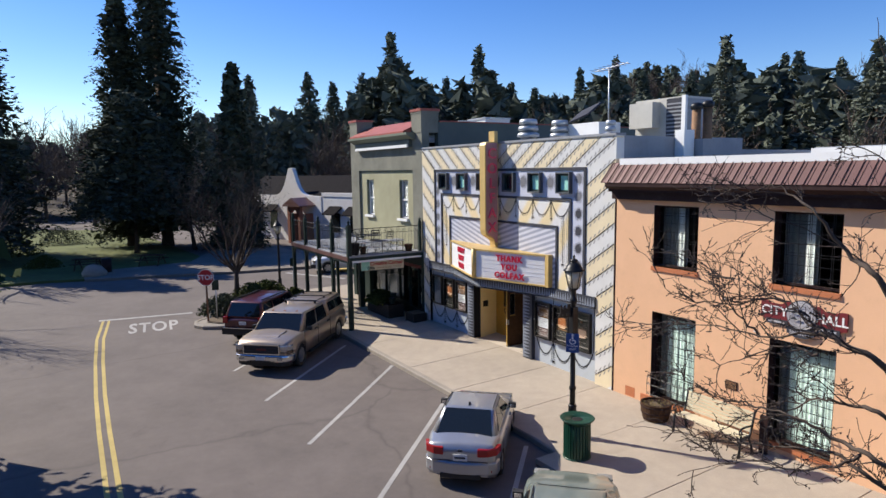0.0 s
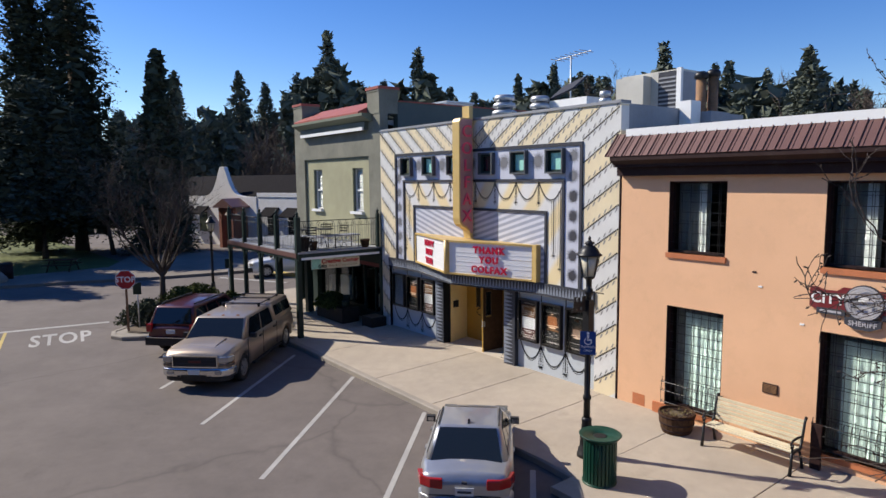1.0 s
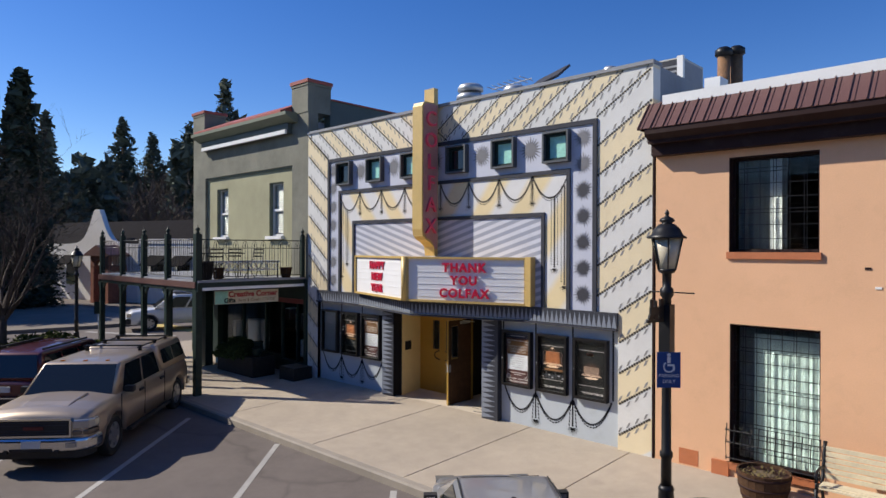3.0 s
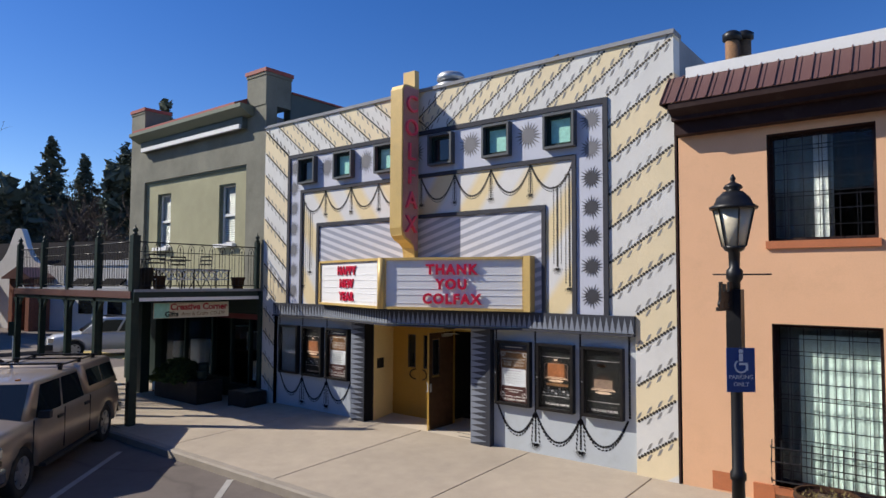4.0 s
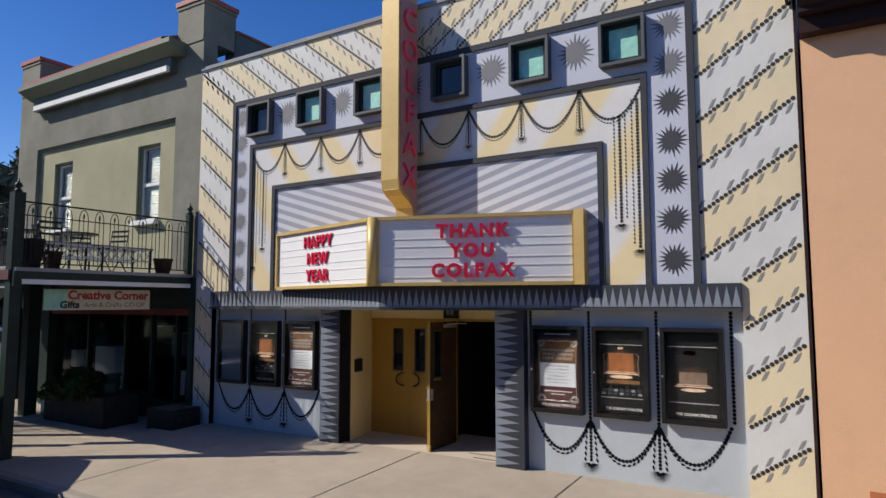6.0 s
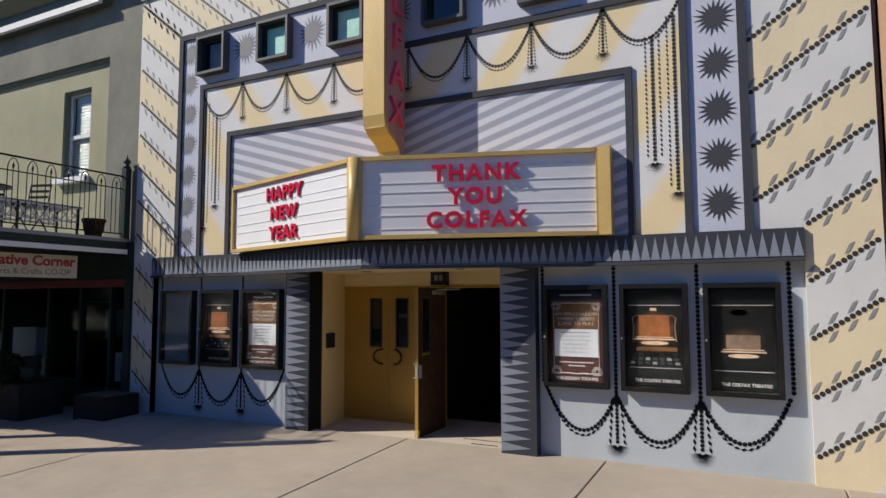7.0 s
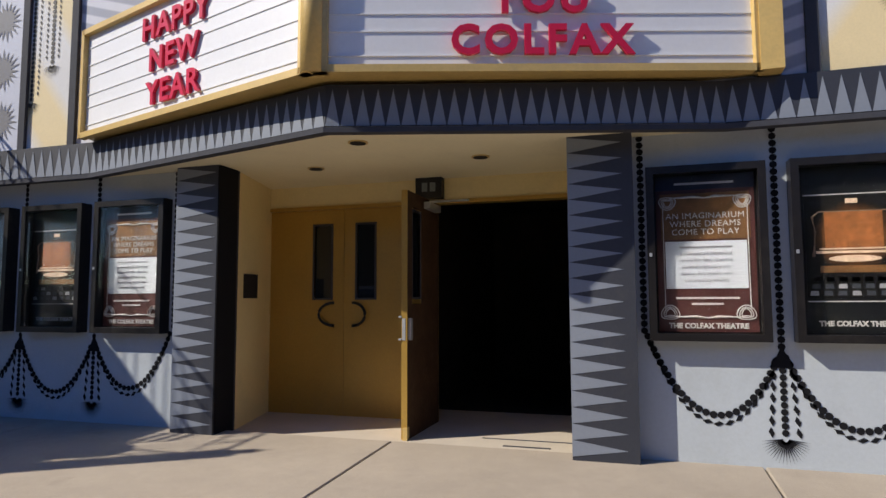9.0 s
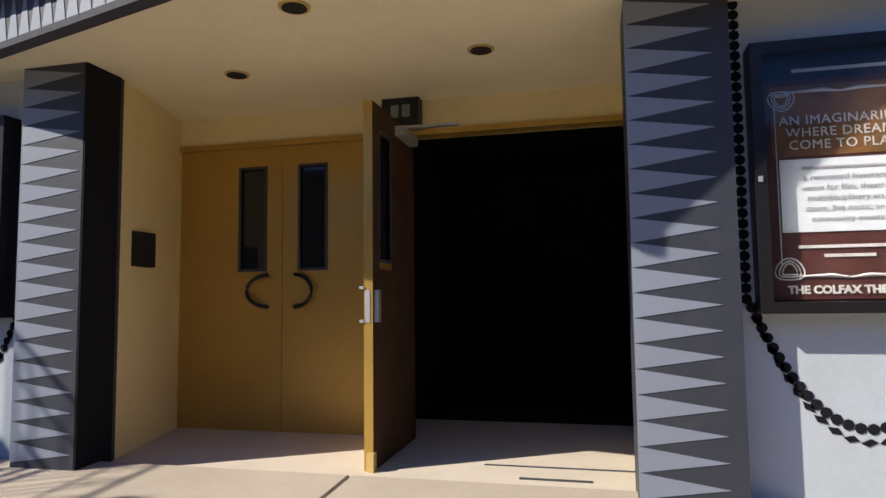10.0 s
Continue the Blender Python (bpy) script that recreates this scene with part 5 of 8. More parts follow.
for a, b, z0, z1 in gh:
    win = part("window", boxes((a, 0.22, z0, a + 0.07, 0.30, z1), (b - 0.07, 0.22, z0, b, 0.30, z1), (a + 0.07, 0.22, z0, b - 0.07, 0.30, z0 + 0.07), (a + 0.07, 0.22, z1 - 0.07, b - 0.07, 0.30, z1), (a + 0.07, 0.21, 5.10, b - 0.07, 0.30, 5.17)), M_WHITE, green)
    part("casing", boxes((a - 0.0, 0.14, z0, a + 0.035, 0.22, z1), (b - 0.035, 0.14, z0, b, 0.22, z1), (a, 0.14, z1 - 0.04, b, 0.22, z1)), M_TRIMGREEN, win)
    part("pane", boxes((a + 0.07, 0.26, z0 + 0.07, b - 0.07, 0.266, 5.10)), M_GLASS, win).visible_shadow = False
    part("pane", boxes((a + 0.07, 0.26, 5.17, b - 0.07, 0.266, z1 - 0.07)), M_GLASS, win).visible_shadow = False
    # black box behind the glass carries the room's shade in its colour
    part("unlit_black_room", boxes((a - 0.1, 0.9, z0 - 0.1, b + 0.1, 0.95, z1 + 0.1), (a - 0.1, 0.35, z0 - 0.1, a - 0.05, 0.95, z1 + 0.1), (b + 0.05, 0.35, z0 - 0.1, b + 0.1, 0.95, z1 + 0.1)), M_DARK, win)
    bm = bmesh.new()
    for k in range(26):
        z = z0 + 0.1 + k * 0.062
        bm_box(bm, a + (0.14 if z > 5.1 else 0.10), 0.275, z, b - 0.08, 0.295, z + 0.050)
    part("blind", bm, M_WHITE, win, "half-drawn white slatted blind")
    part("sill", rounded(boxes((a - 0.06, -0.03, z0 - 0.10, b + 0.06, 0.22, z0)), 0.01, 1), M_WHITE, win)

# balcony
balcony = thing("balcony", "dark green timber balcony with iron railings on posts", "balcony")
BX0, BX1, BY = -8.3, -1.12, -3.32
DZ = 3.05
part("deck", boxes((BX0, BY, DZ - 0.06, BX1, 0.0, DZ)), M_GREYROOF, balcony, "weathered grey deck")
part("front_beam", boxes((BX0, BY - 0.02, DZ - 0.30, BX1, BY + 0.12, DZ - 0.06)), M_DARKGREEN, balcony)
part("end_beam", boxes((BX1 - 0.12, BY + 0.12, DZ - 0.24, BX1, 0.0, DZ - 0.06)), M_DARKGREEN, balcony)
part("end_trim", boxes((BX1, BY + 0.1, DZ - 0.27, BX1 + 0.02, 0.0, DZ - 0.19)), M_WHITE, balcony, "pale trim strip")
part("front_fascia", boxes((BX0, BY - 0.06, DZ - 0.20, BX1 - 0.1, BY - 0.02, DZ - 0.04)), M_BROWNROOF, balcony, "rust-brown timber fascia")
part("ceiling_boards", boxes((BX0, BY + 0.12, DZ - 0.12, BX1 - 0.12, 0.0, DZ - 0.065)), M_DARKGREEN, balcony)
POSTS = [BX1 - 0.16, -3.10, -4.75, -6.45, BX0 + 0.06]


def post(x, y, z0, z1, w, parent, tall=True):
    p = part("post", rounded(boxes((x - w, y - w, z0, x + w, y + w, z1)), 0.012, 1), M_DARKGREEN, parent)
    bm = bmesh.new()
    bm_turn(bm, [(0.03, 0), (0.075, 0.02), (0.045, 0.05), (0.035, 0.07), (0.065, 0.11), (0.05, 0.15), (0.015, 0.18), (0.008, 0.24)], 10, (x, y, z1))
    part("finial", bm, M_DARKGREEN, p)
    return p


for k, x in enumerate(POSTS):
    w = 0.085 if k == 0 else 0.07
    post(x, BY + 0.05, 0.0, 4.28, w, balcony)
    if k:
        bm = bmesh.new()
        bm_prism(bm, [(-0.34, 0), (0.34, 0), (0.12, -0.22), (0.09, -0.32), (-0.09, -0.32), (-0.12, -0.22)], 0.06, Matrix.Translation((x, BY + 0.02, DZ - 0.30)))
        part("bracket", bm, M_DARKGREEN, balcony)
post(BX1 - 0.02, -0.10, DZ, 4.28, 0.055, balcony)
part("rear_post", rounded(boxes((-5.32, -1.18, 0, -5.06, -0.92, DZ - 0.12)), 0.02, 1), M_DARKGREEN, balcony)
part("rear_post", boxes((-6.96, -1.6, 0, -6.84, -1.48, DZ - 0.12)), M_DARKGREEN, balcony)


def railing(a, b, n, ornate):
    """A run of iron railing from a to b (x, y), with arched bars where ornate."""
    a, b = Vector((*a, 0)), Vector((*b, 0))
    d = (b - a)
    L = d.length
    d.normalize()
    zt, zm, zb = DZ + 1.08, DZ + 0.86, DZ + 0.08
    r = part("railing", bmesh.new(), M_BLACK, balcony)
    for z, q in ((zt, 0.016), (zm, 0.010), (zb, 0.012)):
        bm = bmesh.new()
        bm_tube(bm, [a + Vector((0, 0, z)), b + Vector((0, 0, z))], q, 6)
        part("rail", bm, M_BLACK, r)
    step = L / n
    for k in range(n):
        p, q = a + d * (step * (k + 0.22)), a + d * (step * (k + 0.78))
        m = (p + q) / 2
        bm = bmesh.new()
        if ornate:
            pts = [p + Vector((0, 0, zb))] + [p + (q - p) * (0.5 - 0.5 * math.cos(t)) + Vector((0, 0, zt - 0.20 + 0.17 * math.sin(t))) for t in [math.pi * j / 8 for j in range(9)]] + [q + Vector((0, 0, zb))]
            bm_tube(bm, pts, 0.0075, 5)
            bm_tube(bm, [m + Vector((0, 0, zb)), m + Vector((0, 0, zm + 0.08))], 0.007, 5)
            bm_tube(bm, [m + Vector((0, 0, zm + 0.03)), m + Vector((0, 0, zm + 0.08)), m + Vector((0, 0, zm + 0.15))], (0.008, 0.02, 0.002), 6)
        else:
            for s in (p, q):
                bm_tube(bm, [s + Vector((0, 0, zb)), s + Vector((0, 0, zt))], 0.008, 5)
        part("baluster", bm, M_BLACK, r)


railing((BX1 - 0.06, BY + 0.1), (BX1 - 0.03, -0.14), 11, True)
for x0, x1 in zip(POSTS[1:], POSTS):
    railing((x0 + 0.07, BY + 0.05), (x1 - 0.07, BY + 0.05), 7, False)


# balcony furniture
def bistro_table(x, y, z, r, label):
    t = thing("bistro_table", label, "table", at=pose(x, y, z))
    bm = bmesh.new()
    bm_turn(bm, [(r, 0.70), (r + 0.01, 0.712), (r, 0.725)], 24)
    part("tabletop", bm, M_BLACK, t)
    for k in range(3):
        a = 2.1 * k
        bm = bmesh.new()
        bm_tube(bm, [(0.24 * math.cos(a), 0.24 * math.sin(a), 0.0), (0.03 * math.cos(a), 0.03 * math.sin(a), 0.36), (0.2 * math.cos(a), 0.2 * math.sin(a), 0.70)], 0.011, 6)
        part("leg", bm, M_BLACK, t)


def bistro_chair(x, y, z, yaw):
    c = thing("bistro_chair", "black folding metal bistro chair on the balcony", "chair", "balcony chairs", at=pose(x, y, z, 0, 0, yaw))
    part("seat", rounded(boxes((-0.19, -0.19, 0.44, 0.19, 0.19, 0.465)), 0.01, 1), M_BLACK, c)
    for sx in (-0.18, 0.18):
        bm = bmesh.new()
        bm_tube(bm, [(sx, -0.20, 0.0), (sx, 0.14, 0.44), (sx, 0.22, 0.84)], 0.011, 6)
        part("leg", bm, M_BLACK, c)
        bm = bmesh.new()
        bm_tube(bm, [(sx * 0.9, 0.22, 0.0), (sx * 0.9, -0.16, 0.45)], 0.011, 6)
        part("leg", bm, M_BLACK, c)
    for zz in (0.62, 0.72, 0.82):
        part("back_slat", boxes((-0.18, 0.17 + (zz - 0.6) * 0.2, zz - 0.02, 0.18, 0.19 + (zz - 0.6) * 0.2, zz + 0.02)), M_BLACK, c)


bistro_table(-2.0, -1.9, DZ, 0.36, "round black bistro table on the balcony")
bistro_table(-2.3, -2.7, DZ, 0.30, "small round black bistro table by the railing")
for x, y, a in ((-1.75, -1.35, 20), (-2.1, -2.35, 170), (-1.7, -2.6, -100), (-2.6, -1.5, 60)):
    bistro_chair(x, y, DZ, a)
lattice = thing("lattice_table", "long low white wire-lattice table behind the railing", "table")
part("tabletop", rounded(boxes((-2.05, -2.72, DZ + 0.47, -1.45, -0.68, DZ + 0.495)), 0.008, 1), M_GREYROOF, lattice)
for x in (-2.03, -1.47):
    part("edge_rod", boxes((x - 0.012, -2.70, DZ + 0.22, x + 0.012, -0.70, DZ + 0.245)), M_WHITE, lattice)
    part("edge_rod", boxes((x - 0.014, -2.72, DZ + 0.445, x + 0.014, -0.68, DZ + 0.47)), M_WHITE, lattice)
    for k in range(12):
        y = -2.68 + k * 0.165
        for a, b in ((y, y + 0.16), (y + 0.16, y)):
            bm = bmesh.new()
            bm_tube(bm, [(x, a, DZ + 0.235), (x, b, DZ + 0.455)], 0.010, 5)
            part("lattice_rod", bm, M_WHITE, lattice)
    for y in (-2.66, -1.70, -0.74):
        part("leg", boxes((x - 0.015, y - 0.015, DZ, x + 0.015, y + 0.015, DZ + 0.47)), M_BLACK, lattice)


def pot(x, y, z, r, h, material, label):
    p = thing("plant_pot", label, "pot", at=pose(x, y, z))
    bm = bmesh.new()
    bm_turn(bm, [(r * 0.7, 0), (r * 0.98, h * 0.85), (r * 1.05, h * 0.86), (r * 1.05, h), (r * 0.9, h), (r * 0.86, h * 0.9)], 16)
    part("vessel", bm, material, p)
    bm = bmesh.new()
    bm_turn(bm, [(r * 0.88, h * 0.86), (r * 0.5, h * 0.92)], 12)
    part("soil", bm, M_SOIL, p)


pot(-1.32, -0.55, DZ, 0.18, 0.30, M_WOODDARK, "dark brown plant pot on the balcony")
pot(-1.45, -2.95, DZ, 0.20, 0.50, M_DARK, "tall dark plant pot beside the balcony post")
pot(-1.55, -2.55, DZ, 0.16, 0.32, M_WOODDARK, "dark round plant pot on the balcony")

# shopfront under the balcony: deep bay, stall riser, glazing and display
shop = thing("shopfront", "dark green timber shopfront with large display windows", "shopfront")
SY = 0.30
part("pilaster", boxes((GX1 - 0.14, -0.06, 0.02, GX1, 0.35, DZ - 0.06)), M_DARKGREEN, shop)
part("pilaster", boxes((-6.75, -0.04, 0.02, -6.45, 0.35, DZ - 0.06)), M_DARKGREEN, shop)
part("pilaster", boxes((GX0, -0.04, 0.02, -8.1, 0.35, DZ - 0.06)), M_DARKGREEN, shop)
part("fascia", boxes((GX0, 0.05, 2.35, GX1 - 0.14, 0.35, DZ - 0.06)), M_DARKGREEN, shop)
part("red_rail", boxes((-6.45, 0.02, 2.22, GX1 - 0.14, 0.05, 2.36)), M_MAROON, shop, "dark red rail")
part("stall_riser", boxes((-6.45, 0.1, 0.02, -2.6, 0.3, 0.55)), M_DARKGREEN, shop)
part("stall_riser", boxes((-2.6, 0.1, 0.02, GX1 - 0.14, 0.3, 0.42)), M_DARKGREEN, shop)
# solid dark infill added in place of a glazed bay that looks dark
part("side_panel", boxes((-8.1, 0.1, 0.02, -6.75, 0.3, 2.35)), M_DARKGREEN, shop)
for x in (-5.0, -3.55, -2.6, -1.75):
    part("mullion", boxes((x, 0.1, 0.42, x + 0.06, 0.22, 2.36)), M_DARKGREEN, shop)
for a, b in ((-6.45, -5.0), (-4.94, -3.55), (-3.49, -2.6), (-2.54, -1.75), (-1.69, GX1 - 0.14)):
    part("pane", boxes((a, 0.16, 0.45, b, 0.168, 2.35)), M_GLASS, shop).visible_shadow = False
# interior walls coloured near-black to stand in for the unlit shop
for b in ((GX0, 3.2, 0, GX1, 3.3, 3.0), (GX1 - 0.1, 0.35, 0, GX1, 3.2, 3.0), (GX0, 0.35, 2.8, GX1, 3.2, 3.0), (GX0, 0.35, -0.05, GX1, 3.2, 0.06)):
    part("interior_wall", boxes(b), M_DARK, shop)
for x, z, w, h, m in ((-5.30, 0.45, 0.80, 0.98, M_WHITE), (-6.35, 0.45, 0.22, 0.85, M_WHITE), (-2.2, 0.5, 0.28, 0.5, M_WHITE), (-1.9, 0.45, 0.22, 0.3, M_BLUEKERB), (-1.6, 0.45, 0.35, 0.32, M_BEIGE), (-3.0, 1.6, 0.3, 0.35, M_PBROWN), (-2.4, 1.3, 0.25, 0.5, M_GREYROOF), (-1.5, 1.3, 0.3, 0.25, M_PBROWN)):
    o = solid("display_box", rounded(boxes((x, 0.5, z, x + w, 0.85, z + h)), 0.015, 1), m, "boxed craft goods in the shop window", "display item")
    part("lid", boxes((x + 0.01, 0.51, z + h, x + w - 0.01, 0.84, z + h + 0.012)), M_WHITE, o)
part("display_shelf", boxes((-6.4, 0.4, 0.40, -1.2, 1.0, 0.45)), M_WOODDARK, shop)
part("display_shelf", boxes((-3.2, 0.45, 1.25, -1.2, 0.9, 1.28)), M_WOODDARK, shop)

# dark tent table and goods on the pavement before the shop
stall = thing("pavement_display", "dark cloth-covered display table before the shop", "display table")
part("cloth", rounded(boxes((-4.30, -1.15, 0.03, -2.15, -0.40, 0.62)), 0.10, 3), M_DARK, stall, "dark draped cloth")
rnd = random.Random(5)
for x, y, h in ((-4.0, -0.85, 0.22), (-3.55, -0.65, 0.34), (-3.1, -0.8, 0.18), (-2.75, -0.6, 0.40), (-2.4, -0.85, 0.26)):
    bm = bmesh.new()
    bm_turn(bm, [(0.09, 0.0), (0.15, h * 0.45), (0.13, h * 0.8), (0.16, h), (0.10, h * 0.96)], 10, (x, y, 0.62))
    part("goods_vessel", bm, M_DARKGREEN, stall)
crate = thing("pale_crate", "pale mint painted crate with small stand", "crate")
part("box", rounded(boxes((-5.02, -0.85, 0.10, -4.45, -0.40, 0.50)), 0.02, 1), M_MINT, crate)
for x, y in ((-5.0, -0.83), (-4.47, -0.83), (-5.0, -0.42), (-4.47, -0.42)):
    part("leg", boxes((x - 0.02, y - 0.02, 0.02, x + 0.02, y + 0.02, 0.10)), M_WOODDARK, crate)
planter = thing("planter_box", "dark timber planter against the theatre corner", "planter")
part("box", rounded(boxes((-1.35, -0.75, 0.04, -0.60, -0.12, 0.46)), 0.015, 1), M_DARK, planter)
part("soil", boxes((-1.30, -0.70, 0.44, -0.65, -0.17, 0.465)), M_SOIL, planter)

# hanging shop sign along the balcony end
hsign = thing("shop_sign", "cream hanging shop sign with red lettering and green end", "sign", at=Matrix.Translation((-1.62, -2.62, 2.55)) @ pose(0, 0, 0, 0, 0, 84))
bm = bmesh.new()
bm_box(bm, 0, -0.02, -0.20, 1.88, 0.02, 0.17)
part("board", rounded(bm, 0.018, 2), M_BENCH, hsign, "cream sign board")
part("green_end", boxes((0.0, -0.024, -0.19, 0.36, -0.02, 0.16)), M_TEALGLASS, hsign, "mint green end")
text_part("Creative Corner", 0.215, 1.11, 0.06, -0.024, M_STOP, hsign, bold=0.008)
text_part("Gifts", 0.17, 0.42, -0.11, -0.024, M_DARKGREEN, hsign, bold=0.007)
text_part("Arts & Crafts CO-OP", 0.125, 1.22, -0.11, -0.024, M_RUST, hsign)
for x in (0.3, 1.6):
    part("hanger", boxes((x, -0.005, 0.17, x + 0.01, 0.005, 0.27)), M_BLACK, hsign)

# ---- things on the roofs ----
def roof_vent(x, y, z, r, h, label):
    v = thing("roof_vent", label, "vent", "roof vents", at=pose(x, y, z))
    bm = bmesh.new()
    bm_turn(bm, [(r * 1.3, 0), (r * 1.3, 0.25), (r * 0.8, 0.26), (r * 0.8, h * 0.6)], 16)
    part("curb", bm, M_GALV, v)
    for k in range(3):
        bm = bmesh.new()
        bm_turn(bm, [(r * 0.85, h * (0.55 + 0.15 * k)), (r * (1.2 - 0.1 * k), h * (0.57 + 0.15 * k)), (r * (1.15 - 0.1 * k), h * (0.64 + 0.15 * k)), (r * 0.8, h * (0.67 + 0.15 * k))], 18)
        part("cowl", bm, M_GALV, v)


roof_vent(4.0, 1.6, 6.7, 0.34, 1.55, "ribbed galvanised roof vent behind the parapet")
roof_vent(5.0, 2.2, 6.7, 0.30, 1.45, "smaller galvanised roof vent beside another")
roof_vent(8.1, 1.5, 6.7, 0.16, 1.2, "small galvanised roof vent near the corner")
sky_l = thing("roof_hatch", "open roof hatch with dark tilted lid", "hatch")
part("curb", boxes((5.2, 2.4, 6.7, 6.7, 3.4, 7.95)), M_WHITE, sky_l)
part("lid", boxes((0, 0, 0, 1.0, 0.85, 0.06)), M_FRAME, sky_l, "dark tilted lid", pose(5.2, 2.45, 7.97, 32, -14, 0))
antenna = thing("roof_antenna", "thin metal television aerial on a mast", "antenna")
bm = bmesh.new()
bm_tube(bm, [(-4.2, 14.0, 7.8), (-4.2, 14.0, 12.0)], 0.04, 6)
part("mast", bm, M_GALV, antenna)
bm = bmesh.new()
bm_tube(bm, [(-5.3, 14.0, 11.95), (-3.0, 14.2, 12.15)], 0.03, 5)
part("boom", bm, M_GALV, antenna)
for k in range(7):
    bm = bmesh.new()
    bm_tube(bm, [(-5.2 + k * 0.33, 13.5, 11.97 + 0.03 * k), (-5.2 + k * 0.33, 14.6, 11.97 + 0.03 * k)], 0.02, 4)
    part("rod", bm, M_GALV, antenna)
hv = thing("rooftop_unit", "beige rooftop air conditioning unit with side duct", "air conditioner")
part("cabinet", rounded(boxes((6.33, 4.55, 6.95, 8.40, 5.9, 8.72)), 0.03, 1), M_BEIGE, hv)
part("side_box", rounded(boxes((6.40, 4.15, 7.75, 7.40, 4.55, 8.60)), 0.03, 1), M_BEIGE, hv)
part("side_panel", boxes((8.40, 4.65, 7.05, 8.42, 5.8, 8.65)), M_GREYROOF, hv)
part("corner_post", rounded(boxes((8.30, 4.49, 6.95, 8.45, 4.60, 8.74)), 0.01, 1), M_WHITE, hv)
lv = part("louvre_panel", boxes((7.66, 4.535, 7.05, 8.30, 4.55, 8.68)), M_FRAME, hv, "dark louvred panel")
for k in range(12):
    part("louvre", boxes((7.68, 4.52, 7.10 + k * 0.125, 8.28, 4.535, 7.15 + k * 0.125)), M_GREYROOF, lv)
part("stand", boxes((6.45, 4.65, 6.7, 8.3, 5.8, 6.95)), M_GALV, hv)
for x, y, h in ((9.62, 3.12, 0.86), (9.78, 3.42, 0.92)):
    f = thing("flue_pipe", "rusty flue pipe with black cap", "flue", "roof flues", at=pose(x + 0.30, y, 7.22))
    bm = bmesh.new()
    bm_turn(bm, [(0.16, 0.0), (0.13, 0.06), (0.13, h)], 14)
    part("pipe", bm, M_RUST, f)
    bm = bmesh.new()
    bm_turn(bm, [(0.13, h), (0.18, h + 0.03), (0.18, h + 0.14), (0.10, h + 0.2)], 14)
    part("cap", bm, M_BLACK, f)
chim = thing("roof_chimney", "short grey plastered chimney stack", "chimney")
part("shaft", rounded(boxes((9.80, 2.85, 6.4, 10.38, 3.75, 7.22)), 0.03, 1), M_GREYROOF, chim)
part("cap_block", rounded(boxes((9.80, 2.35, 6.4, 10.12, 2.80, 7.48)), 0.04, 2), M_WHITE, chim, "white plastered cap block")
acs = thing("rooftop_condenser", "grey rooftop condenser with frame", "air conditioner")
part("cabinet", rounded(boxes((13.6, 7.0, 6.4, 15.8, 8.4, 7.75)), 0.03, 1), M_GREYROOF, acs)
part("grille_panel", boxes((13.7, 6.97, 6.6, 15.0, 7.0, 7.65)), M_FRAME, acs)
part("pad", boxes((13.4, 6.9, 6.38, 16.0, 8.6, 6.5)), M_GALV, acs)
skl = thing("roof_skylight", "low white skylight on the flat roof", "skylight")
part("frame", boxes((10.9, 7.5, 6.4, 13.5, 9.5, 6.95)), M_WHITE, skl)
part("pane", boxes((11.0, 7.6, 6.95, 13.4, 9.4, 6.98)), M_GALV, skl)
for x in (-3.5, -5.6):
    bx = thing("roof_box", "low white rooftop box", "roof box")
    part("box", boxes((x, 4.0, 7.8, x + 1.4, 5.4, 8.75)), M_WHITE, bx)
    part("lid", boxes((x - 0.05, 3.95, 8.75, x + 1.45, 5.45, 8.82)), M_GALV, bx)


# ---- vehicles ----
def car_paint(name, rgb, metal=0.5, rough=0.35, coat=0.8):
    m, nt, b = nodes_of(name, rough, metal, 0.5)
    b.inputs["Coat Weight"].default_value, b.inputs["Coat Roughness"].default_value = coat, 0.06
    worn(nt, b, rgb, 0.06, 2.0, 300.0, (0.3, 0.27, 0.22), 0.15, 0.0)
    return m


M_CARSILVER = car_paint("silver_car_paint", (0.40, 0.405, 0.42), 0.6)
M_CARBEIGE = car_paint("champagne_car_paint", (0.44, 0.355, 0.275), 0.65, 0.40, 0.35)
M_CARRED = car_paint("maroon_car_paint", (0.085, 0.010, 0.014), 0.3)
M_CARGREEN = car_paint("grey_green_car_paint", (0.24, 0.28, 0.24), 0.4)
M_CARWHITE = car_paint("white_car_paint", (0.70, 0.70, 0.70), 0.0)
M_TYRE = paint("tyre_rubber", (0.018, 0.018, 0.018), 0.85, var=0.2, dirt_amount=0.3)
M_RIM = paint("alloy_rim", (0.45, 0.45, 0.46), 0.3, 0.8, var=0.15)
M_CHROME = paint("chrome_trim", (0.62, 0.62, 0.62), 0.15, 0.95, var=0.1, bump=0)
M_PLASTIC = paint("black_plastic", (0.02, 0.02, 0.021), 0.55, var=0.15)
M_CARGLASS = dark_glass("tinted_car_glass", (0.012, 0.016, 0.018), 0.03)
M_TAIL = paint("red_tail_lens", (0.32, 0.012, 0.015), 0.12, var=0.1, bump=0)
M_HEAD = paint("clear_lamp_lens", (0.40, 0.40, 0.39), 0.08, 0.6, var=0.2, bump=0)
M_AMBER = paint("amber_lens", (0.55, 0.20, 0.03), 0.15, var=0.1, bump=0)
M_BADGE = paint("dull_red_badge", (0.12, 0.02, 0.02), 0.35, var=0.1, bump=0)
M_LENS = paint("smoked_lens", (0.16, 0.13, 0.10), 0.10, 0.4, var=0.2, bump=0)
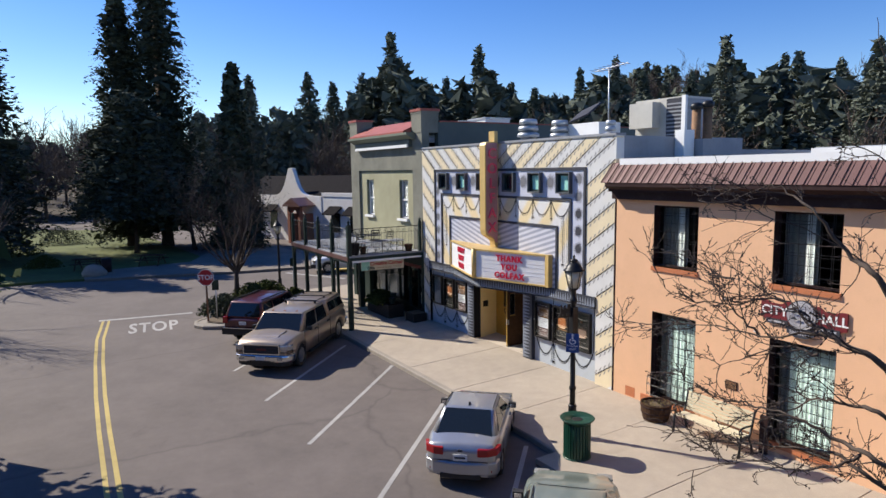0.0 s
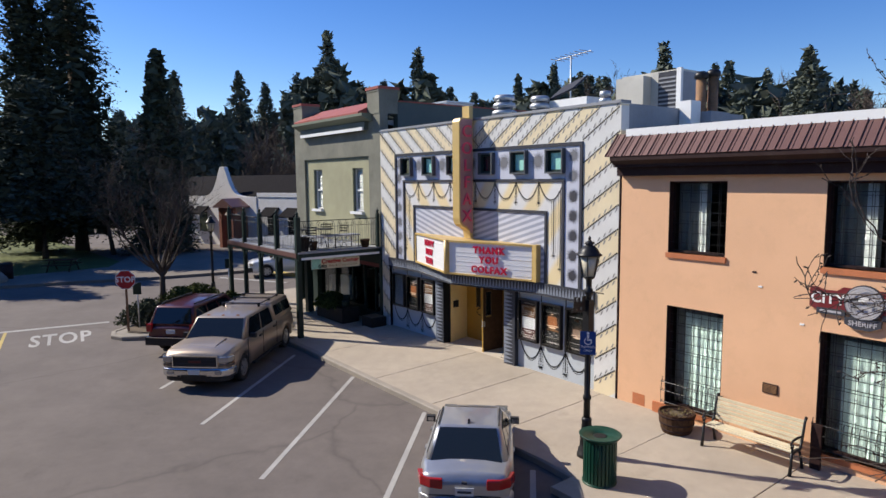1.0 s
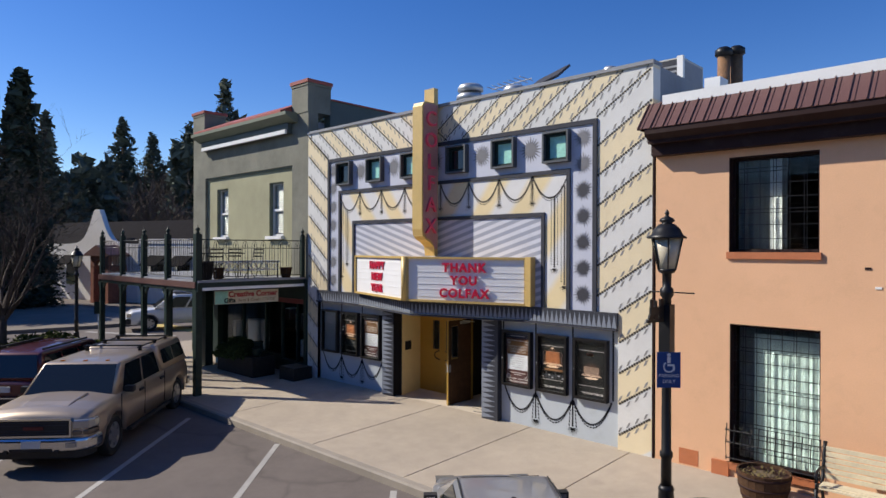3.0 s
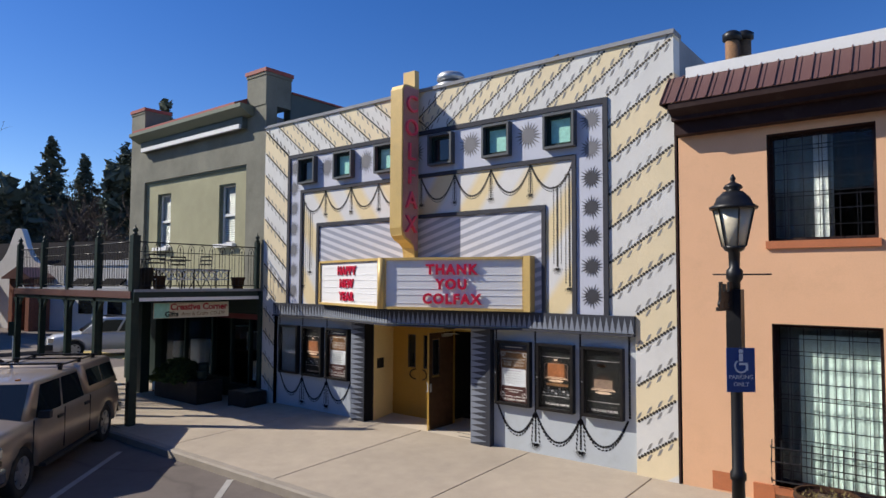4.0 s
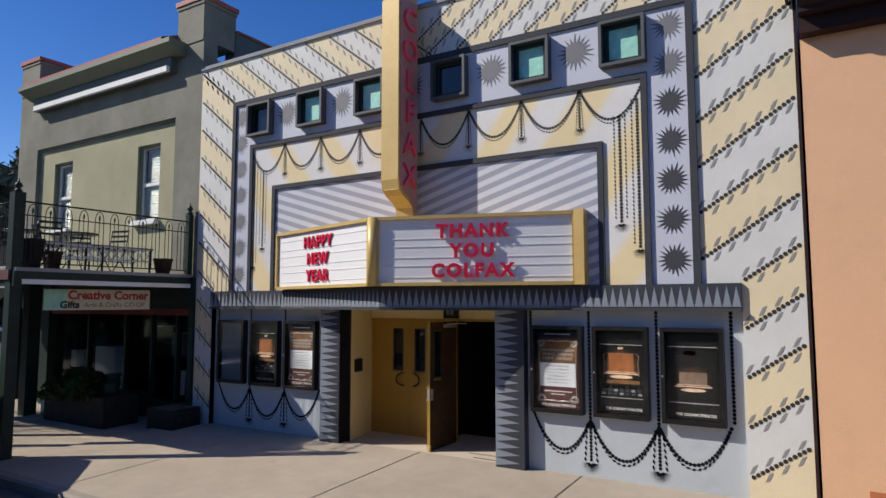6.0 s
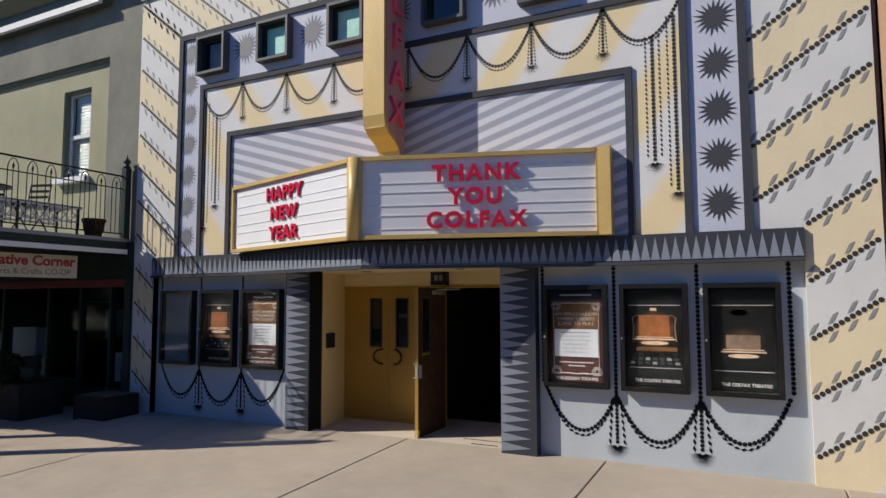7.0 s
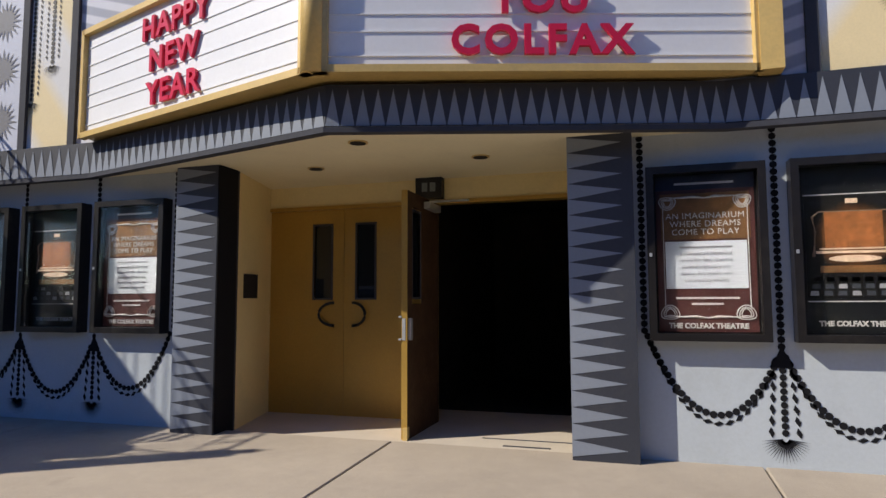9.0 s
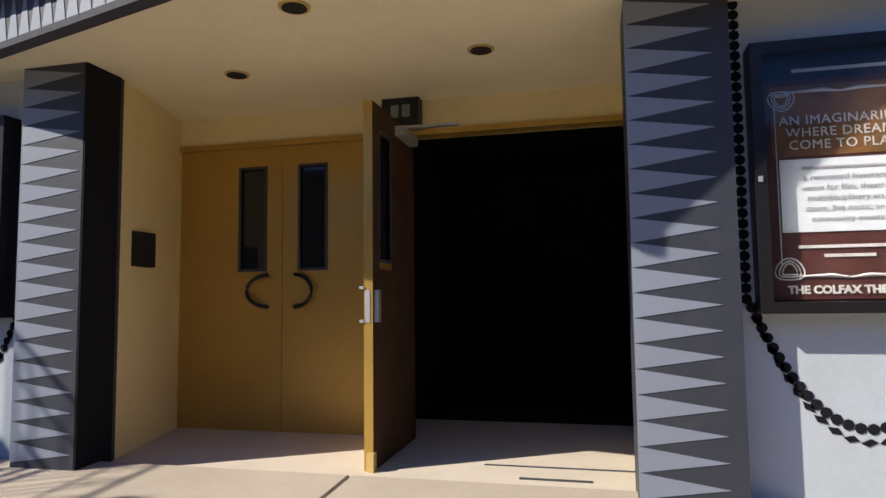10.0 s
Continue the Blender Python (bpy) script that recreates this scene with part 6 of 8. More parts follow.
M_PLATE = paint("number_plate", (0.62, 0.62, 0.60), 0.4, var=0.1, bump=0)


def blend(table, x):
    """Smooth reading of a table of (x, value)."""
    if x <= table[0][0]:
        return table[0][1]
    for (a, va), (b, vb) in zip(table, table[1:]):
        if x <= b:
            f = (x - a) / (b - a)
            f = f * f * (3 - 2 * f)
            return va + (vb - va) * f
    return table[-1][1]


def hull_quad(corners, u0, u1, v0, v1, off=0.010, thick=0.02):
    """A thin panel on a four-cornered face: corners low-start, low-end, high-end, high-start."""
    a, b, c, d = [Vector(p) for p in corners]

    def at(u, v):
        return a.lerp(b, u).lerp(d.lerp(c, u), v)

    n = (b - a).cross(d - a).normalized()
    pts = [at(u0, v0), at(u1, v0), at(u1, v1), at(u0, v1)]
    bm = bmesh.new()
    lo = [bm.verts.new(p - n * thick) for p in pts]
    hi = [bm.verts.new(p + n * off) for p in pts]
    bm.faces.new(hi)
    bm.faces.new(lo[::-1])
    for i in range(4):
        j = (i + 1) % 4
        bm.faces.new((lo[i], lo[j], hi[j], hi[i]))
    bmesh.ops.recalc_face_normals(bm, faces=bm.faces[:])
    return bm


def hull(base, top, r=0.07):
    """A cabin between a base rectangle and a smaller top one, each (x0, x1, half width, z)."""
    bm = bmesh.new()
    q = []
    for x0, x1, w, z in (base, top):
        q.append([bm.verts.new(p) for p in ((x0, -w, z), (x1, -w, z), (x1, w, z), (x0, w, z))])
    bm.faces.new(q[0][::-1])
    bm.faces.new(q[1])
    for i in range(4):
        j = (i + 1) % 4
        bm.faces.new((q[0][i], q[0][j], q[1][j], q[1][i]))
    edges = [e for e in bm.edges if max(v.co.z for v in e.verts) > base[3] + 0.01]
    bmesh.ops.bevel(bm, geom=edges, offset=r, segments=3, affect="EDGES", profile=0.5)
    for f in bm.faces:
        f.smooth = True
    return bm


def hull_sides(base, top):
    """The four faces of a cabin as corner lists: right side, front, left side, rear."""
    (a0, a1, aw, az), (b0, b1, bw, bz) = base, top
    return {
        "right": [(a0, -aw, az), (a1, -aw, az), (b1, -bw, bz), (b0, -bw, bz)],
        "front": [(a1, -aw, az), (a1, aw, az), (b1, bw, bz), (b1, -bw, bz)],
        "left": [(a1, aw, az), (a0, aw, az), (b0, bw, bz), (b1, bw, bz)],
        "rear": [(a0, aw, az), (a0, -aw, az), (b0, -bw, bz), (b0, bw, bz)],
    }


def car_body(L, deck, width, wheels, wr, sill, crown=0.03):
    """The lower body: lofted stations with real wheel arches."""
    bm = bmesh.new()
    n = 72
    rings = []
    ra = wr + 0.06
    for i in range(n + 1):
        s = -L / 2 + L * i / n
        w, zt = blend(width, s), blend(deck, s)
        zb = sill + 0.10 * max(0.0, (abs(s) / (L / 2) - 0.86) / 0.14)
        arch = zb
        for wx in wheels:
            if abs(s - wx) < ra:
                arch = max(arch, wr + math.sqrt(ra * ra - (s - wx) ** 2))
        arch = min(arch, zt - 0.15)
        mid = max(arch + 0.03, zb + 0.45 * (zt - zb))
        half = [(0.0, zb), (0.72 * w, zb), (0.72 * w, arch), (0.965 * w, arch), (w, mid), (0.985 * w, max(mid + 0.02, zt - 0.14)), (0.94 * w, zt - 0.03), (0.84 * w, zt), (0.4 * w, zt + crown * 0.8), (0.0, zt + crown)]
        ring = [(s, y, z) for y, z in half] + [(s, -y, z) for y, z in half[-2:0:-1]]
        rings.append([bm.verts.new(p) for p in ring])
    m = len(rings[0])
    for a, b in zip(rings, rings[1:]):
        for k in range(m):
            f = bm.faces.new((a[k], a[(k + 1) % m], b[(k + 1) % m], b[k]))
            f.smooth = True
    bm.faces.new(rings[0][::-1])
    bm.faces.new(rings[-1])
    bmesh.ops.recalc_face_normals(bm, faces=bm.faces[:])
    return bm


def wheel(parent, x, y, r, side):
    at = pose(x, y, r, 90 if side < 0 else -90, 0, 0)
    bm = bmesh.new()
    bm_turn(bm, [(r * 0.18, 0.085), (r * 0.16, 0.10)], 10)
    hub = part("wheel", bm, M_RIM, parent, "", at)
    bm = bmesh.new()
    bm_turn(bm, [(r * 0.64, -0.10), (r * 0.93, -0.105), (r, -0.08), (r, 0.08), (r * 0.93, 0.105), (r * 0.64, 0.095), (r * 0.62, 0.06)], 28)
    part("tyre", bm, M_TYRE, hub)
    bm = bmesh.new()
    bm_turn(bm, [(r * 0.64, -0.09), (r * 0.65, 0.09), (r * 0.60, 0.092), (r * 0.56, 0.05), (r * 0.15, 0.04)], 24)
    for k in range(6):
        bm_box(bm, 0.10 * r, -0.045 * (r / 0.3), 0.045, 0.60 * r, 0.045 * (r / 0.3), 0.088, pose(0, 0, 0, 0, 0, 60 * k))
    part("rim", bm, M_RIM, hub)
    return hub


def mirrors(c, x, w, z, material):
    for s in (-1, 1):
        p = part("mirror", rounded(boxes((x - 0.06, s * w - 0.0 if s > 0 else s * w - 0.18, z, x + 0.06, s * w + 0.18 if s > 0 else s * w + 0.0, z + 0.12)), 0.035, 3), material, c)
        part("mirror_glass", boxes((x - 0.066, s * w + 0.03 if s > 0 else s * w - 0.15, z + 0.02, x - 0.058, s * w + 0.15 if s > 0 else s * w - 0.03, z + 0.10)), M_CHROME, p)


def sedan(at, material, label):
    c = thing("car", label, "car", at=at)
    L, W = 4.40, 0.86
    wheels, wr = (-1.33, 1.16), 0.31
    part("body", car_body(L, [(-2.2, 0.80), (-2.12, 0.98), (-1.6, 1.02), (-1.2, 0.98), (0.6, 0.93), (1.1, 0.90), (1.9, 0.74), (2.2, 0.55)], [(-2.2, 0.62), (-2.05, 0.78), (-1.4, W), (1.2, W), (1.95, 0.76), (2.2, 0.55)], wheels, wr, 0.20), material, c)
    base, top = (-1.80, 1.02, 0.77, 0.94), (-1.02, 0.02, 0.61, 1.42)
    part("cabin", hull(base, top, 0.095), material, c)
    s = hull_sides(base, top)
    part("windscreen", hull_quad(s["front"], 0.10, 0.90, 0.10, 0.90), M_CARGLASS, c)
    part("rear_window", hull_quad(s["rear"], 0.07, 0.93, 0.08, 0.95), M_CARGLASS, c)
    for y in (-0.575, 0.575):
        bm = bmesh.new()
        bm_tube(bm, [(-0.98, y, 1.424), (-0.5, y, 1.432), (-0.04, y, 1.424)], 0.012, 5)
        part("roof_trim", bm, M_PLASTIC, c)
    for side, flip in (("right", False), ("left", True)):
        for u0, u1 in ((0.16, 0.46), (0.49, 0.84)):
            a, b = (1 - u1, 1 - u0) if flip else (u0, u1)
            part("side_window", hull_quad(s[side], a, b, 0.10, 0.86), M_CARGLASS, c)
    for y in (-0.855, 0.855):
        for x in (-0.62, 0.30):
            part("door_handle", rounded(boxes((x - 0.09, y - 0.02, 0.80, x + 0.09, y + 0.02, 0.83)), 0.008, 1), material, c)
    for k in (-1, 1):
        bm = bmesh.new()
        bm_plan(bm, [(-2.225, k * 0.38), (-2.20, k * 0.60), (-2.07, k * 0.79), (-1.80, k * 0.868), (-1.80, k * 0.78), (-2.02, k * 0.55), (-2.1, k * 0.38)], 0.75, 0.93)
        part("tail_lamp", rounded(bm, 0.02, 2), M_TAIL, c, "red tail lamp")
        part("headlamp", rounded(boxes((1.85, min(k * 0.45, k * 0.74), 0.60, 2.05, max(k * 0.45, k * 0.74), 0.72)), 0.03, 2), M_HEAD, c)
        part("fog_reflector", boxes((-2.16, min(k * 0.55, k * 0.70), 0.40, -2.12, max(k * 0.55, k * 0.70), 0.44)), M_TAIL, c)
    bm = bmesh.new()
    bm_plan(bm, [(-1.85, -0.86), (-2.08, -0.80), (-2.20, -0.62), (-2.255, -0.3), (-2.265, 0.0), (-2.255, 0.3), (-2.20, 0.62), (-2.08, 0.80), (-1.85, 0.86)], 0.32, 0.62)
    part("rear_bumper", rounded(bm, 0.05, 3), material, c)
    part("bumper_insert", rounded(boxes((-2.26, -0.45, 0.25, -2.1, 0.45, 0.35)), 0.03, 1), M_PLASTIC, c)
    part("number_plate", boxes((-2.235, -0.16, 0.65, -2.205, 0.16, 0.79)), M_PLATE, c, "pale number plate")
    part("plate_bar", boxes((-2.241, -0.12, 0.70, -2.234, 0.12, 0.74)), M_FRAME, c)
    part("badge", rounded(boxes((-2.235, -0.05, 0.86, -2.20, 0.05, 0.90)), 0.015, 1), M_FRAME, c)
    bm = bmesh.new()
    bm_prism(bm, [(-0.92, 1.42), (-0.77, 1.42), (-0.81, 1.48), (-0.87, 1.49)], 0.04, Matrix.Translation((0, -0.02, 0)))
    part("aerial_fin", bm, M_PLASTIC, c)
    part("boot_seam", boxes((-2.218, -0.62, 0.635, -2.205, 0.62, 0.645)), M_PLASTIC, c)
    mirrors(c, 0.50, 0.80, 0.91, M_PLASTIC)
    for x in wheels:
        for k in (-1, 1):
            wheel(c, x, k * 0.74, wr, k)
    return c


def pickup(at):
    c = thing("pickup_truck", "champagne pickup truck with camper shell and roof rack", "pickup truck", at=at)
    L, W = 5.56, 0.99
    wheels, wr = (-1.92, 1.72), 0.39
    part("body", car_body(L, [(-2.78, 1.05), (-2.5, 1.18), (0.9, 1.18), (1.3, 1.16), (2.1, 1.13), (2.5, 1.09), (2.70, 1.03), (2.78, 0.92)], [(-2.78, 0.93), (-2.5, W), (2.0, W), (2.5, 0.96), (2.70, 0.90), (2.78, 0.84)], wheels, wr, 0.36, 0.06), M_CARBEIGE, c)
    base, top = (-0.95, 1.62, 0.91, 1.10), (-0.82, 1.02, 0.76, 1.70)
    part("cab", hull(base, top, 0.08), M_CARBEIGE, c)
    s = hull_sides(base, top)
    part("windscreen", hull_quad(s["front"], 0.045, 0.955, 0.05, 0.93), M_CARGLASS, c)
    for side, flip in (("right", False), ("left", True)):
        for u0, u1, v0 in ((0.06, 0.44, 0.08), (0.48, 0.87, 0.05)):
            a, b = (1 - u1, 1 - u0) if flip else (u0, u1)
            part("side_window", hull_quad(s[side], a, b, v0, 0.88), M_CARGLASS, c)
    base2, top2 = (-2.72, -0.90, 0.93, 1.16), (-2.55, -0.94, 0.78, 1.74)
    part("camper_shell", hull(base2, top2, 0.08), M_CARBEIGE, c)
    s2 = hull_sides(base2, top2)
    for side, flip in (("right", False), ("left", True)):
        for u0, u1 in ((0.08, 0.48), (0.52, 0.92)):
            a, b = (1 - u1, 1 - u0) if flip else (u0, u1)
            part("shell_window", hull_quad(s2[side], a, b, 0.22, 0.78), M_CARGLASS, c)
    part("rear_window", hull_quad(s2["rear"], 0.10, 0.90, 0.15, 0.80), M_CARGLASS, c)
    rack = part("roof_rack", boxes((-2.25, -0.60, 1.775, -0.35, -0.565, 1.80)), M_BLACK, c, "black roof rack")
    part("side_bar", boxes((-2.25, 0.565, 1.775, -0.35, 0.60, 1.80)), M_BLACK, rack)
    for x in (-2.15, -1.40, -0.5):
        part("cross_bar", rounded(boxes((x, -0.63, 1.80, x + 0.07, 0.63, 1.83)), 0.01, 1), M_BLACK, rack)
        for y in (-0.58, 0.58):
            part("foot", boxes((x, y - 0.03, 1.68, x + 0.06, y + 0.03, 1.80)), M_BLACK, rack)
    for y in (-0.45, 0.0, 0.45):
        part("cab_light", rounded(boxes((0.84, y - 0.03, 1.685, 0.92, y + 0.03, 1.72)), 0.01, 1), M_AMBER, c)
    # nose
    g = part("grille", rounded(boxes((2.68, -0.60, 0.68, 2.80, 0.60, 0.97)), 0.03, 2), M_PLASTIC, c, "dark grille")
    for z in (0.73, 0.78, 0.88, 0.93):
        part("grille_bar", boxes((2.795, -0.56, z - 0.006, 2.807, 0.56, z + 0.006)), M_FRAME, g)
    for z in (0.665, 0.965):
        part("grille_surround", rounded(boxes((2.72, -0.64, z, 2.815, 0.64, z + 0.035)), 0.012, 2), M_CHROME, g, "chrome surround")
    for y in (-0.64, 0.61):
        part("grille_surround", rounded(boxes((2.72, y, 0.70, 2.81, y + 0.03, 0.965)), 0.010, 2), M_CHROME, g, "chrome surround")
    part("badge", rounded(boxes((2.80, -0.17, 0.80, 2.82, 0.17, 0.86)), 0.008, 1), M_BADGE, g, "dull red badge")
    for k in (-1, 1):
        for nm, z0, z1, m in (("headlamp", 0.80, 0.965, M_HEAD), ("indicator", 0.69, 0.785, M_LENS)):
            bm = bmesh.new()
            out = [(2.48, k * 1.0), (2.64, k * 0.985), (2.76, k * 0.92), (2.815, k * 0.66), (2.66, k * 0.66), (2.46, k * 0.86)]
            bm_plan(bm, out, z0, z1)
            part(nm, rounded(bm, 0.025, 2), m, c)
        part("lamp_bezel", boxes((2.50, min(k * 0.66, k * 0.95), 0.785, 2.70, max(k * 0.66, k * 0.95), 0.80)), M_PLASTIC, c)
        part("fog_lamp", rounded(boxes((2.80, min(k * 0.58, k * 0.76), 0.50, 2.885, max(k * 0.58, k * 0.76), 0.58)), 0.03, 2), M_HEAD, c)
        part("tow_hook", rounded(boxes((2.80, min(k * 0.40, k * 0.47), 0.40, 2.90, max(k * 0.40, k * 0.47), 0.46)), 0.02, 2), M_PLASTIC, c)
    bm = bmesh.new()
    bm_plan(bm, [(2.35, -1.01), (2.60, -1.0), (2.76, -0.93), (2.85, -0.74), (2.89, -0.40), (2.895, 0.40), (2.85, 0.74), (2.76, 0.93), (2.60, 1.0), (2.35, 1.01)], 0.42, 0.655)
    part("front_bumper", rounded(bm, 0.055, 3), M_CHROME, c, "chrome front bumper")
    part("bumper_intake", rounded(boxes((2.80, -0.36, 0.44, 2.902, 0.36, 0.49)), 0.012, 1), M_PLASTIC, c)
    bm = bmesh.new()
    bm_plan(bm, [(2.40, -0.93), (2.66, -0.90), (2.78, -0.72), (2.80, 0.72), (2.66, 0.90), (2.40, 0.93)], 0.27, 0.44)
    part("air_dam", rounded(bm, 0.04, 2), M_PLASTIC, c)
    part("number_plate", boxes((2.89, -0.16, 0.50, 2.908, 0.16, 0.63)), M_PLATE, c)
    bm = bmesh.new()
    bm_prism(bm, [(1.60, 1.14), (1.70, 1.225), (2.25, 1.185), (2.62, 1.10), (2.66, 1.05)], 0.86, Matrix.Translation((0, -0.43, 0)))
    part("bonnet_bulge", rounded(bm, 0.03, 2), M_CARBEIGE, c)
    part("rear_bumper", rounded(boxes((-2.90, -0.95, 0.46, -2.72, 0.95, 0.64)), 0.03, 1), M_CHROME, c)
    for k in (-1, 1):
        part("running_board", rounded(boxes((-1.1, min(k * 0.90, k * 1.06), 0.34, 1.2, max(k * 0.90, k * 1.06), 0.39)), 0.015, 1), M_PLASTIC, c)
        for x in (-0.72, 0.50):
            part("door_handle", rounded(boxes((x - 0.10, k * 0.985 - 0.02, 1.00, x + 0.10, k * 0.985 + 0.02, 1.05)), 0.01, 1), M_PLASTIC, c)
        for x in (-0.90, 0.30, 1.50):
            part("door_seam", boxes((x - 0.006, k * 0.985 - 0.008, 0.45, x + 0.006, k * 0.985 + 0.008, 1.15)), M_PLASTIC, c)
    mirrors(c, 1.16, 0.92, 1.12, M_PLASTIC)
    for x in wheels:
        for k in (-1, 1):
            wheel(c, x, k * 0.84, wr, k)
    return c


def suv(at, material, label, name="sport_utility_car"):
    c = thing(name, label, "car", at=at)
    L = 4.85
    wheels, wr = (-1.45, 1.40), 0.37
    part("body", car_body(L, [(-2.42, 0.95), (-2.3, 1.08), (0.8, 1.08), (1.2, 1.06), (2.1, 0.98), (2.42, 0.80)], [(-2.42, 0.84), (-2.2, 0.93), (1.9, 0.93), (2.3, 0.84), (2.42, 0.74)], wheels, wr, 0.32), material, c)
    base, top = (-2.36, 1.20, 0.88, 1.06), (-2.12, 0.42, 0.70, 1.72)
    part("cabin", hull(base, top, 0.08), material, c)
    s = hull_sides(base, top)
    part("windscreen", hull_quad(s["front"], 0.08, 0.92, 0.08, 0.90), M_CARGLASS, c)
    part("rear_window", hull_quad(s["rear"], 0.07, 0.93, 0.10, 0.90), M_CARGLASS, c)
    for side, flip in (("right", False), ("left", True)):
        for u0, u1 in ((0.05, 0.30), (0.33, 0.58), (0.61, 0.88)):
            a, b = (1 - u1, 1 - u0) if flip else (u0, u1)
            part("side_window", hull_quad(s[side], a, b, 0.08, 0.84), M_CARGLASS, c)
    for y in (-0.62, 0.62):
        part("roof_rail", rounded(boxes((-1.9, y - 0.02, 1.74, 0.2, y + 0.02, 1.79)), 0.01, 1), M_PLASTIC, c)
    for k in (-1, 1):
        y0, y1 = sorted((k * 0.70, k * 0.90))
        part("tail_lamp", rounded(boxes((-2.46, y0, 0.86, -2.30, y1, 1.12)), 0.02, 1), M_TAIL, c)
        part("headlamp", rounded(boxes((2.2, y0, 0.72, 2.40, y1, 0.88)), 0.03, 1), M_HEAD, c)
    part("rear_bumper", rounded(boxes((-2.55, -0.90, 0.40, -2.25, 0.90, 0.68)), 0.05, 2), M_PLASTIC, c, "dark rear bumper")
    part("bumper_strip", boxes((-2.558, -0.86, 0.66, -2.35, 0.86, 0.69)), M_CHROME, c)
    part("number_plate", boxes((-2.47, -0.16, 0.80, -2.445, 0.16, 0.94)), M_PLATE, c)
    part("front_bumper", rounded(boxes((2.2, -0.85, 0.38, 2.50, 0.85, 0.62)), 0.05, 2), M_PLASTIC, c)
    mirrors(c, 0.82, 0.88, 1.06, material)
    for x in wheels:
        for k in (-1, 1):
            wheel(c, x, k * 0.80, wr, k)
    return c


def parked(x, y, hx, hy):
    """A pose at (x, y) on the street, nose towards (hx, hy)."""
    return pose(x, y, STREET, 0, 0, math.degrees(math.atan2(hy, hx)))


sedan(parked(10.25, -5.02, -0.73, 0.68) @ Matrix.Scale(0.94, 4), M_CARSILVER, "silver four-door car parked nose to the kerb")
sedan(parked(15.0, -6.40, -0.71, 0.70), M_CARGREEN, "grey-green four-door car parked nose to the kerb")
pickup(parked(-0.20, -5.92, 0.742, -0.67))
suv(parked(-3.9, -5.75, -0.71, 0.70) @ Matrix.Scale(0.94, 4), M_CARRED, "maroon sport utility car parked nose to the kerb")
suv(pose(-17.1, 3.3, STREET, 0, 0, 252), M_CARWHITE, "white sport utility car standing in the side street")


# ---- street furniture ----
def street_lamp(x, y, z, height, extras):
    lamp = thing("street_lamp", "black cast-iron street lamp with tapered lantern", "street lamp", "street lamps", at=pose(x, y, z))
    h = height
    bm = bmesh.new()
    bm_turn(bm, [(0.19, 0.0), (0.19, 0.06), (0.165, 0.08), (0.165, 0.16), (0.135, 0.19), (0.13, 0.42), (0.145, 0.46), (0.11, 0.50), (0.095, 0.72), (0.105, 0.75), (0.08, 0.80)], 12)
    part("base", bm, M_BLACK, lamp)
    bm = bmesh.new()
    bm_turn(bm, [(0.068, 0.78), (0.066, 1.15), (0.082, 1.17), (0.082, 1.23), (0.062, 1.26), (0.058, h - 1.12), (0.085, h - 1.08), (0.085, h - 1.0), (0.055, h - 0.97), (0.06, h - 0.80), (0.10, h - 0.78), (0.12, h - 0.74)], 14)
    part("post", bm, M_BLACK, lamp)
    lan = part("lantern", bmesh.new(), M_BLACK, lamp)
    zb, zt = h - 0.74, h - 0.34
    bm = bmesh.new()
    bm_turn(bm, [(0.115, zb), (0.20, zt)], 6)
    part("glass", bm, M_LAMPGLASS, lan, "frosted lantern glass")
    for k in range(6):
        a = 2 * math.pi * k / 6
        bm = bmesh.new()
        bm_tube(bm, [(0.12 * math.cos(a), 0.12 * math.sin(a), zb), (0.207 * math.cos(a), 0.207 * math.sin(a), zt)], 0.010, 4)
        part("rib", bm, M_BLACK, lan)
    bm = bmesh.new()
    bm_turn(bm, [(0.245, zt), (0.25, zt + 0.02), (0.20, zt + 0.05), (0.17, zt + 0.12), (0.10, zt + 0.19), (0.06, zt + 0.20), (0.10, zt + 0.23), (0.085, zt + 0.26), (0.03, zt + 0.29), (0.022, zt + 0.31), (0.032, zt + 0.33), (0.008, zt + 0.38)], 12)
    part("hood", bm, M_BLACK, lan)
    if extras:
        bm = bmesh.new()
        bm_tube(bm, [(-0.22, 0, h - 1.04), (0.36, 0, h - 1.04)], 0.010, 6)
        part("cross_arm", bm, M_BLACK, lamp)
        # little cut-out engine ornament
        orn = part("ornament", boxes((-0.42, -0.012, h - 1.42, -0.07, 0.012, h - 1.38)), M_BLACK, lamp, "black cut-out engine ornament", pose(0, 0, 0, 0, 0, 80))
        for b in ((-0.36, h - 1.33, -0.14, h - 1.22), (-0.16, h - 1.33, -0.08, h - 1.12), (-0.35, h - 1.22, -0.31, h - 1.12), (-0.26, h - 1.22, -0.22, h - 1.14)):
            part("plate", boxes((b[0], -0.012, b[1], b[2], 0.012, b[3])), M_BLACK, orn)
        for xx in (-0.34, -0.24, -0.13):
            bm = bmesh.new()
            bm_prism(bm, [(xx + 0.045 * math.cos(t), h - 1.35 + 0.045 * math.sin(t)) for t in [2 * math.pi * k / 12 for k in range(12)]], 0.026, Matrix.Translation((0, -0.013, 0)))
            part("plate", bm, M_BLACK, orn)
        part("clamp", rounded(boxes((-0.075, -0.075, h - 1.9, 0.075, 0.075, h - 1.2)), 0.02, 1), M_BLACK, lamp)
    return lamp


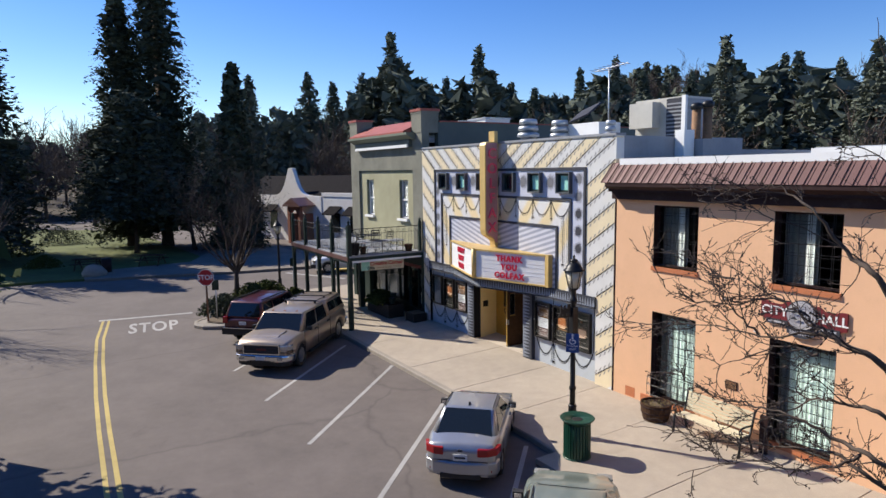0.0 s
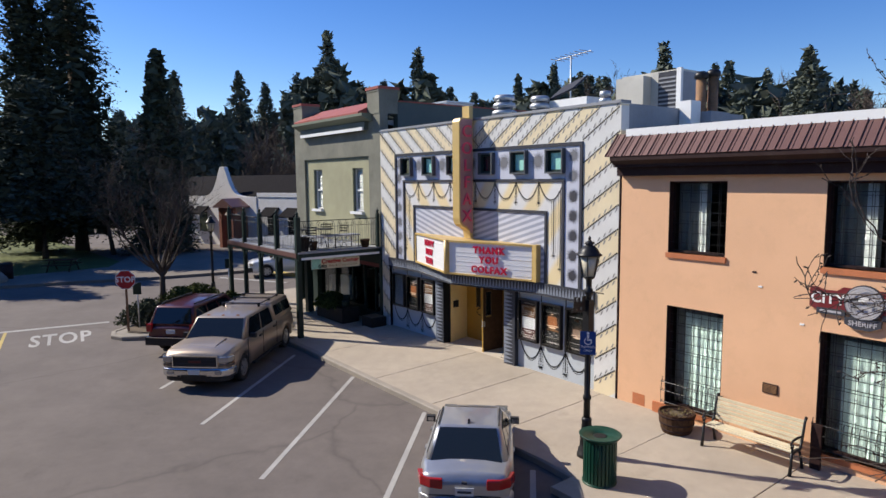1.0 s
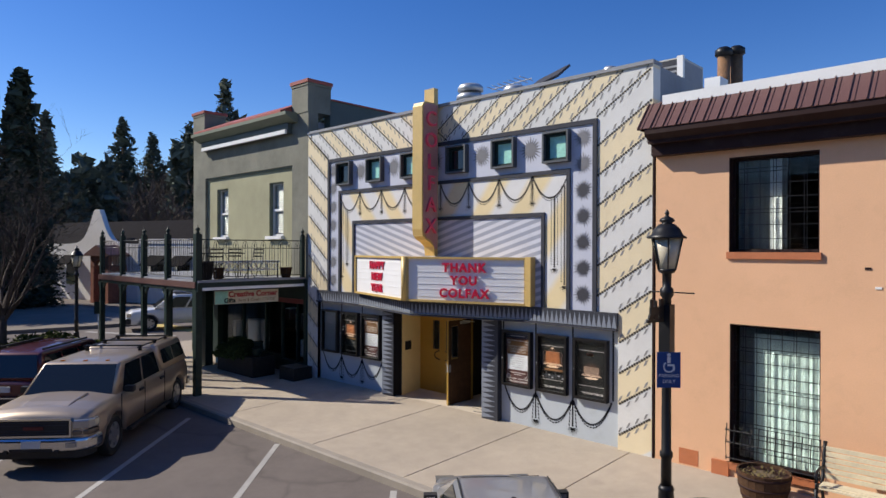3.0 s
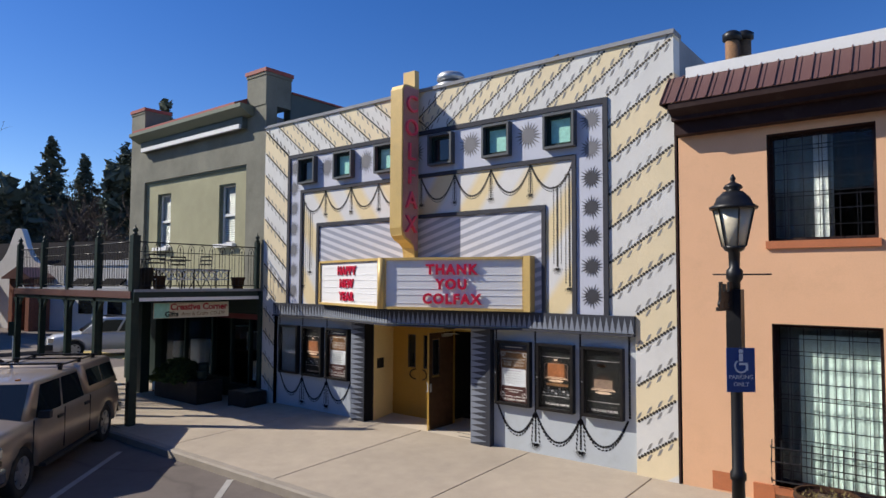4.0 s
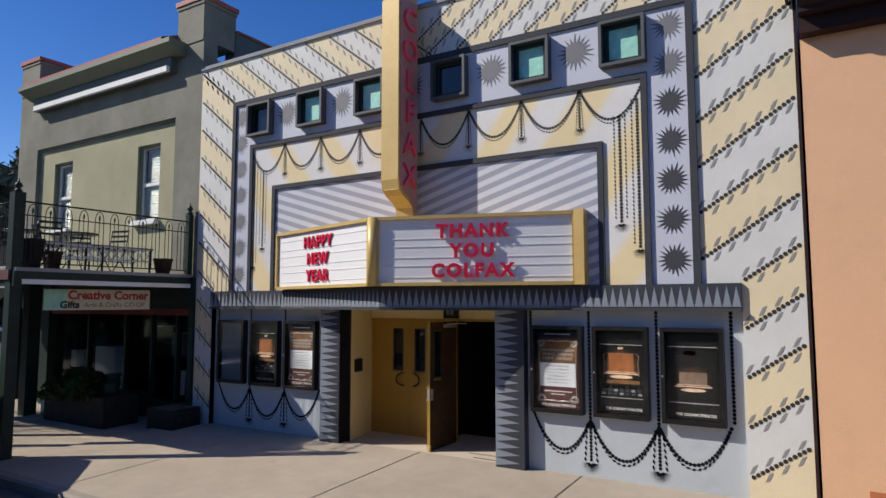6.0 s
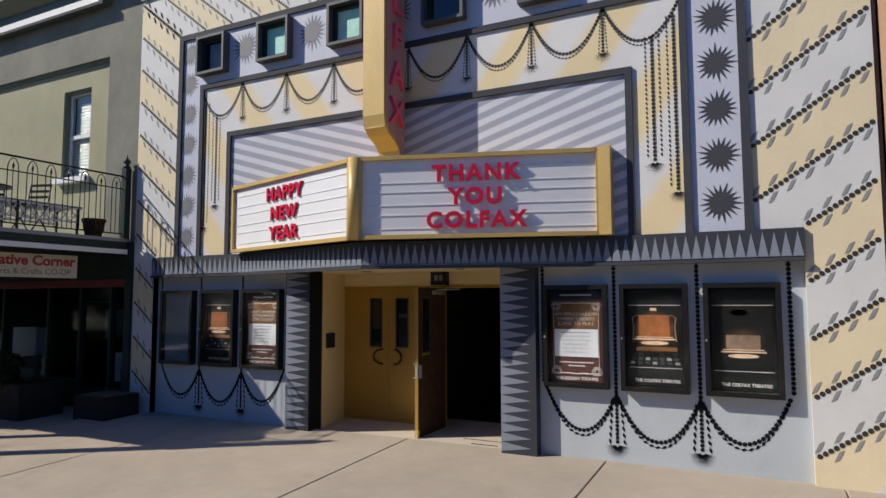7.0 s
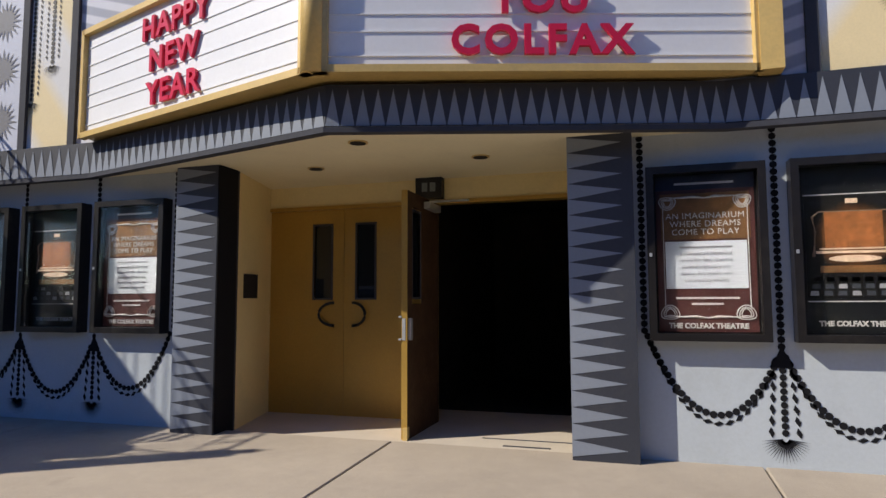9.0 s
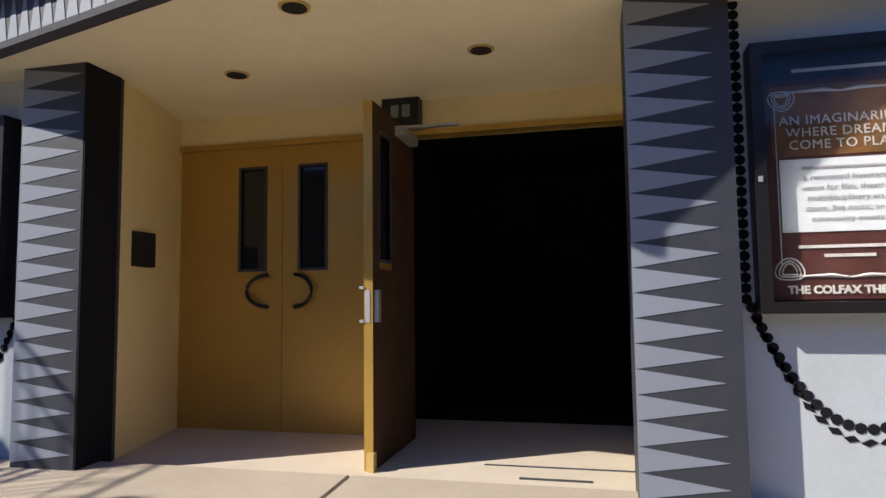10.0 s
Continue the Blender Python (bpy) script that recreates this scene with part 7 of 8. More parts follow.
M_LAMPGLASS = paint("frosted_lamp_glass", (0.62, 0.56, 0.42), 0.35, var=0.12, scale=6, bump=0)
LAMP_AT = (11.37, -2.98)
street_lamp(*LAMP_AT, 0.03, 4.36, True)
street_lamp(-11.1, -3.2, 0.0, 3.95, False)
psign = thing("parking_sign", "blue enamel disabled parking sign on the lamp post", "sign", at=pose(LAMP_AT[0], LAMP_AT[1], 0.0, 0, 0, 40))
part("panel", rounded(boxes((-0.15, -0.10, 2.12, 0.15, -0.09, 2.58)), 0.004, 1), M_BLUE, psign)
part("symbol", boxes((-0.02, -0.106, 2.44, 0.02, -0.10, 2.52), (-0.02, -0.106, 2.40, 0.07, -0.10, 2.425), (0.05, -0.106, 2.345, 0.075, -0.10, 2.40)), M_WHITE, psign, "white wheelchair symbol")
bm = bmesh.new()
bm_tube(bm, [(0.0 + 0.065 * math.cos(t), -0.103, 2.39 + 0.065 * math.sin(t)) for t in [2.2 + 4.2 * k / 14 for k in range(15)]], 0.010, 5)
part("symbol_wheel", bm, M_WHITE, psign)
bm = bmesh.new()
bm_prism(bm, [(0.025 * math.cos(t), 2.545 + 0.022 * math.sin(t)) for t in [2 * math.pi * k / 10 for k in range(10)]], 0.006, Matrix.Translation((0, -0.106, 0)))
part("symbol_head", bm, M_WHITE, psign)
text_part("PARKING", 0.062, 0, 2.275, -0.102, M_WHITE, psign)
text_part("ONLY", 0.062, 0, 2.20, -0.102, M_WHITE, psign)

can = thing("litter_bin", "round dark green slatted metal litter bin", "litter bin", at=pose(12.22, -3.62, 0.0) @ Matrix.Diagonal((1.0, 1.0, 0.92, 1.0)))
bm = bmesh.new()
bm_turn(bm, [(0.27, 0.03), (0.275, 0.88)], 24)
part("liner", bm, M_BIN, can)
for k in range(28):
    a = 2 * math.pi * k / 28
    bm = bmesh.new()
    bm_box(bm, 0.285, -0.022, 0.05, 0.30, 0.022, 0.90, pose(0, 0, 0, 0, 0, math.degrees(a)))
    part("slat", bm, M_BIN, can)
bm = bmesh.new()
bm_turn(bm, [(0.31, 0.0), (0.315, 0.06), (0.28, 0.06)], 24)
part("foot_ring", bm, M_BIN, can)
bm = bmesh.new()
bm_turn(bm, [(0.30, 0.90), (0.375, 0.985), (0.385, 1.0), (0.37, 1.01), (0.30, 0.955), (0.145, 0.975), (0.14, 0.96)], 28)
part("rim_lid", bm, M_BIN, can)
# solid near-black disc across the hole, coloured as the shade inside
bm = bmesh.new()
bm_turn(bm, [(0.142, 0.955), (0.10, 0.965)], 20)
part("opening", bm, M_DARK, can)

barrel = thing("barrel_planter", "half oak barrel planter with iron hoops", "planter", at=pose(11.86, -0.62, 0.10))
for k in range(20):
    a0, a1 = 2 * math.pi * k / 20, 2 * math.pi * (k + 0.96) / 20
    bm = bmesh.new()
    q = []
    for r, z in ((0.30, 0.0), (0.36, 0.22), (0.38, 0.44)):
        q.append([bm.verts.new((rr * math.cos(a), rr * math.sin(a), z)) for rr, a in ((r, a0), (r, a1), (r - 0.03, a1), (r - 0.03, a0))])
    for lo, hi in zip(q, q[1:]):
        for i in range(4):
            bm.faces.new((lo[i], lo[(i + 1) % 4], hi[(i + 1) % 4], hi[i]))
    bm.faces.new(q[0][::-1])
    bm.faces.new(q[-1])
    part("stave", bm, M_WOODDARK, barrel)
for z, r in ((0.06, 0.325), (0.20, 0.362), (0.36, 0.382)):
    bm = bmesh.new()
    bm_turn(bm, [(r - 0.02, z), (r, z), (r + 0.004, z + 0.035), (r - 0.02, z + 0.035)], 24)
    part("hoop", bm, M_BROWNTRIM, barrel)
bm = bmesh.new()
bm_turn(bm, [(0.34, 0.38), (0.1, 0.40)], 20)
part("soil", bm, M_SOIL, barrel)
bm = bmesh.new()
rnd = random.Random(3)
for k in range(160):
    a, r = rnd.uniform(0, 6.28), 0.32 * math.sqrt(rnd.random())
    p = Vector((r * math.cos(a), r * math.sin(a), 0.40))
    d = Vector((rnd.uniform(-1, 1), rnd.uniform(-1, 1), rnd.uniform(0.2, 0.9))).normalized() * rnd.uniform(0.03, 0.08)
    s = Vector((-d.y, d.x, 0)) * 0.3
    bm.faces.new([bm.verts.new(q) for q in (p - s, p + s, p + d)])
M_LITTER = paint("dry_plant_matter", (0.17, 0.13, 0.045), 0.8, var=0.4, scale=8)
tagged(part("dry_plants", bm, M_LITTER, barrel, "dry low plants"), kind="stuff")

# bench of cast ends and timber slats, against the peach wall
pb = thing("park_bench", "cream slatted bench with black cast-iron ends", "bench", at=pose(12.62, -0.62, 0.10))
BL = 1.72
for k, (y, z) in enumerate(((-0.20, 0.435), (-0.13, 0.445), (-0.06, 0.447), (0.01, 0.442), (0.08, 0.435))):
    part("seat_slat", rounded(boxes((0.02, y - 0.028, z - 0.012, BL - 0.02, y + 0.028, z + 0.012)), 0.006, 1), M_BENCH, pb)
for k in range(6):
    z = 0.52 + k * 0.075
    y = 0.15 + 0.05 * (z - 0.5) / 0.2
    part("back_slat", rounded(boxes((0.02, y - 0.012, z - 0.03, BL - 0.02, y + 0.012, z + 0.03)), 0.006, 1), M_BENCH, pb)
for x in (0.0, BL):
    bm = bmesh.new()
    bm_tube(bm, [(x, -0.28, 0.0), (x, -0.24, 0.20), (x, -0.24, 0.40), (x, -0.10, 0.42), (x, 0.10, 0.41), (x, 0.17, 0.60), (x, 0.25, 0.90), (x, 0.30, 0.98)], (0.035, 0.026, 0.028, 0.026, 0.026, 0.026, 0.024, 0.03), 7)
    end = part("cast_end", bm, M_BLACK, pb, "black cast-iron end")
    bm = bmesh.new()
    bm_tube(bm, [(x, 0.22, 0.0), (x, 0.16, 0.20), (x, 0.06, 0.40)], (0.035, 0.024, 0.024), 7)
    part("rear_leg", bm, M_BLACK, end)
    bm = bmesh.new()
    bm_tube(bm, [(x, 0.16, 0.64), (x, -0.02, 0.66), (x, -0.20, 0.65), (x, -0.28, 0.60), (x, -0.26, 0.53), (x, -0.20, 0.53), (x, -0.19, 0.58)], 0.022, 7)
    part("arm_scroll", bm, M_BLACK, end)
    bm = bmesh.new()
    bm_tube(bm, [(x, -0.23, 0.42), (x, -0.21, 0.52)], 0.02, 6)
    part("arm_post", bm, M_BLACK, end)
board = solid("leaning_board", rounded(boxes((14.42, -0.30, 0.12, 14.60, -0.24, 0.98)), 0.01, 1), M_BROWNTRIM, "dark brown board standing behind the bench", "board")
part("cleat", boxes((14.44, -0.315, 0.5, 14.58, -0.30, 0.56)), M_BROWNTRIM, board)

# stop sign and small posts on the corner
stop = thing("stop_sign", "red octagonal stop sign on a rusty post", "traffic sign", at=pose(-6.35, -7.85, 0.0, 0, 0, 58))
bm = bmesh.new()
bm_prism(bm, [(0.38 * math.cos(math.pi / 8 + k * math.pi / 4), 1.95 + 0.38 * math.sin(math.pi / 8 + k * math.pi / 4)) for k in range(8)], 0.008, Matrix.Translation((0, -0.03, 0)))
part("border", bm, M_WHITE, stop)
bm = bmesh.new()
bm_prism(bm, [(0.355 * math.cos(math.pi / 8 + k * math.pi / 4), 1.95 + 0.355 * math.sin(math.pi / 8 + k * math.pi / 4)) for k in range(8)], 0.006, Matrix.Translation((0, -0.036, 0)))
part("plate", bm, M_STOP, stop)
text_part("STOP", 0.30, 0, 1.95, -0.038, M_WHITE, stop, bold=0.006)
part("post", boxes((-0.035, -0.022, 0.0, 0.035, 0.022, 2.3)), M_RUST, stop)
for x, y, h in ((-10.6, -2.6, 1.9), (-6.7, -7.4, 1.75)):
    sp = thing("sign_post", "slim grey sign post with small plate", "sign post", at=pose(x, y, 0.0, 0, 0, 60))
    bm = bmesh.new()
    bm_tube(bm, [(0, 0, 0), (0, 0, h)], 0.028, 8)
    part("post", bm, M_GALV, sp)
    part("plate", boxes((-0.15, -0.035, h - 0.45, 0.15, -0.028, h)), M_DARKGREEN, sp)
M_TACTILE = ground_paint("yellow_tactile_mat", (0.62, 0.27, 0.05), 0.7, blotch=0.2)
solid("ramp_mat", boxes((-25.6, 3.7, STREET, -23.9, 4.9, STREET + 0.03)), M_TACTILE, "orange-yellow warning mat at a kerb ramp", "ramp mat", "structure")
bk = boxes((13.4, -4.66, -0.02, 15.6, -4.44, 0.012))
solid("kerb_marking", bk, M_BLUEKERB, "blue painted kerb of the disabled bay", "road marking", "structure")


# ---- planting and distance ----
M_BARK = paint("tree_bark", (0.085, 0.062, 0.047), 0.9, var=0.35, scale=5, grain=25, bump=0.5)


def leaf_paint(name, rgb, rgb2):
    m, nt, b = nodes_of(name, 0.9, 0, 0.05)
    g = nt.nodes.new("ShaderNodeNewGeometry")
    c = ramp_of(nt, g.outputs["Random Per Island"], ((0.0, rgb), (1.0, rgb2)))
    big = ramp_of(nt, noise_of(nt, 0.5, 3, 0.6), ((0.3, (0.75,) * 3), (0.7, (1.15,) * 3)))
    nt.links.new(mixed(nt, 1.0, c, big, "MULTIPLY"), b.inputs["Base Color"])
    return m


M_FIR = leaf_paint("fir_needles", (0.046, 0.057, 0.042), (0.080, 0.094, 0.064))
# distant needles: haze put into the base colour by paling it
M_HAZYFIR = leaf_paint("haze_paled_fir_needles", (0.095, 0.112, 0.092), (0.15, 0.165, 0.125))
M_CEDAR = leaf_paint("cedar_needles", (0.044, 0.054, 0.042), (0.088, 0.100, 0.072))
M_PINE = leaf_paint("pine_needles", (0.022, 0.040, 0.014), (0.055, 0.075, 0.028))
M_BUSH = leaf_paint("bush_leaves", (0.045, 0.06, 0.018), (0.11, 0.12, 0.035))
M_BUSHGREY = leaf_paint("grey_bush_leaves", (0.05, 0.06, 0.04), (0.09, 0.10, 0.06))
M_TWIG = paint("bare_twigs", (0.115, 0.085, 0.066), 0.9, var=0.25, scale=1.0, bump=0)
M_DARKTWIG = paint("dark_bare_twigs", (0.05, 0.036, 0.03), 0.9, var=0.25, scale=1.0, bump=0)


def mesh_part(name, verts, faces, material, parent=None, label="", at=None, smooth=False):
    me = bpy.data.meshes.new(name)
    me.from_pydata(verts, [], faces)
    me.materials.append(material)
    ob = new(name, me)
    if parent is not None:
        ob.parent = parent
    if at is not None:
        ob.matrix_basis = at
    if label:
        ob["label"] = label
    return ob


def conifer_crown(h, r, seed, tiers, per, droop, low, slim, size):
    """Needle sprays on clusters of drooping boughs round a stem; uneven outline with gaps."""
    rnd = random.Random(seed)
    V, F = [], []
    clusters = max(12, int(tiers * per * 0.16))
    twist = rnd.uniform(0, 6.28)
    for c in range(clusters):
        f = ((c + rnd.random()) / clusters) ** 1.15
        a0 = c * 2.39996 + rnd.uniform(-0.5, 0.5)
        lobe = 1 + 0.13 * math.sin(3 * a0 + 9 * f + twist) + 0.10 * math.sin(5 * a0 - 17 * f)
        span = r * (1 - f) ** slim * lobe * rnd.uniform(0.66, 1.10) + 0.025 * r
        z0 = low * h + (1 - low) * h * f
        for k in range(3):
            a, g = a0 + rnd.uniform(-0.9, 0.9), rnd.uniform(0.15, 0.68)
            x, y, zz = span * g * math.cos(a), span * g * math.sin(a), z0 - droop * span * g * g + rnd.uniform(-1, 1) * size
            s = size * rnd.uniform(1.1, 2.0)
            i = len(V)
            V += [(x + s * rnd.uniform(-1, 1), y + s * rnd.uniform(-1, 1), zz + s * rnd.uniform(-0.8, 0.8)) for _ in range(4)]
            F += [(i, i + 1, i + 2), (i, i + 2, i + 3), (i, i + 1, i + 3)]
        for k in range(5):
            a = a0 + rnd.uniform(-0.55, 0.55)
            z = z0 + rnd.uniform(-0.5, 0.5) * min(size * 2.2, 0.05 * h)
            L = span * rnd.uniform(0.66, 1.0)
            m = max(2, int(L / (size * 0.62)))
            for j in range(m):
                g = (j + rnd.uniform(0.1, 1.0)) / m
                if g < 0.12:
                    continue
                side = rnd.uniform(-1, 1) * (0.17 * L * (1.15 - g) + 0.9 * size)
                x, y = L * g * math.cos(a) - side * math.sin(a), L * g * math.sin(a) + side * math.cos(a)
                zz = z - droop * L * g * g + rnd.uniform(-0.8, 0.8) * size
                s = size * rnd.uniform(0.55, 1.2) * (1.1 - 0.4 * g)
                yaw = a + rnd.uniform(-1.2, 1.2) * (1 + 1.6 * g)
                ux, uy = math.cos(yaw), math.sin(yaw)
                px, py = -uy, ux
                dz = -droop * s * rnd.uniform(-0.2, 1.6)
                lift = rnd.uniform(-0.35, 0.35) * s
                i = len(V)
                V += [(x - px * s * 0.34, y - py * s * 0.34, zz + lift), (x + ux * s, y + uy * s, zz + dz), (x + px * s * 0.34, y + py * s * 0.34, zz - lift), (x - ux * s * 0.45, y - uy * s * 0.45, zz + s * 0.22)]
                F += [(i, i + 1, i + 3), (i + 1, i + 2, i + 3)]
    for k in range(14):
        i = len(V)
        a, z = k * 2.4, h * (0.955 + 0.04 * k / 14)
        w = size * 0.4 * (1.3 - k / 14)
        V += [(0, 0, z), (w * math.cos(a), w * math.sin(a), z - 0.2 * w), (w * 0.3 * math.cos(a + 1.2), w * 0.3 * math.sin(a + 1.2), z + 0.7 * w)]
        F.append((i, i + 1, i + 2))
    return V, F


def conifer(x, y, z, h, r, seed, label, material, tiers=26, per=13, droop=0.35, low=0.12, slim=0.85, size=0.55, name="conifer"):
    t = thing(name, label, "tree", at=pose(x, y, z, 0, 0, seed * 37 % 360))
    bm = bmesh.new()
    bm_tube(bm, [(0, 0, -0.3), (0.02 * h * 0.1, 0, h * 0.4), (0, 0, h * 0.97)], (0.022 * h, 0.014 * h, 0.002 * h), 8)
    part("trunk", bm, M_BARK, t)
    mesh_part("crown", *conifer_crown(h, r, seed, tiers, per, droop, low, slim, size), material, t)
    return t


def branches(rnd, start, direction, length, radius, depth, out, spread=0.55, up=0.12, forks=(2, 4), wig=0.22):
    """Grow one limb and what forks from it, as tapered point runs."""
    pts, rad = [Vector(start)], [radius]
    d = Vector(direction).normalized()
    n = max(3, int(4 + depth))
    for i in range(n):
        d = (d + Vector((rnd.uniform(-1, 1), rnd.uniform(-1, 1), rnd.uniform(-1, 1))) * wig + Vector((0, 0, up))).normalized()
        pts.append(pts[-1] + d * length / n)
        rad.append(radius * (1 - 0.62 * (i + 1) / n))
    out.append((pts, rad))
    if depth > 0:
        for k in range(rnd.randint(*forks) + (1 if depth > 1 else 0)):
            i = rnd.randint(1, n)
            nd = (d + Vector((rnd.uniform(-1, 1), rnd.uniform(-1, 1), rnd.uniform(-0.7, 0.8))) * spread * 1.6).normalized()
            branches(rnd, pts[i], nd, length * rnd.uniform(0.45, 0.75), max(rad[i] * 0.62, 0.0035), depth - 1, out, spread, up, forks, wig)


def bare_tree(x, y, z, h, seed, label, depth=4, limbs=6, trunk=0.3, material=None, name="bare_tree", buds=False, lean=None, spread=0.55, sides=5):
    t = thing(name, label, "tree", at=pose(x, y, z))
    rnd = random.Random(seed)
    runs = []
    top = Vector((rnd.uniform(-0.05, 0.05) * h, rnd.uniform(-0.05, 0.05) * h, h * trunk))
    bm = bmesh.new()
    bm_tube(bm, [(0, 0, -0.2), top * 0.5, top], (0.030 * h * 0.8, 0.022 * h * 0.8, 0.019 * h * 0.8), 9)
    part("trunk", bm, material or M_BARK, t)
    for k in range(limbs):
        a = 2 * math.pi * (k + rnd.uniform(-0.3, 0.3)) / limbs
        d = Vector((math.cos(a), math.sin(a), rnd.uniform(0.5, 1.3)))
        if lean is not None:
            d = d + Vector(lean) * rnd.uniform(0.2, 1.0)
        branches(rnd, top * rnd.uniform(0.75, 1.0), d, h * rnd.uniform(0.38, 0.55), 0.011 * h, depth, runs, spread)
    big, small = bmesh.new(), bmesh.new()
    for pts, rad in runs:
        if rad[0] > 0.006 * h:
            bm_tube(big, pts, rad, 6, False)
        else:
            bm_tube(small, pts, rad, 3 if rad[0] < 0.003 * h else sides - 1, False)
            if buds and rnd.random() < 0.8:
                p = pts[-1]
                for _ in range(2):
                    q = pts[rnd.randint(1, len(pts) - 1)] + Vector((rnd.uniform(-1, 1), rnd.uniform(-1, 1), rnd.uniform(-1, 1))) * 0.02
                    s = 0.016
                    vs = [small.verts.new(q + Vector(o) * s) for o in ((1, 0, 0), (-0.5, 0.8, 0), (-0.5, -0.8, 0), (0, 0, 1.4))]
                    for tri in ((0, 1, 3), (1, 2, 3), (2, 0, 3)):
                        small.faces.new([vs[i] for i in tri])
    part("limb", big, material or M_BARK, t)
    tagged(part("spray", small, M_DARKTWIG if buds else M_TWIG, t), kind="stuff")
    return t


def bush(x, y, z, r, h, seed, material, label):
    b = thing("shrub", label, "shrub", "shrubs", at=pose(x, y, z))
    rnd = random.Random(seed)
    V, F = [], []
    for k in range(2600):
        a, u = rnd.uniform(0, 6.283), rnd.random()
        rr = r * (0.55 + 0.5 * rnd.random()) * math.sin(math.acos(min(1, u))) * (1 + 0.22 * math.sin(a * 3 + seed) + 0.12 * math.sin(a * 7))
        p = Vector((rr * math.cos(a), rr * math.sin(a), h * u * rnd.uniform(0.75, 1.1)))
        s = rnd.uniform(0.05, 0.11)
        d = Vector((rnd.uniform(-1, 1), rnd.uniform(-1, 1), rnd.uniform(-0.3, 1))).normalized() * s
        q = d.cross(Vector((rnd.uniform(-1, 1), rnd.uniform(-1, 1), rnd.uniform(-1, 1)))).normalized() * s * 0.45
        i = len(V)
        V += [p - q, p + d, p + q, p - d * 0.6]
        F += [(i, i + 1, i + 2, i + 3)]
    mesh_part("foliage", V, F, material, b)
    bm = bmesh.new()
    for k in range(6):
        a = k
        bm_tube(bm, [(0, 0, -0.05), (0.3 * r * math.cos(a), 0.3 * r * math.sin(a), h * 0.4), (0.6 * r * math.cos(a), 0.6 * r * math.sin(a), h * 0.75)], (0.02, 0.014, 0.006), 5)
    part("stem", bm, M_BARK, b)


# corner bed
bed = bmesh.new()
vs = [bed.verts.new((x, y, 0.012)) for x, y in ((-5.35, -5.9), (-5.75, -7.6), (-6.25, -7.95), (-6.9, -7.7), (-9.2, -5.3), (-9.9, -3.9), (-7.0, -3.9))]
bed.faces.new(vs[::-1])
bmesh.ops.recalc_face_normals(bed, faces=bed.faces[:])
if bed.faces[:][0].normal.z < 0:
    bmesh.ops.reverse_faces(bed, faces=bed.faces[:])
solid("planting_bed", bed, M_SOIL, "dry planted corner bed inside the kerb", "planting bed", "structure")
bush(-7.6, -6.9, 0.0, 0.95, 0.85, 1, M_BUSHGREY, "grey-green rounded shrub in the corner bed")
bush(-8.7, -5.3, 0.0, 1.1, 1.05, 2, M_BUSH, "yellow-green spreading shrub in the corner bed")
bush(-9.4, -4.4, 0.0, 1.0, 1.0, 3, M_BUSH, "yellow-green spreading shrub behind another")
bush(-6.3, -6.6, 0.0, 0.42, 0.5, 4, M_BUSHGREY, "low dry shrub at the kerb nose")
bush(-7.6, -3.6, 0.0, 0.7, 0.8, 5, M_BUSH, "green shrub by the balcony post")
bare_tree(-9.3, -5.9, 0.0, 6.6, 11, "leafless young street tree in the corner bed", 4, 9, 0.30, buds=True)
bush(-3.3, -0.95, 0.55, 0.62, 0.55, 9, M_PINE, "dark trailing plants heaped on the display table")
# street tree whose bare crown hangs into view, and others along the kerbs
street_tree = bare_tree(20.6, -4.9, -0.05, 5.6, 29, "leafless budding street tree at the kerb", 3, 4, 0.40, buds=True, lean=(0.9, 0.7, 0), spread=0.5)
runs, rnd = [], random.Random(8)


def bough(points, radius, twigs, reach):
    """One long limb bent through a few points, with small forking twigs along its outer part."""
    pts = [Vector(p) for p in points]
    run = []
    for i in range(len(pts) - 1):
        a, b, c, d = pts[max(i - 1, 0)], pts[i], pts[i + 1], pts[min(i + 2, len(pts) - 1)]
        for k in range(6):
            u = k / 6
            run.append(0.5 * ((2 * b) + (c - a) * u + (2 * a - 5 * b + 4 * c - d) * u * u + (3 * b - a - 3 * c + d) * u ** 3) + Vector((rnd.uniform(-1, 1), rnd.uniform(-1, 1), rnd.uniform(-1, 1))) * 0.018)
    run.append(pts[-1])
    n = len(run) - 1
    runs.append((run, [radius * (1 - i / n) ** 1.7 + 0.0032 for i in range(n + 1)]))
    for k in range(twigs):
        i = rnd.randint(int(n * 0.32), n - 1)
        way = (run[i + 1] - run[i]).normalized() + Vector((rnd.uniform(-0.5, 0.5), rnd.uniform(-0.7, 0.7), rnd.uniform(-0.9, 0.9)))
        branches(rnd, run[i], way, reach * rnd.uniform(0.5, 1.2), 0.0065, 2, runs, 0.5, 0.03, (1, 3), 0.30)


bough(((0.00, 0.00, 1.90), (-0.32, -1.47, 3.85), (-0.72, -2.67, 5.44), (-1.02, -2.58, 5.67), (-1.24, -2.76, 6.03), (-1.56, -2.65, 6.22), (-1.81, -2.70, 6.29), (-2.44, -2.61, 6.21)), 0.042, 12, 0.36)
bough(((0.00, 0.00, 1.90), (-0.26, -1.60, 3.54), (-0.58, -2.91, 4.88), (-0.90, -2.97, 5.04), (-1.11, -2.90, 5.06), (-1.56, -2.98, 4.95), (-2.23, -2.99, 4.93), (-3.32, -2.92, 4.70)), 0.042, 16, 0.42)
bough(((-1.22, -2.68, 5.01), (-1.49, -2.56, 5.12), (-1.76, -2.57, 5.22), (-2.11, -2.72, 5.11), (-2.82, -2.63, 5.10), (-3.15, -2.62, 5.45)), 0.012, 13, 0.42)
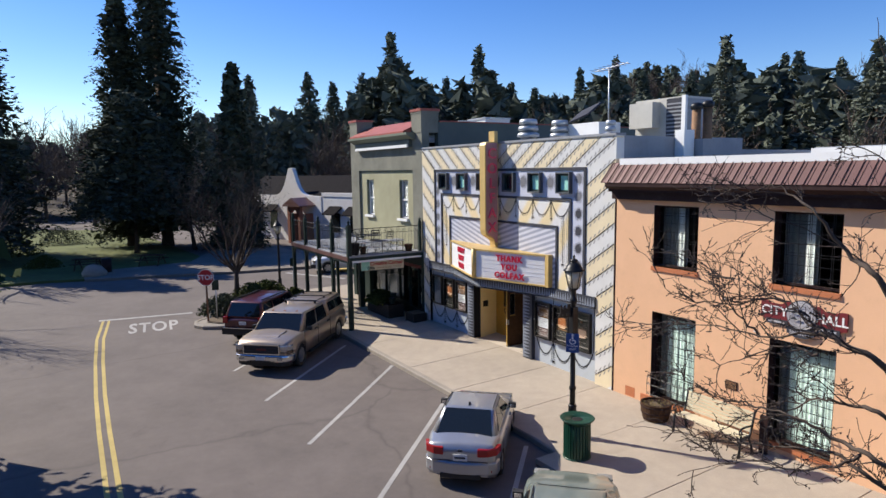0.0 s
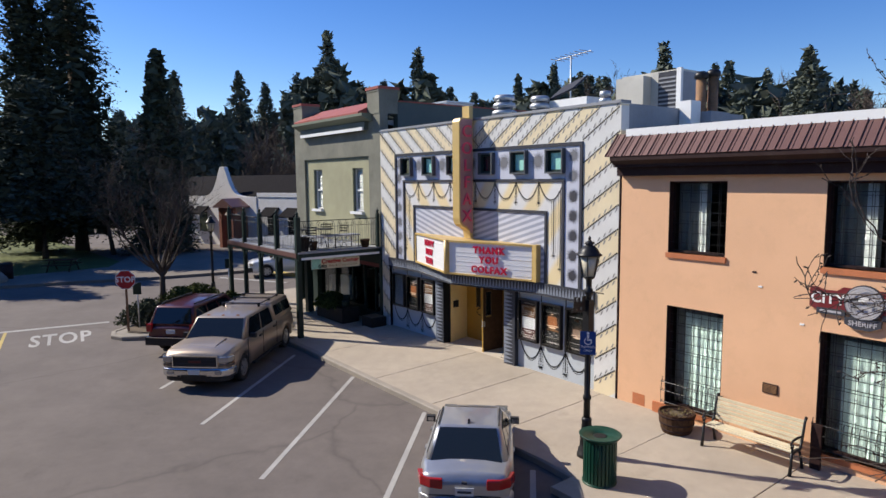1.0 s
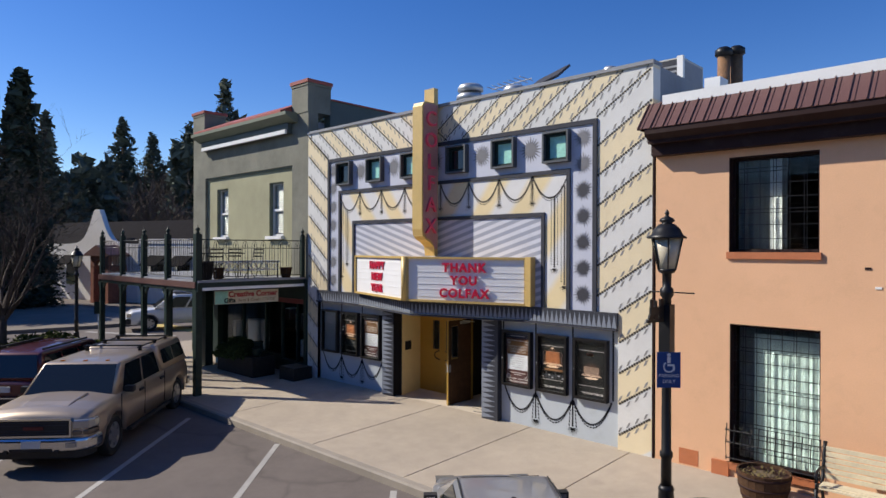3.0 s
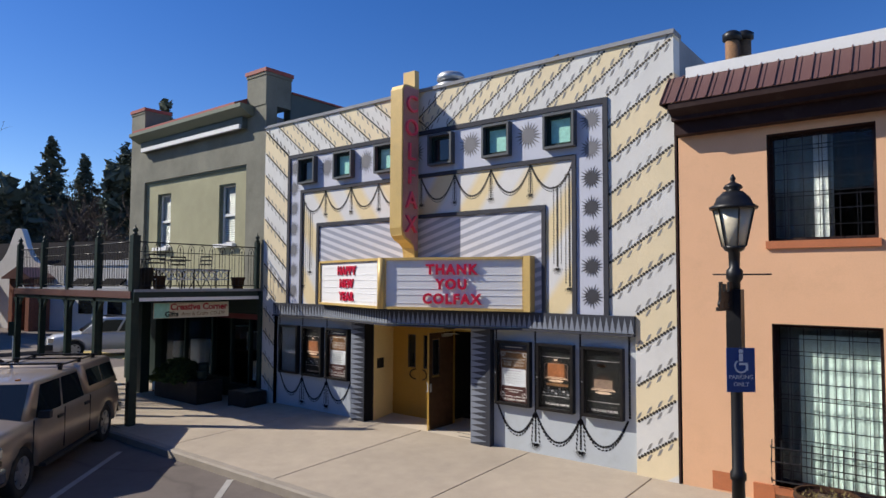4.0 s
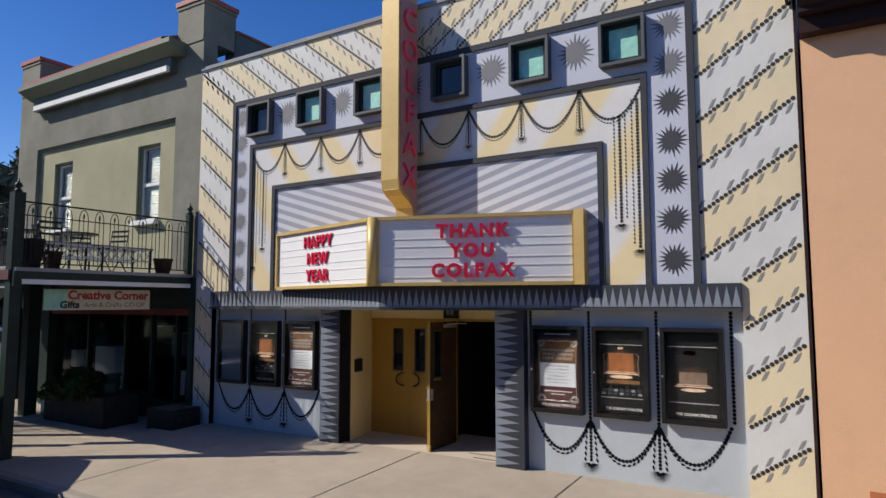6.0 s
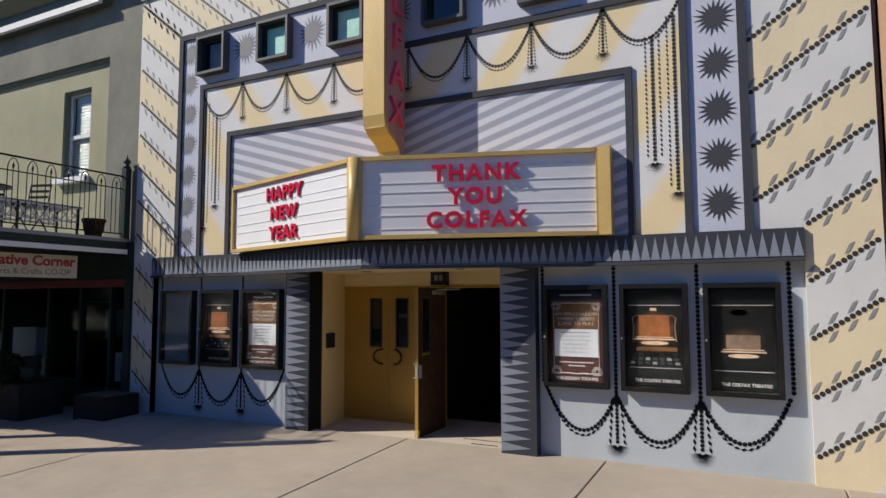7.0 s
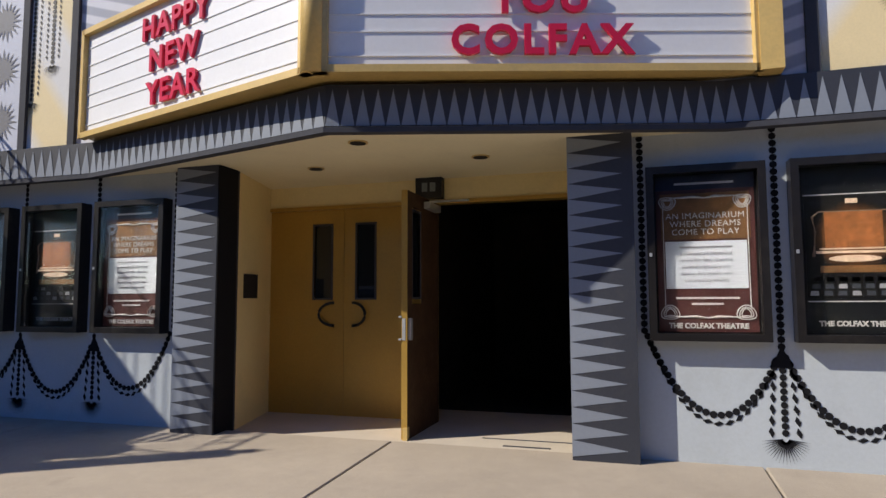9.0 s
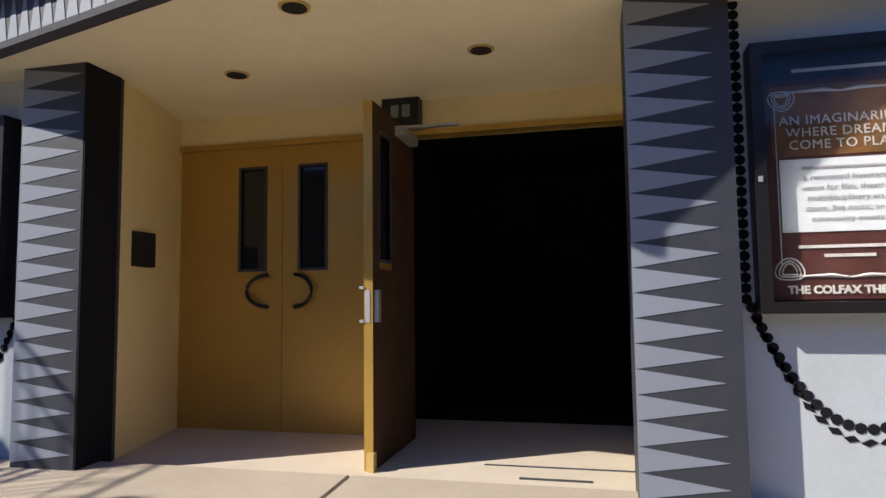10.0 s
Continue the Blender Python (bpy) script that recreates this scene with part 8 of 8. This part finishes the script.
bough(((-1.77, -2.64, 4.85), (-2.01, -2.75, 5.10), (-2.45, -2.67, 5.42)), 0.012, 7, 0.42)
bough(((0.00, 0.00, 1.90), (-0.25, -1.57, 3.10), (-0.55, -2.85, 4.09), (-0.95, -2.76, 4.13), (-1.26, -2.88, 4.27), (-1.72, -2.91, 4.26), (-2.18, -2.85, 4.22), (-2.64, -2.82, 4.31)), 0.034, 14, 0.42)
bough(((0.00, 0.00, 1.90), (-0.28, -1.46, 2.96), (-0.62, -2.66, 3.83), (-1.02, -2.72, 3.99), (-1.61, -2.59, 3.80), (-2.41, -2.68, 3.64), (-3.39, -2.64, 3.41)), 0.034, 15, 0.42)
bough(((-1.09, -2.92, 4.87), (-1.52, -2.82, 4.83), (-2.14, -2.81, 4.46)), 0.012, 8, 0.42)
bough(((-0.89, -2.98, 5.05), (-1.12, -3.00, 5.18), (-1.28, -3.04, 5.31), (-1.59, -3.03, 5.39), (-2.13, -2.88, 5.43)), 0.012, 9, 0.42)
bough(((0.00, 0.00, 1.90), (-0.28, -1.50, 3.29), (-0.63, -2.72, 4.42), (-0.91, -2.65, 4.43), (-1.13, -2.79, 4.45), (-1.61, -2.61, 4.10), (-2.08, -2.69, 3.92)), 0.034, 10, 0.42)
bough(((-0.77, -2.77, 4.07), (-1.24, -2.75, 3.75), (-1.82, -2.75, 3.62), (-2.66, -2.63, 3.08)), 0.012, 8, 0.42)
bough(((0, 0, 2.1), (-0.9, -0.3, 3.9), (-1.6, -0.6, 5.05), (-1.95, -0.9, 5.55), (-2.9, -1.9, 6.15)), 0.045, 10, 0.6)
bough(((0, 0, 2.2), (-0.8, -0.3, 4.6), (-1.6, -0.7, 6.4), (-1.9, -1.6, 6.75)), 0.030, 6, 0.45)
bough(((0, 0, 2.2), (-0.7, -0.2, 4.8), (-1.7, -0.5, 7.2), (-1.85, -0.7, 8.0)), 0.026, 3, 0.35)
thick, fine = bmesh.new(), bmesh.new()
for pts, rad in runs:
    bm_tube(thick if rad[0] > 0.02 else fine, pts, [max(q, 0.0028) for q in rad], 6 if rad[0] > 0.02 else 4, False)
    if rad[0] < 0.02:
        for p in pts[1:]:
            if rnd.random() < 0.3:
                q = p + Vector((rnd.uniform(-1, 1), rnd.uniform(-1, 1), rnd.uniform(-1, 1))) * 0.015
                bm_tube(fine, [p, q, q + (q - p) * 0.6], (0.003, 0.007, 0.002), 4, False)
tagged(part("crown_limb", thick, M_BARK, street_tree), kind="stuff")
tagged(part("crown_spray", fine, M_DARKTWIG, street_tree), kind="stuff")

# park behind the side street
park = bmesh.new()
for pts, z in (([(-23.5, -40), (-23.5, -14), (-22.0, -9.0), (-21.0, -5.5), (-26, -3.5), (-60, -6), (-90, -40)], 0.0),):
    bm_plan(park, pts, STREET - 0.1, z)
solid("lawn", park, M_GRASS, "green park lawn behind a kerb", "lawn", "structure")
plaza = bmesh.new()
bm_plan(plaza, [(-22.5, -12), (-21.3, -7), (-20.3, -4), (-19.6, 0), (-19.4, 3.2), (-34, 3.2), (-34, -2), (-27, -5), (-26, -12)], STREET - 0.1, 0.02)
# concrete colour darkened to stand in for shade lying on this pavement
M_SHADECONC = ground_paint("shade_darkened_concrete", (0.235, 0.20, 0.165), 0.85, blotch=0.3)
solid("side_pavement", plaza, M_SHADECONC, "concrete pavement across the side street, coloured dark for its shade", "pavement", "structure")
marking("road_marking", (-18.6, -0.5), (-14.2, 1.8), 0.3, M_LINE, "white painted crossing line")
marking("road_marking", (-19.2, 3.0), (-13.2, 3.6), 0.9, M_YLINE, "yellow painted kerb patch")


def picnic_table(x, y, yaw):
    t = thing("picnic_table", "weathered brown timber picnic table on the lawn", "picnic table", "park tables", at=pose(x, y, 0.0, 0, 0, yaw))
    for k in range(5):
        part("top_board", boxes((-0.9, -0.36 + k * 0.148, 0.70, 0.9, -0.23 + k * 0.148, 0.74)), M_WOODDARK, t)
    for s in (-1, 1):
        part("seat_board", boxes((-0.9, s * 0.68 - 0.13, 0.42, 0.9, s * 0.68 + 0.13, 0.46)), M_WOODDARK, t)
        bm = bmesh.new()
        bm_tube(bm, [(s * 0.65, -0.72, 0.0), (s * 0.65, -0.22, 0.70)], 0.04, 5)
        bm_tube(bm, [(s * 0.65, 0.72, 0.0), (s * 0.65, 0.22, 0.70)], 0.04, 5)
        bm_tube(bm, [(s * 0.65, -0.70, 0.42), (s * 0.65, 0.70, 0.42)], 0.035, 5)
        part("leg_frame", bm, M_WOODDARK, t)


picnic_table(-27.5, -11.6, 70)
picnic_table(-27.0, -7.6, 60)
rock = bmesh.new()
bm_turn(rock, [(0.7, -0.1), (0.75, 0.25), (0.5, 0.6), (0.15, 0.75)], 9)
rnd = random.Random(2)
for v in rock.verts:
    v.co += Vector((rnd.uniform(-0.1, 0.1), rnd.uniform(-0.1, 0.1), rnd.uniform(-0.06, 0.06)))
bmesh.ops.transform(rock, matrix=Matrix.Translation((-24.0, -11.4, 0.0)), verts=rock.verts)
solid("boulder", rock, M_KERB, "pale grey boulder at the park edge", "rock")
for x, y in ((-25.2, -10.6),):
    bn = thing("park_bin", "dark round litter bin in the park", "litter bin", at=pose(x, y, 0))
    bm = bmesh.new()
    bm_turn(bm, [(0.3, 0), (0.32, 0.85)], 14)
    part("drum", bm, M_BROWNTRIM, bn)
    bm = bmesh.new()
    bm_turn(bm, [(0.34, 0.85), (0.34, 0.92), (0.15, 0.98)], 14)
    part("lid", bm, M_BLACK, bn)

# tall cedars of the park
conifer(-41.9, -7.45, 0, 21.6, 3.8, 1, "tall dark open-crowned cedar in the park", M_FIR, 70, 34, 0.30, 0.06, 0.36, 0.34)
conifer(-40.7, -4.6, 0, 27.2, 5.4, 2, "tall dark open-crowned cedar beside another", M_FIR, 74, 36, 0.30, 0.08, 0.6, 0.34)
conifer(-35.7, -7.7, 0, 12.7, 6.0, 3, "broad low dark cedar with sweeping boughs", M_CEDAR, 60, 46, 0.20, 0.30, 0.45, 0.38)
conifer(-37.8, 0.9, 0, 15.0, 2.6, 8, "slim dark conifer behind another", M_FIR, 50, 26, 0.30, 0.04, 0.7, 0.28)
conifer(-34.2, 0.35, 0, 15.3, 3.3, 4, "narrow dense dark conifer beside the white building", M_FIR, 66, 44, 0.30, 0.03, 0.62, 0.32)
for i, (bx, by, bs) in enumerate(((-40, -16, 1.3), (-44, -21, 1.6), (-36, -19.5, 1.1), (-48, -13, 1.6), (-30.5, -14.2, 0.9), (-50, -27, 1.8), (-55, -18, 1.8), (-58, -34, 2.0))):
    bush(bx, by, -0.1, bs * 1.2, bs, 20 + i, M_BUSHGREY if i % 2 else M_BUSH, "dark spreading shrub on the park lawn")
bare_tree(-41.0, -18.5, 0, 9.5, 51, "leafless tree at the back of the park", 3, 6, 0.3)
bare_tree(-47.0, -24.5, 0, 10.5, 52, "leafless tall tree at the back of the park", 3, 6, 0.3)
bare_tree(-38.0, -22.5, 0, 9.0, 53, "leafless thin tree among park shrubs", 3, 6, 0.3)
bare_tree(-24.0, -16.5, 0, 7.5, 41, "leafless thin tree in the park", 3, 5, 0.3)
bare_tree(-36.5, -3.0, 0, 8.5, 42, "leafless tree before the conifers", 3, 6, 0.3)
bare_tree(-37, 1.0, 0, 7.0, 43, "leafless tree beside the white building", 3, 6, 0.3)
# trees across the street that throw their shade on the road
conifer(2.2, -18.5, STREET, 8.6, 2.6, 6, "evergreen street tree across the road", M_PINE, 26, 14, 0.2, 0.45, 0.45, 0.42)
conifer(4.3, -15.9, STREET, 8.0, 2.2, 7, "smaller evergreen street tree across the road", M_PINE, 26, 12, 0.2, 0.5, 0.45, 0.42)
conifer(-34.0, -18.5, 0, 16.0, 5.5, 9, "tall evergreen at the park edge shading the side street", M_CEDAR, 50, 26, 0.25, 0.12, 0.5, 0.45)
conifer(-41.0, -18.0, 0, 20.0, 5.5, 10, "tall evergreen behind another at the park edge", M_CEDAR, 50, 26, 0.25, 0.12, 0.5, 0.45)
bare_tree(-13.5, -19.5, STREET, 8.0, 46, "leafless thin street tree across the road", 4, 6, 0.3)
bare_tree(-15.5, -21.0, STREET, 8.5, 44, "leafless street tree across the road", 4, 6, 0.3)
bare_tree(-9.0, -22.0, STREET, 8.0, 45, "leafless street tree across the road by others", 4, 6, 0.3)

# white mission-style building across the side street
mission = thing("mission_building", "white stucco mission-style building with curved gable", "building")
M_STUCCO = paint("white_stucco", (0.78, 0.75, 0.72), 0.75, var=0.1, scale=0.7, bump=0.3)
M_TILE = paint("dark_slate_roof", (0.020, 0.018, 0.019), 0.95, spec=0.05, var=0.25, scale=3, dirt_amount=0.0)
M_BRICK = paint("brick_surround", (0.30, 0.11, 0.065), 0.75, var=0.3, scale=6)
mission.matrix_basis = pose(-38.0, 6.3, 0, 0, 0, 17.5) @ Matrix.Diagonal((1.0, 1.0, 1.14, 1.0))
bell = []
for k in range(33):
    u = -1 + 2 * k / 32
    z = 3.7 + (2.8 * math.exp(-(abs(u) * 4.6) ** 1.5) if abs(u) > 0.12 else 2.12 + 0.20 * math.sqrt(max(0.0, 1 - (u / 0.125) ** 2)))
    bell.append((u * 4.6, z))
bm = bmesh.new()
bm_prism(bm, [(-4.6, -0.2)] + bell + [(4.6, -0.2)], 0.4)
part("gable", bm, M_STUCCO, mission, "curved white gable")
part("front_wall", boxes((4.6, 0.05, -0.2, 11.0, 0.4, 3.7)), M_STUCCO, mission)
part("front_wall", boxes((-10.0, 0.05, -0.2, -4.6, 0.4, 3.7)), M_STUCCO, mission)
part("parapet", boxes((4.7, 0.0, 3.7, 11.05, 0.45, 4.0)), M_STUCCO, mission)
part("end_wall", boxes((10.65, 0.4, -0.2, 11.0, 10, 3.7)), M_STUCCO, mission)
part("end_wall", boxes((-10.0, 0.4, -0.2, -9.65, 10, 3.7)), M_STUCCO, mission)
bm = bmesh.new()
bm_prism(bm, [(0.4, 3.75), (3.6, 5.35), (7.0, 3.7)], 20.6, pose(10.8, 0, 0, 0, 0, 90))
part("roof", bm, M_TILE, mission, "dark tiled roof")
por = part("porch", boxes((1.4, -1.5, -0.2, 1.75, 0.0, 2.3)), M_BRICK, mission, "brick porch with arch")
part("pier", boxes((3.0, -1.5, -0.2, 3.35, 0.0, 2.3)), M_BRICK, por)
bm = bmesh.new()
bm_prism(bm, [(1.4, 2.95), (1.4, 2.2)] + [(2.38 - 0.62 * math.cos(math.pi * k / 10), 2.0 + 0.65 * math.sin(math.pi * k / 10)) for k in range(11)] + [(3.35, 2.2), (3.35, 2.95)], 0.3, Matrix.Translation((0, -1.5, 0)))
part("arch", bm, M_BRICK, por)
bm = bmesh.new()
bm_prism(bm, [(1.05, 3.0), (2.38, 3.6), (3.7, 3.0), (3.7, 2.9), (1.05, 2.9)], 1.9, Matrix.Translation((0, -1.8, 0)))
part("porch_roof", bm, M_BROWNROOF, por)
for x in (-8.4, -6.2, -3.6, 6.0, 8.6):
    w = part("window", boxes((x, -0.03, 0.9, x + 1.2, 0.05, 2.4)), M_GLASSDARK, mission)
    bm = bmesh.new()
    bm_prism(bm, [(-0.9, 2.35), (0.05, 2.95), (0.05, 2.8), (-0.85, 2.28)], 1.7, pose(x + 1.45, 0, 0, 0, 0, 90))
    part("awning", bm, M_TILE, w)

# plain block behind the camera, unseen; closes the street and darkens shop reflections
for b, lab in (((-16, -44, STREET, 60, -25, 7.5), "plain unseen block that darkens shop reflections"),):
    o = solid("unseen_block", boxes(b), M_WOODDARK, lab, "building")
    part("roof_edge", boxes((b[0] - 0.2, b[1] - 0.2, b[5], b[3] + 0.2, b[4] + 0.2, b[5] + 0.3)), M_BROWNTRIM, o)

# wooded hill
def hill_z(x, y):
    d = math.hypot(x - 5, y + 5)
    a = math.atan2(y + 5, x - 5)
    rise = max(0.0, min(1.0, (d - 75) / 130))
    rise = rise * rise * (3 - 2 * rise)
    side = 0.45 + 0.55 * max(0.0, min(1.0, (2.95 - a) / 0.75)) if a > 0 else 0.30
    return -0.4 + rise * (20 + 4 * math.sin(a * 9) + 3 * math.sin(a * 23 + 1)) * side


V, F = [], []
na, nr = 72, 12
for i in range(na + 1):
    a = math.radians(40 + 190 * i / na)
    for j in range(nr + 1):
        d = 70 + 330 * (j / nr) ** 1.3
        x, y = 5 + d * math.cos(a), -5 + d * math.sin(a)
        V.append((x, y, hill_z(x, y)))
for i in range(na):
    for j in range(nr):
        k = i * (nr + 1) + j
        F.append((k, k + nr + 1, k + nr + 2, k + 1))
M_HILL = ground_paint("leaf_litter_hill", (0.075, 0.058, 0.042), 0.95, blotch=0.4, pebble=8.0)
o = mesh_part("hillside", V, F, M_HILL)
tagged(o, "brown leaf-covered hillside behind the town", "hill", kind="structure")

# far woods, joined: conifers of several shapes, and leafless broadleaf crowns
rnd = random.Random(77)
shapes = [conifer_crown(1.0, 0.31, s, 20, 22, 0.35, 0.1, 0.8, 0.05) for s in (1, 2, 3)] + [conifer_crown(1.0, 0.36, s, 18, 20, 0.2, 0.3, 0.5, 0.055) for s in (4, 5)]
V, F = [], []
spots = []
for k in range(300):
    a = math.radians(rnd.uniform(62, 196))
    d = rnd.uniform(95, 260)
    spots.append((5 + d * math.cos(a), -5 + d * math.sin(a), rnd.uniform(8, 15)))
for x, y, h in spots:
    z = hill_z(x, y) - 0.3
    vs, fs = shapes[rnd.randrange(5)]
    t = rnd.uniform(0, 6.28)
    c, s = math.cos(t) * h, math.sin(t) * h
    base = len(V)
    V += [(x + c * p - s * q, y + s * p + c * q, z + h * r) for p, q, r in vs]
    F += [tuple(i + base for i in f) for f in fs]
o = mesh_part("far_woods", V, F, M_HAZYFIR)
tagged(o, "dark conifer woods on the hillside", "woods", kind="stuff")

bare_shapes = []
for s in (5, 6, 7):
    r2 = random.Random(s)
    runs = []
    for k in range(6):
        a = 1.05 * k + r2.uniform(-0.3, 0.3)
        branches(r2, (0, 0, 0.22), (math.cos(a) * 0.8, math.sin(a) * 0.8, 1.1), 0.5, 0.008, 3, runs, 0.6, 0.12, (3, 4))
    bm = bmesh.new()
    bm_tube(bm, [(0, 0, -0.05), (0, 0, 0.3)], (0.022, 0.016), 5)
    for pts, rad in runs:
        bm_tube(bm, pts, [max(q, 0.0022) for q in rad], 3, False)
    bm.verts.index_update()
    bare_shapes.append(([tuple(v.co) for v in bm.verts], [tuple(v.index for v in f.verts) for f in bm.faces]))
    bm.free()
V, F = [], []
for k in range(330):
    a = math.radians(rnd.uniform(85, 205))
    d = rnd.uniform(72, 190)
    x, y, h = 5 + d * math.cos(a), -5 + d * math.sin(a), rnd.uniform(8, 14)
    z = hill_z(x, y) - 0.3
    vs, fs = bare_shapes[rnd.randrange(3)]
    t = rnd.uniform(0, 6.28)
    c, s = math.cos(t) * h, math.sin(t) * h
    base = len(V)
    V += [(x + c * p - s * q, y + s * p + c * q, z + h * r) for p, q, r in vs]
    F += [tuple(i + base for i in f) for f in fs]
o = mesh_part("bare_woods", V, F, M_TWIG)
tagged(o, "leafless brown woods at the foot of the hill", "woods", kind="stuff")


# single tall trees that stand above the rooflines: azimuth, distance, top, crown radius, seed
SKYLINE = [
    (153.1, 105, 28.0, 4.0, 60),
    (145.4, 120, 28.8, 3.2, 61),
    (155.7, 110, 22.0, 3.5, 62),
    (160.3, 115, 23.0, 4.5, 63),
    (133.8, 125, 26.4, 3.2, 64),
    (136.7, 140, 26.9, 3.0, 65),
    (125.2, 95, 23.2, 3.0, 66),
    (127.7, 120, 22.4, 3.5, 67),
    (120.0, 120, 24.3, 4.5, 68),
    (121.0, 130, 25.6, 3.0, 69),
    (117.2, 130, 24.0, 4.0, 70),
    (140.6, 120, 20.8, 3.0, 71),
    (148.3, 130, 24.6, 3.0, 72),
    (165.2, 100, 20.2, 2.8, 73),
    (169.2, 100, 14.8, 2.6, 74),
    (114.9, 90, 20.3, 4.0, 75),
    (131.5, 150, 27.1, 4, 76),
    (158.2, 130, 23.6, 4.0, 77),
    (142.6, 130, 23.2, 2.6, 78),
]
def seen_tree(az, d, top, r, seed, label, material=None, **kw):
    """A conifer at azimuth az (degrees from +x) and distance d from the first eye, reaching the height top."""
    x, y = 22.3 + d * math.cos(math.radians(az)), -13.2 + d * math.sin(math.radians(az))
    z = hill_z(x, y) - 0.4
    conifer(x, y, z, top - z, r * 1.75, seed, label, material or M_HAZYFIR, **kw)


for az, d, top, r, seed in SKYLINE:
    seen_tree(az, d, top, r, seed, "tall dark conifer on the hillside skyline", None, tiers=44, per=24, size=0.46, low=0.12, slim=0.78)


# the wood behind them, a little lower than their tops
table = sorted((az, (top - 6.4) / d) for az, d, top, r, seed in SKYLINE)
rnd = random.Random(31)
V, F = [], []
for k in range(230):
    az = rnd.uniform(112, 171)
    d = rnd.uniform(95, 165)
    rise = blend(table, az) * rnd.uniform(0.42, 0.86) * (1.0 if az < 157 else 0.75)
    x, y = 22.3 + d * math.cos(math.radians(az)), -13.2 + d * math.sin(math.radians(az))
    z = hill_z(x, y) - 0.3
    h = max(5.0, min(6.4 + rise * d - z, 19.0))
    z = 6.4 + rise * d - h
    vs, fs = shapes[rnd.randrange(5)]
    t = rnd.uniform(0, 6.28)
    w = h * rnd.uniform(0.75, 1.25)
    c, q = math.cos(t) * w, math.sin(t) * w
    base = len(V)
    V += [(x + c * a - q * b, y + q * a + c * b, z + h * g) for a, b, g in vs]
    F += [tuple(i + base for i in f) for f in fs]
o = mesh_part("skyline_woods", V, F, M_HAZYFIR)
tagged(o, "mixed conifer wood below the hill's skyline", "woods", kind="stuff")
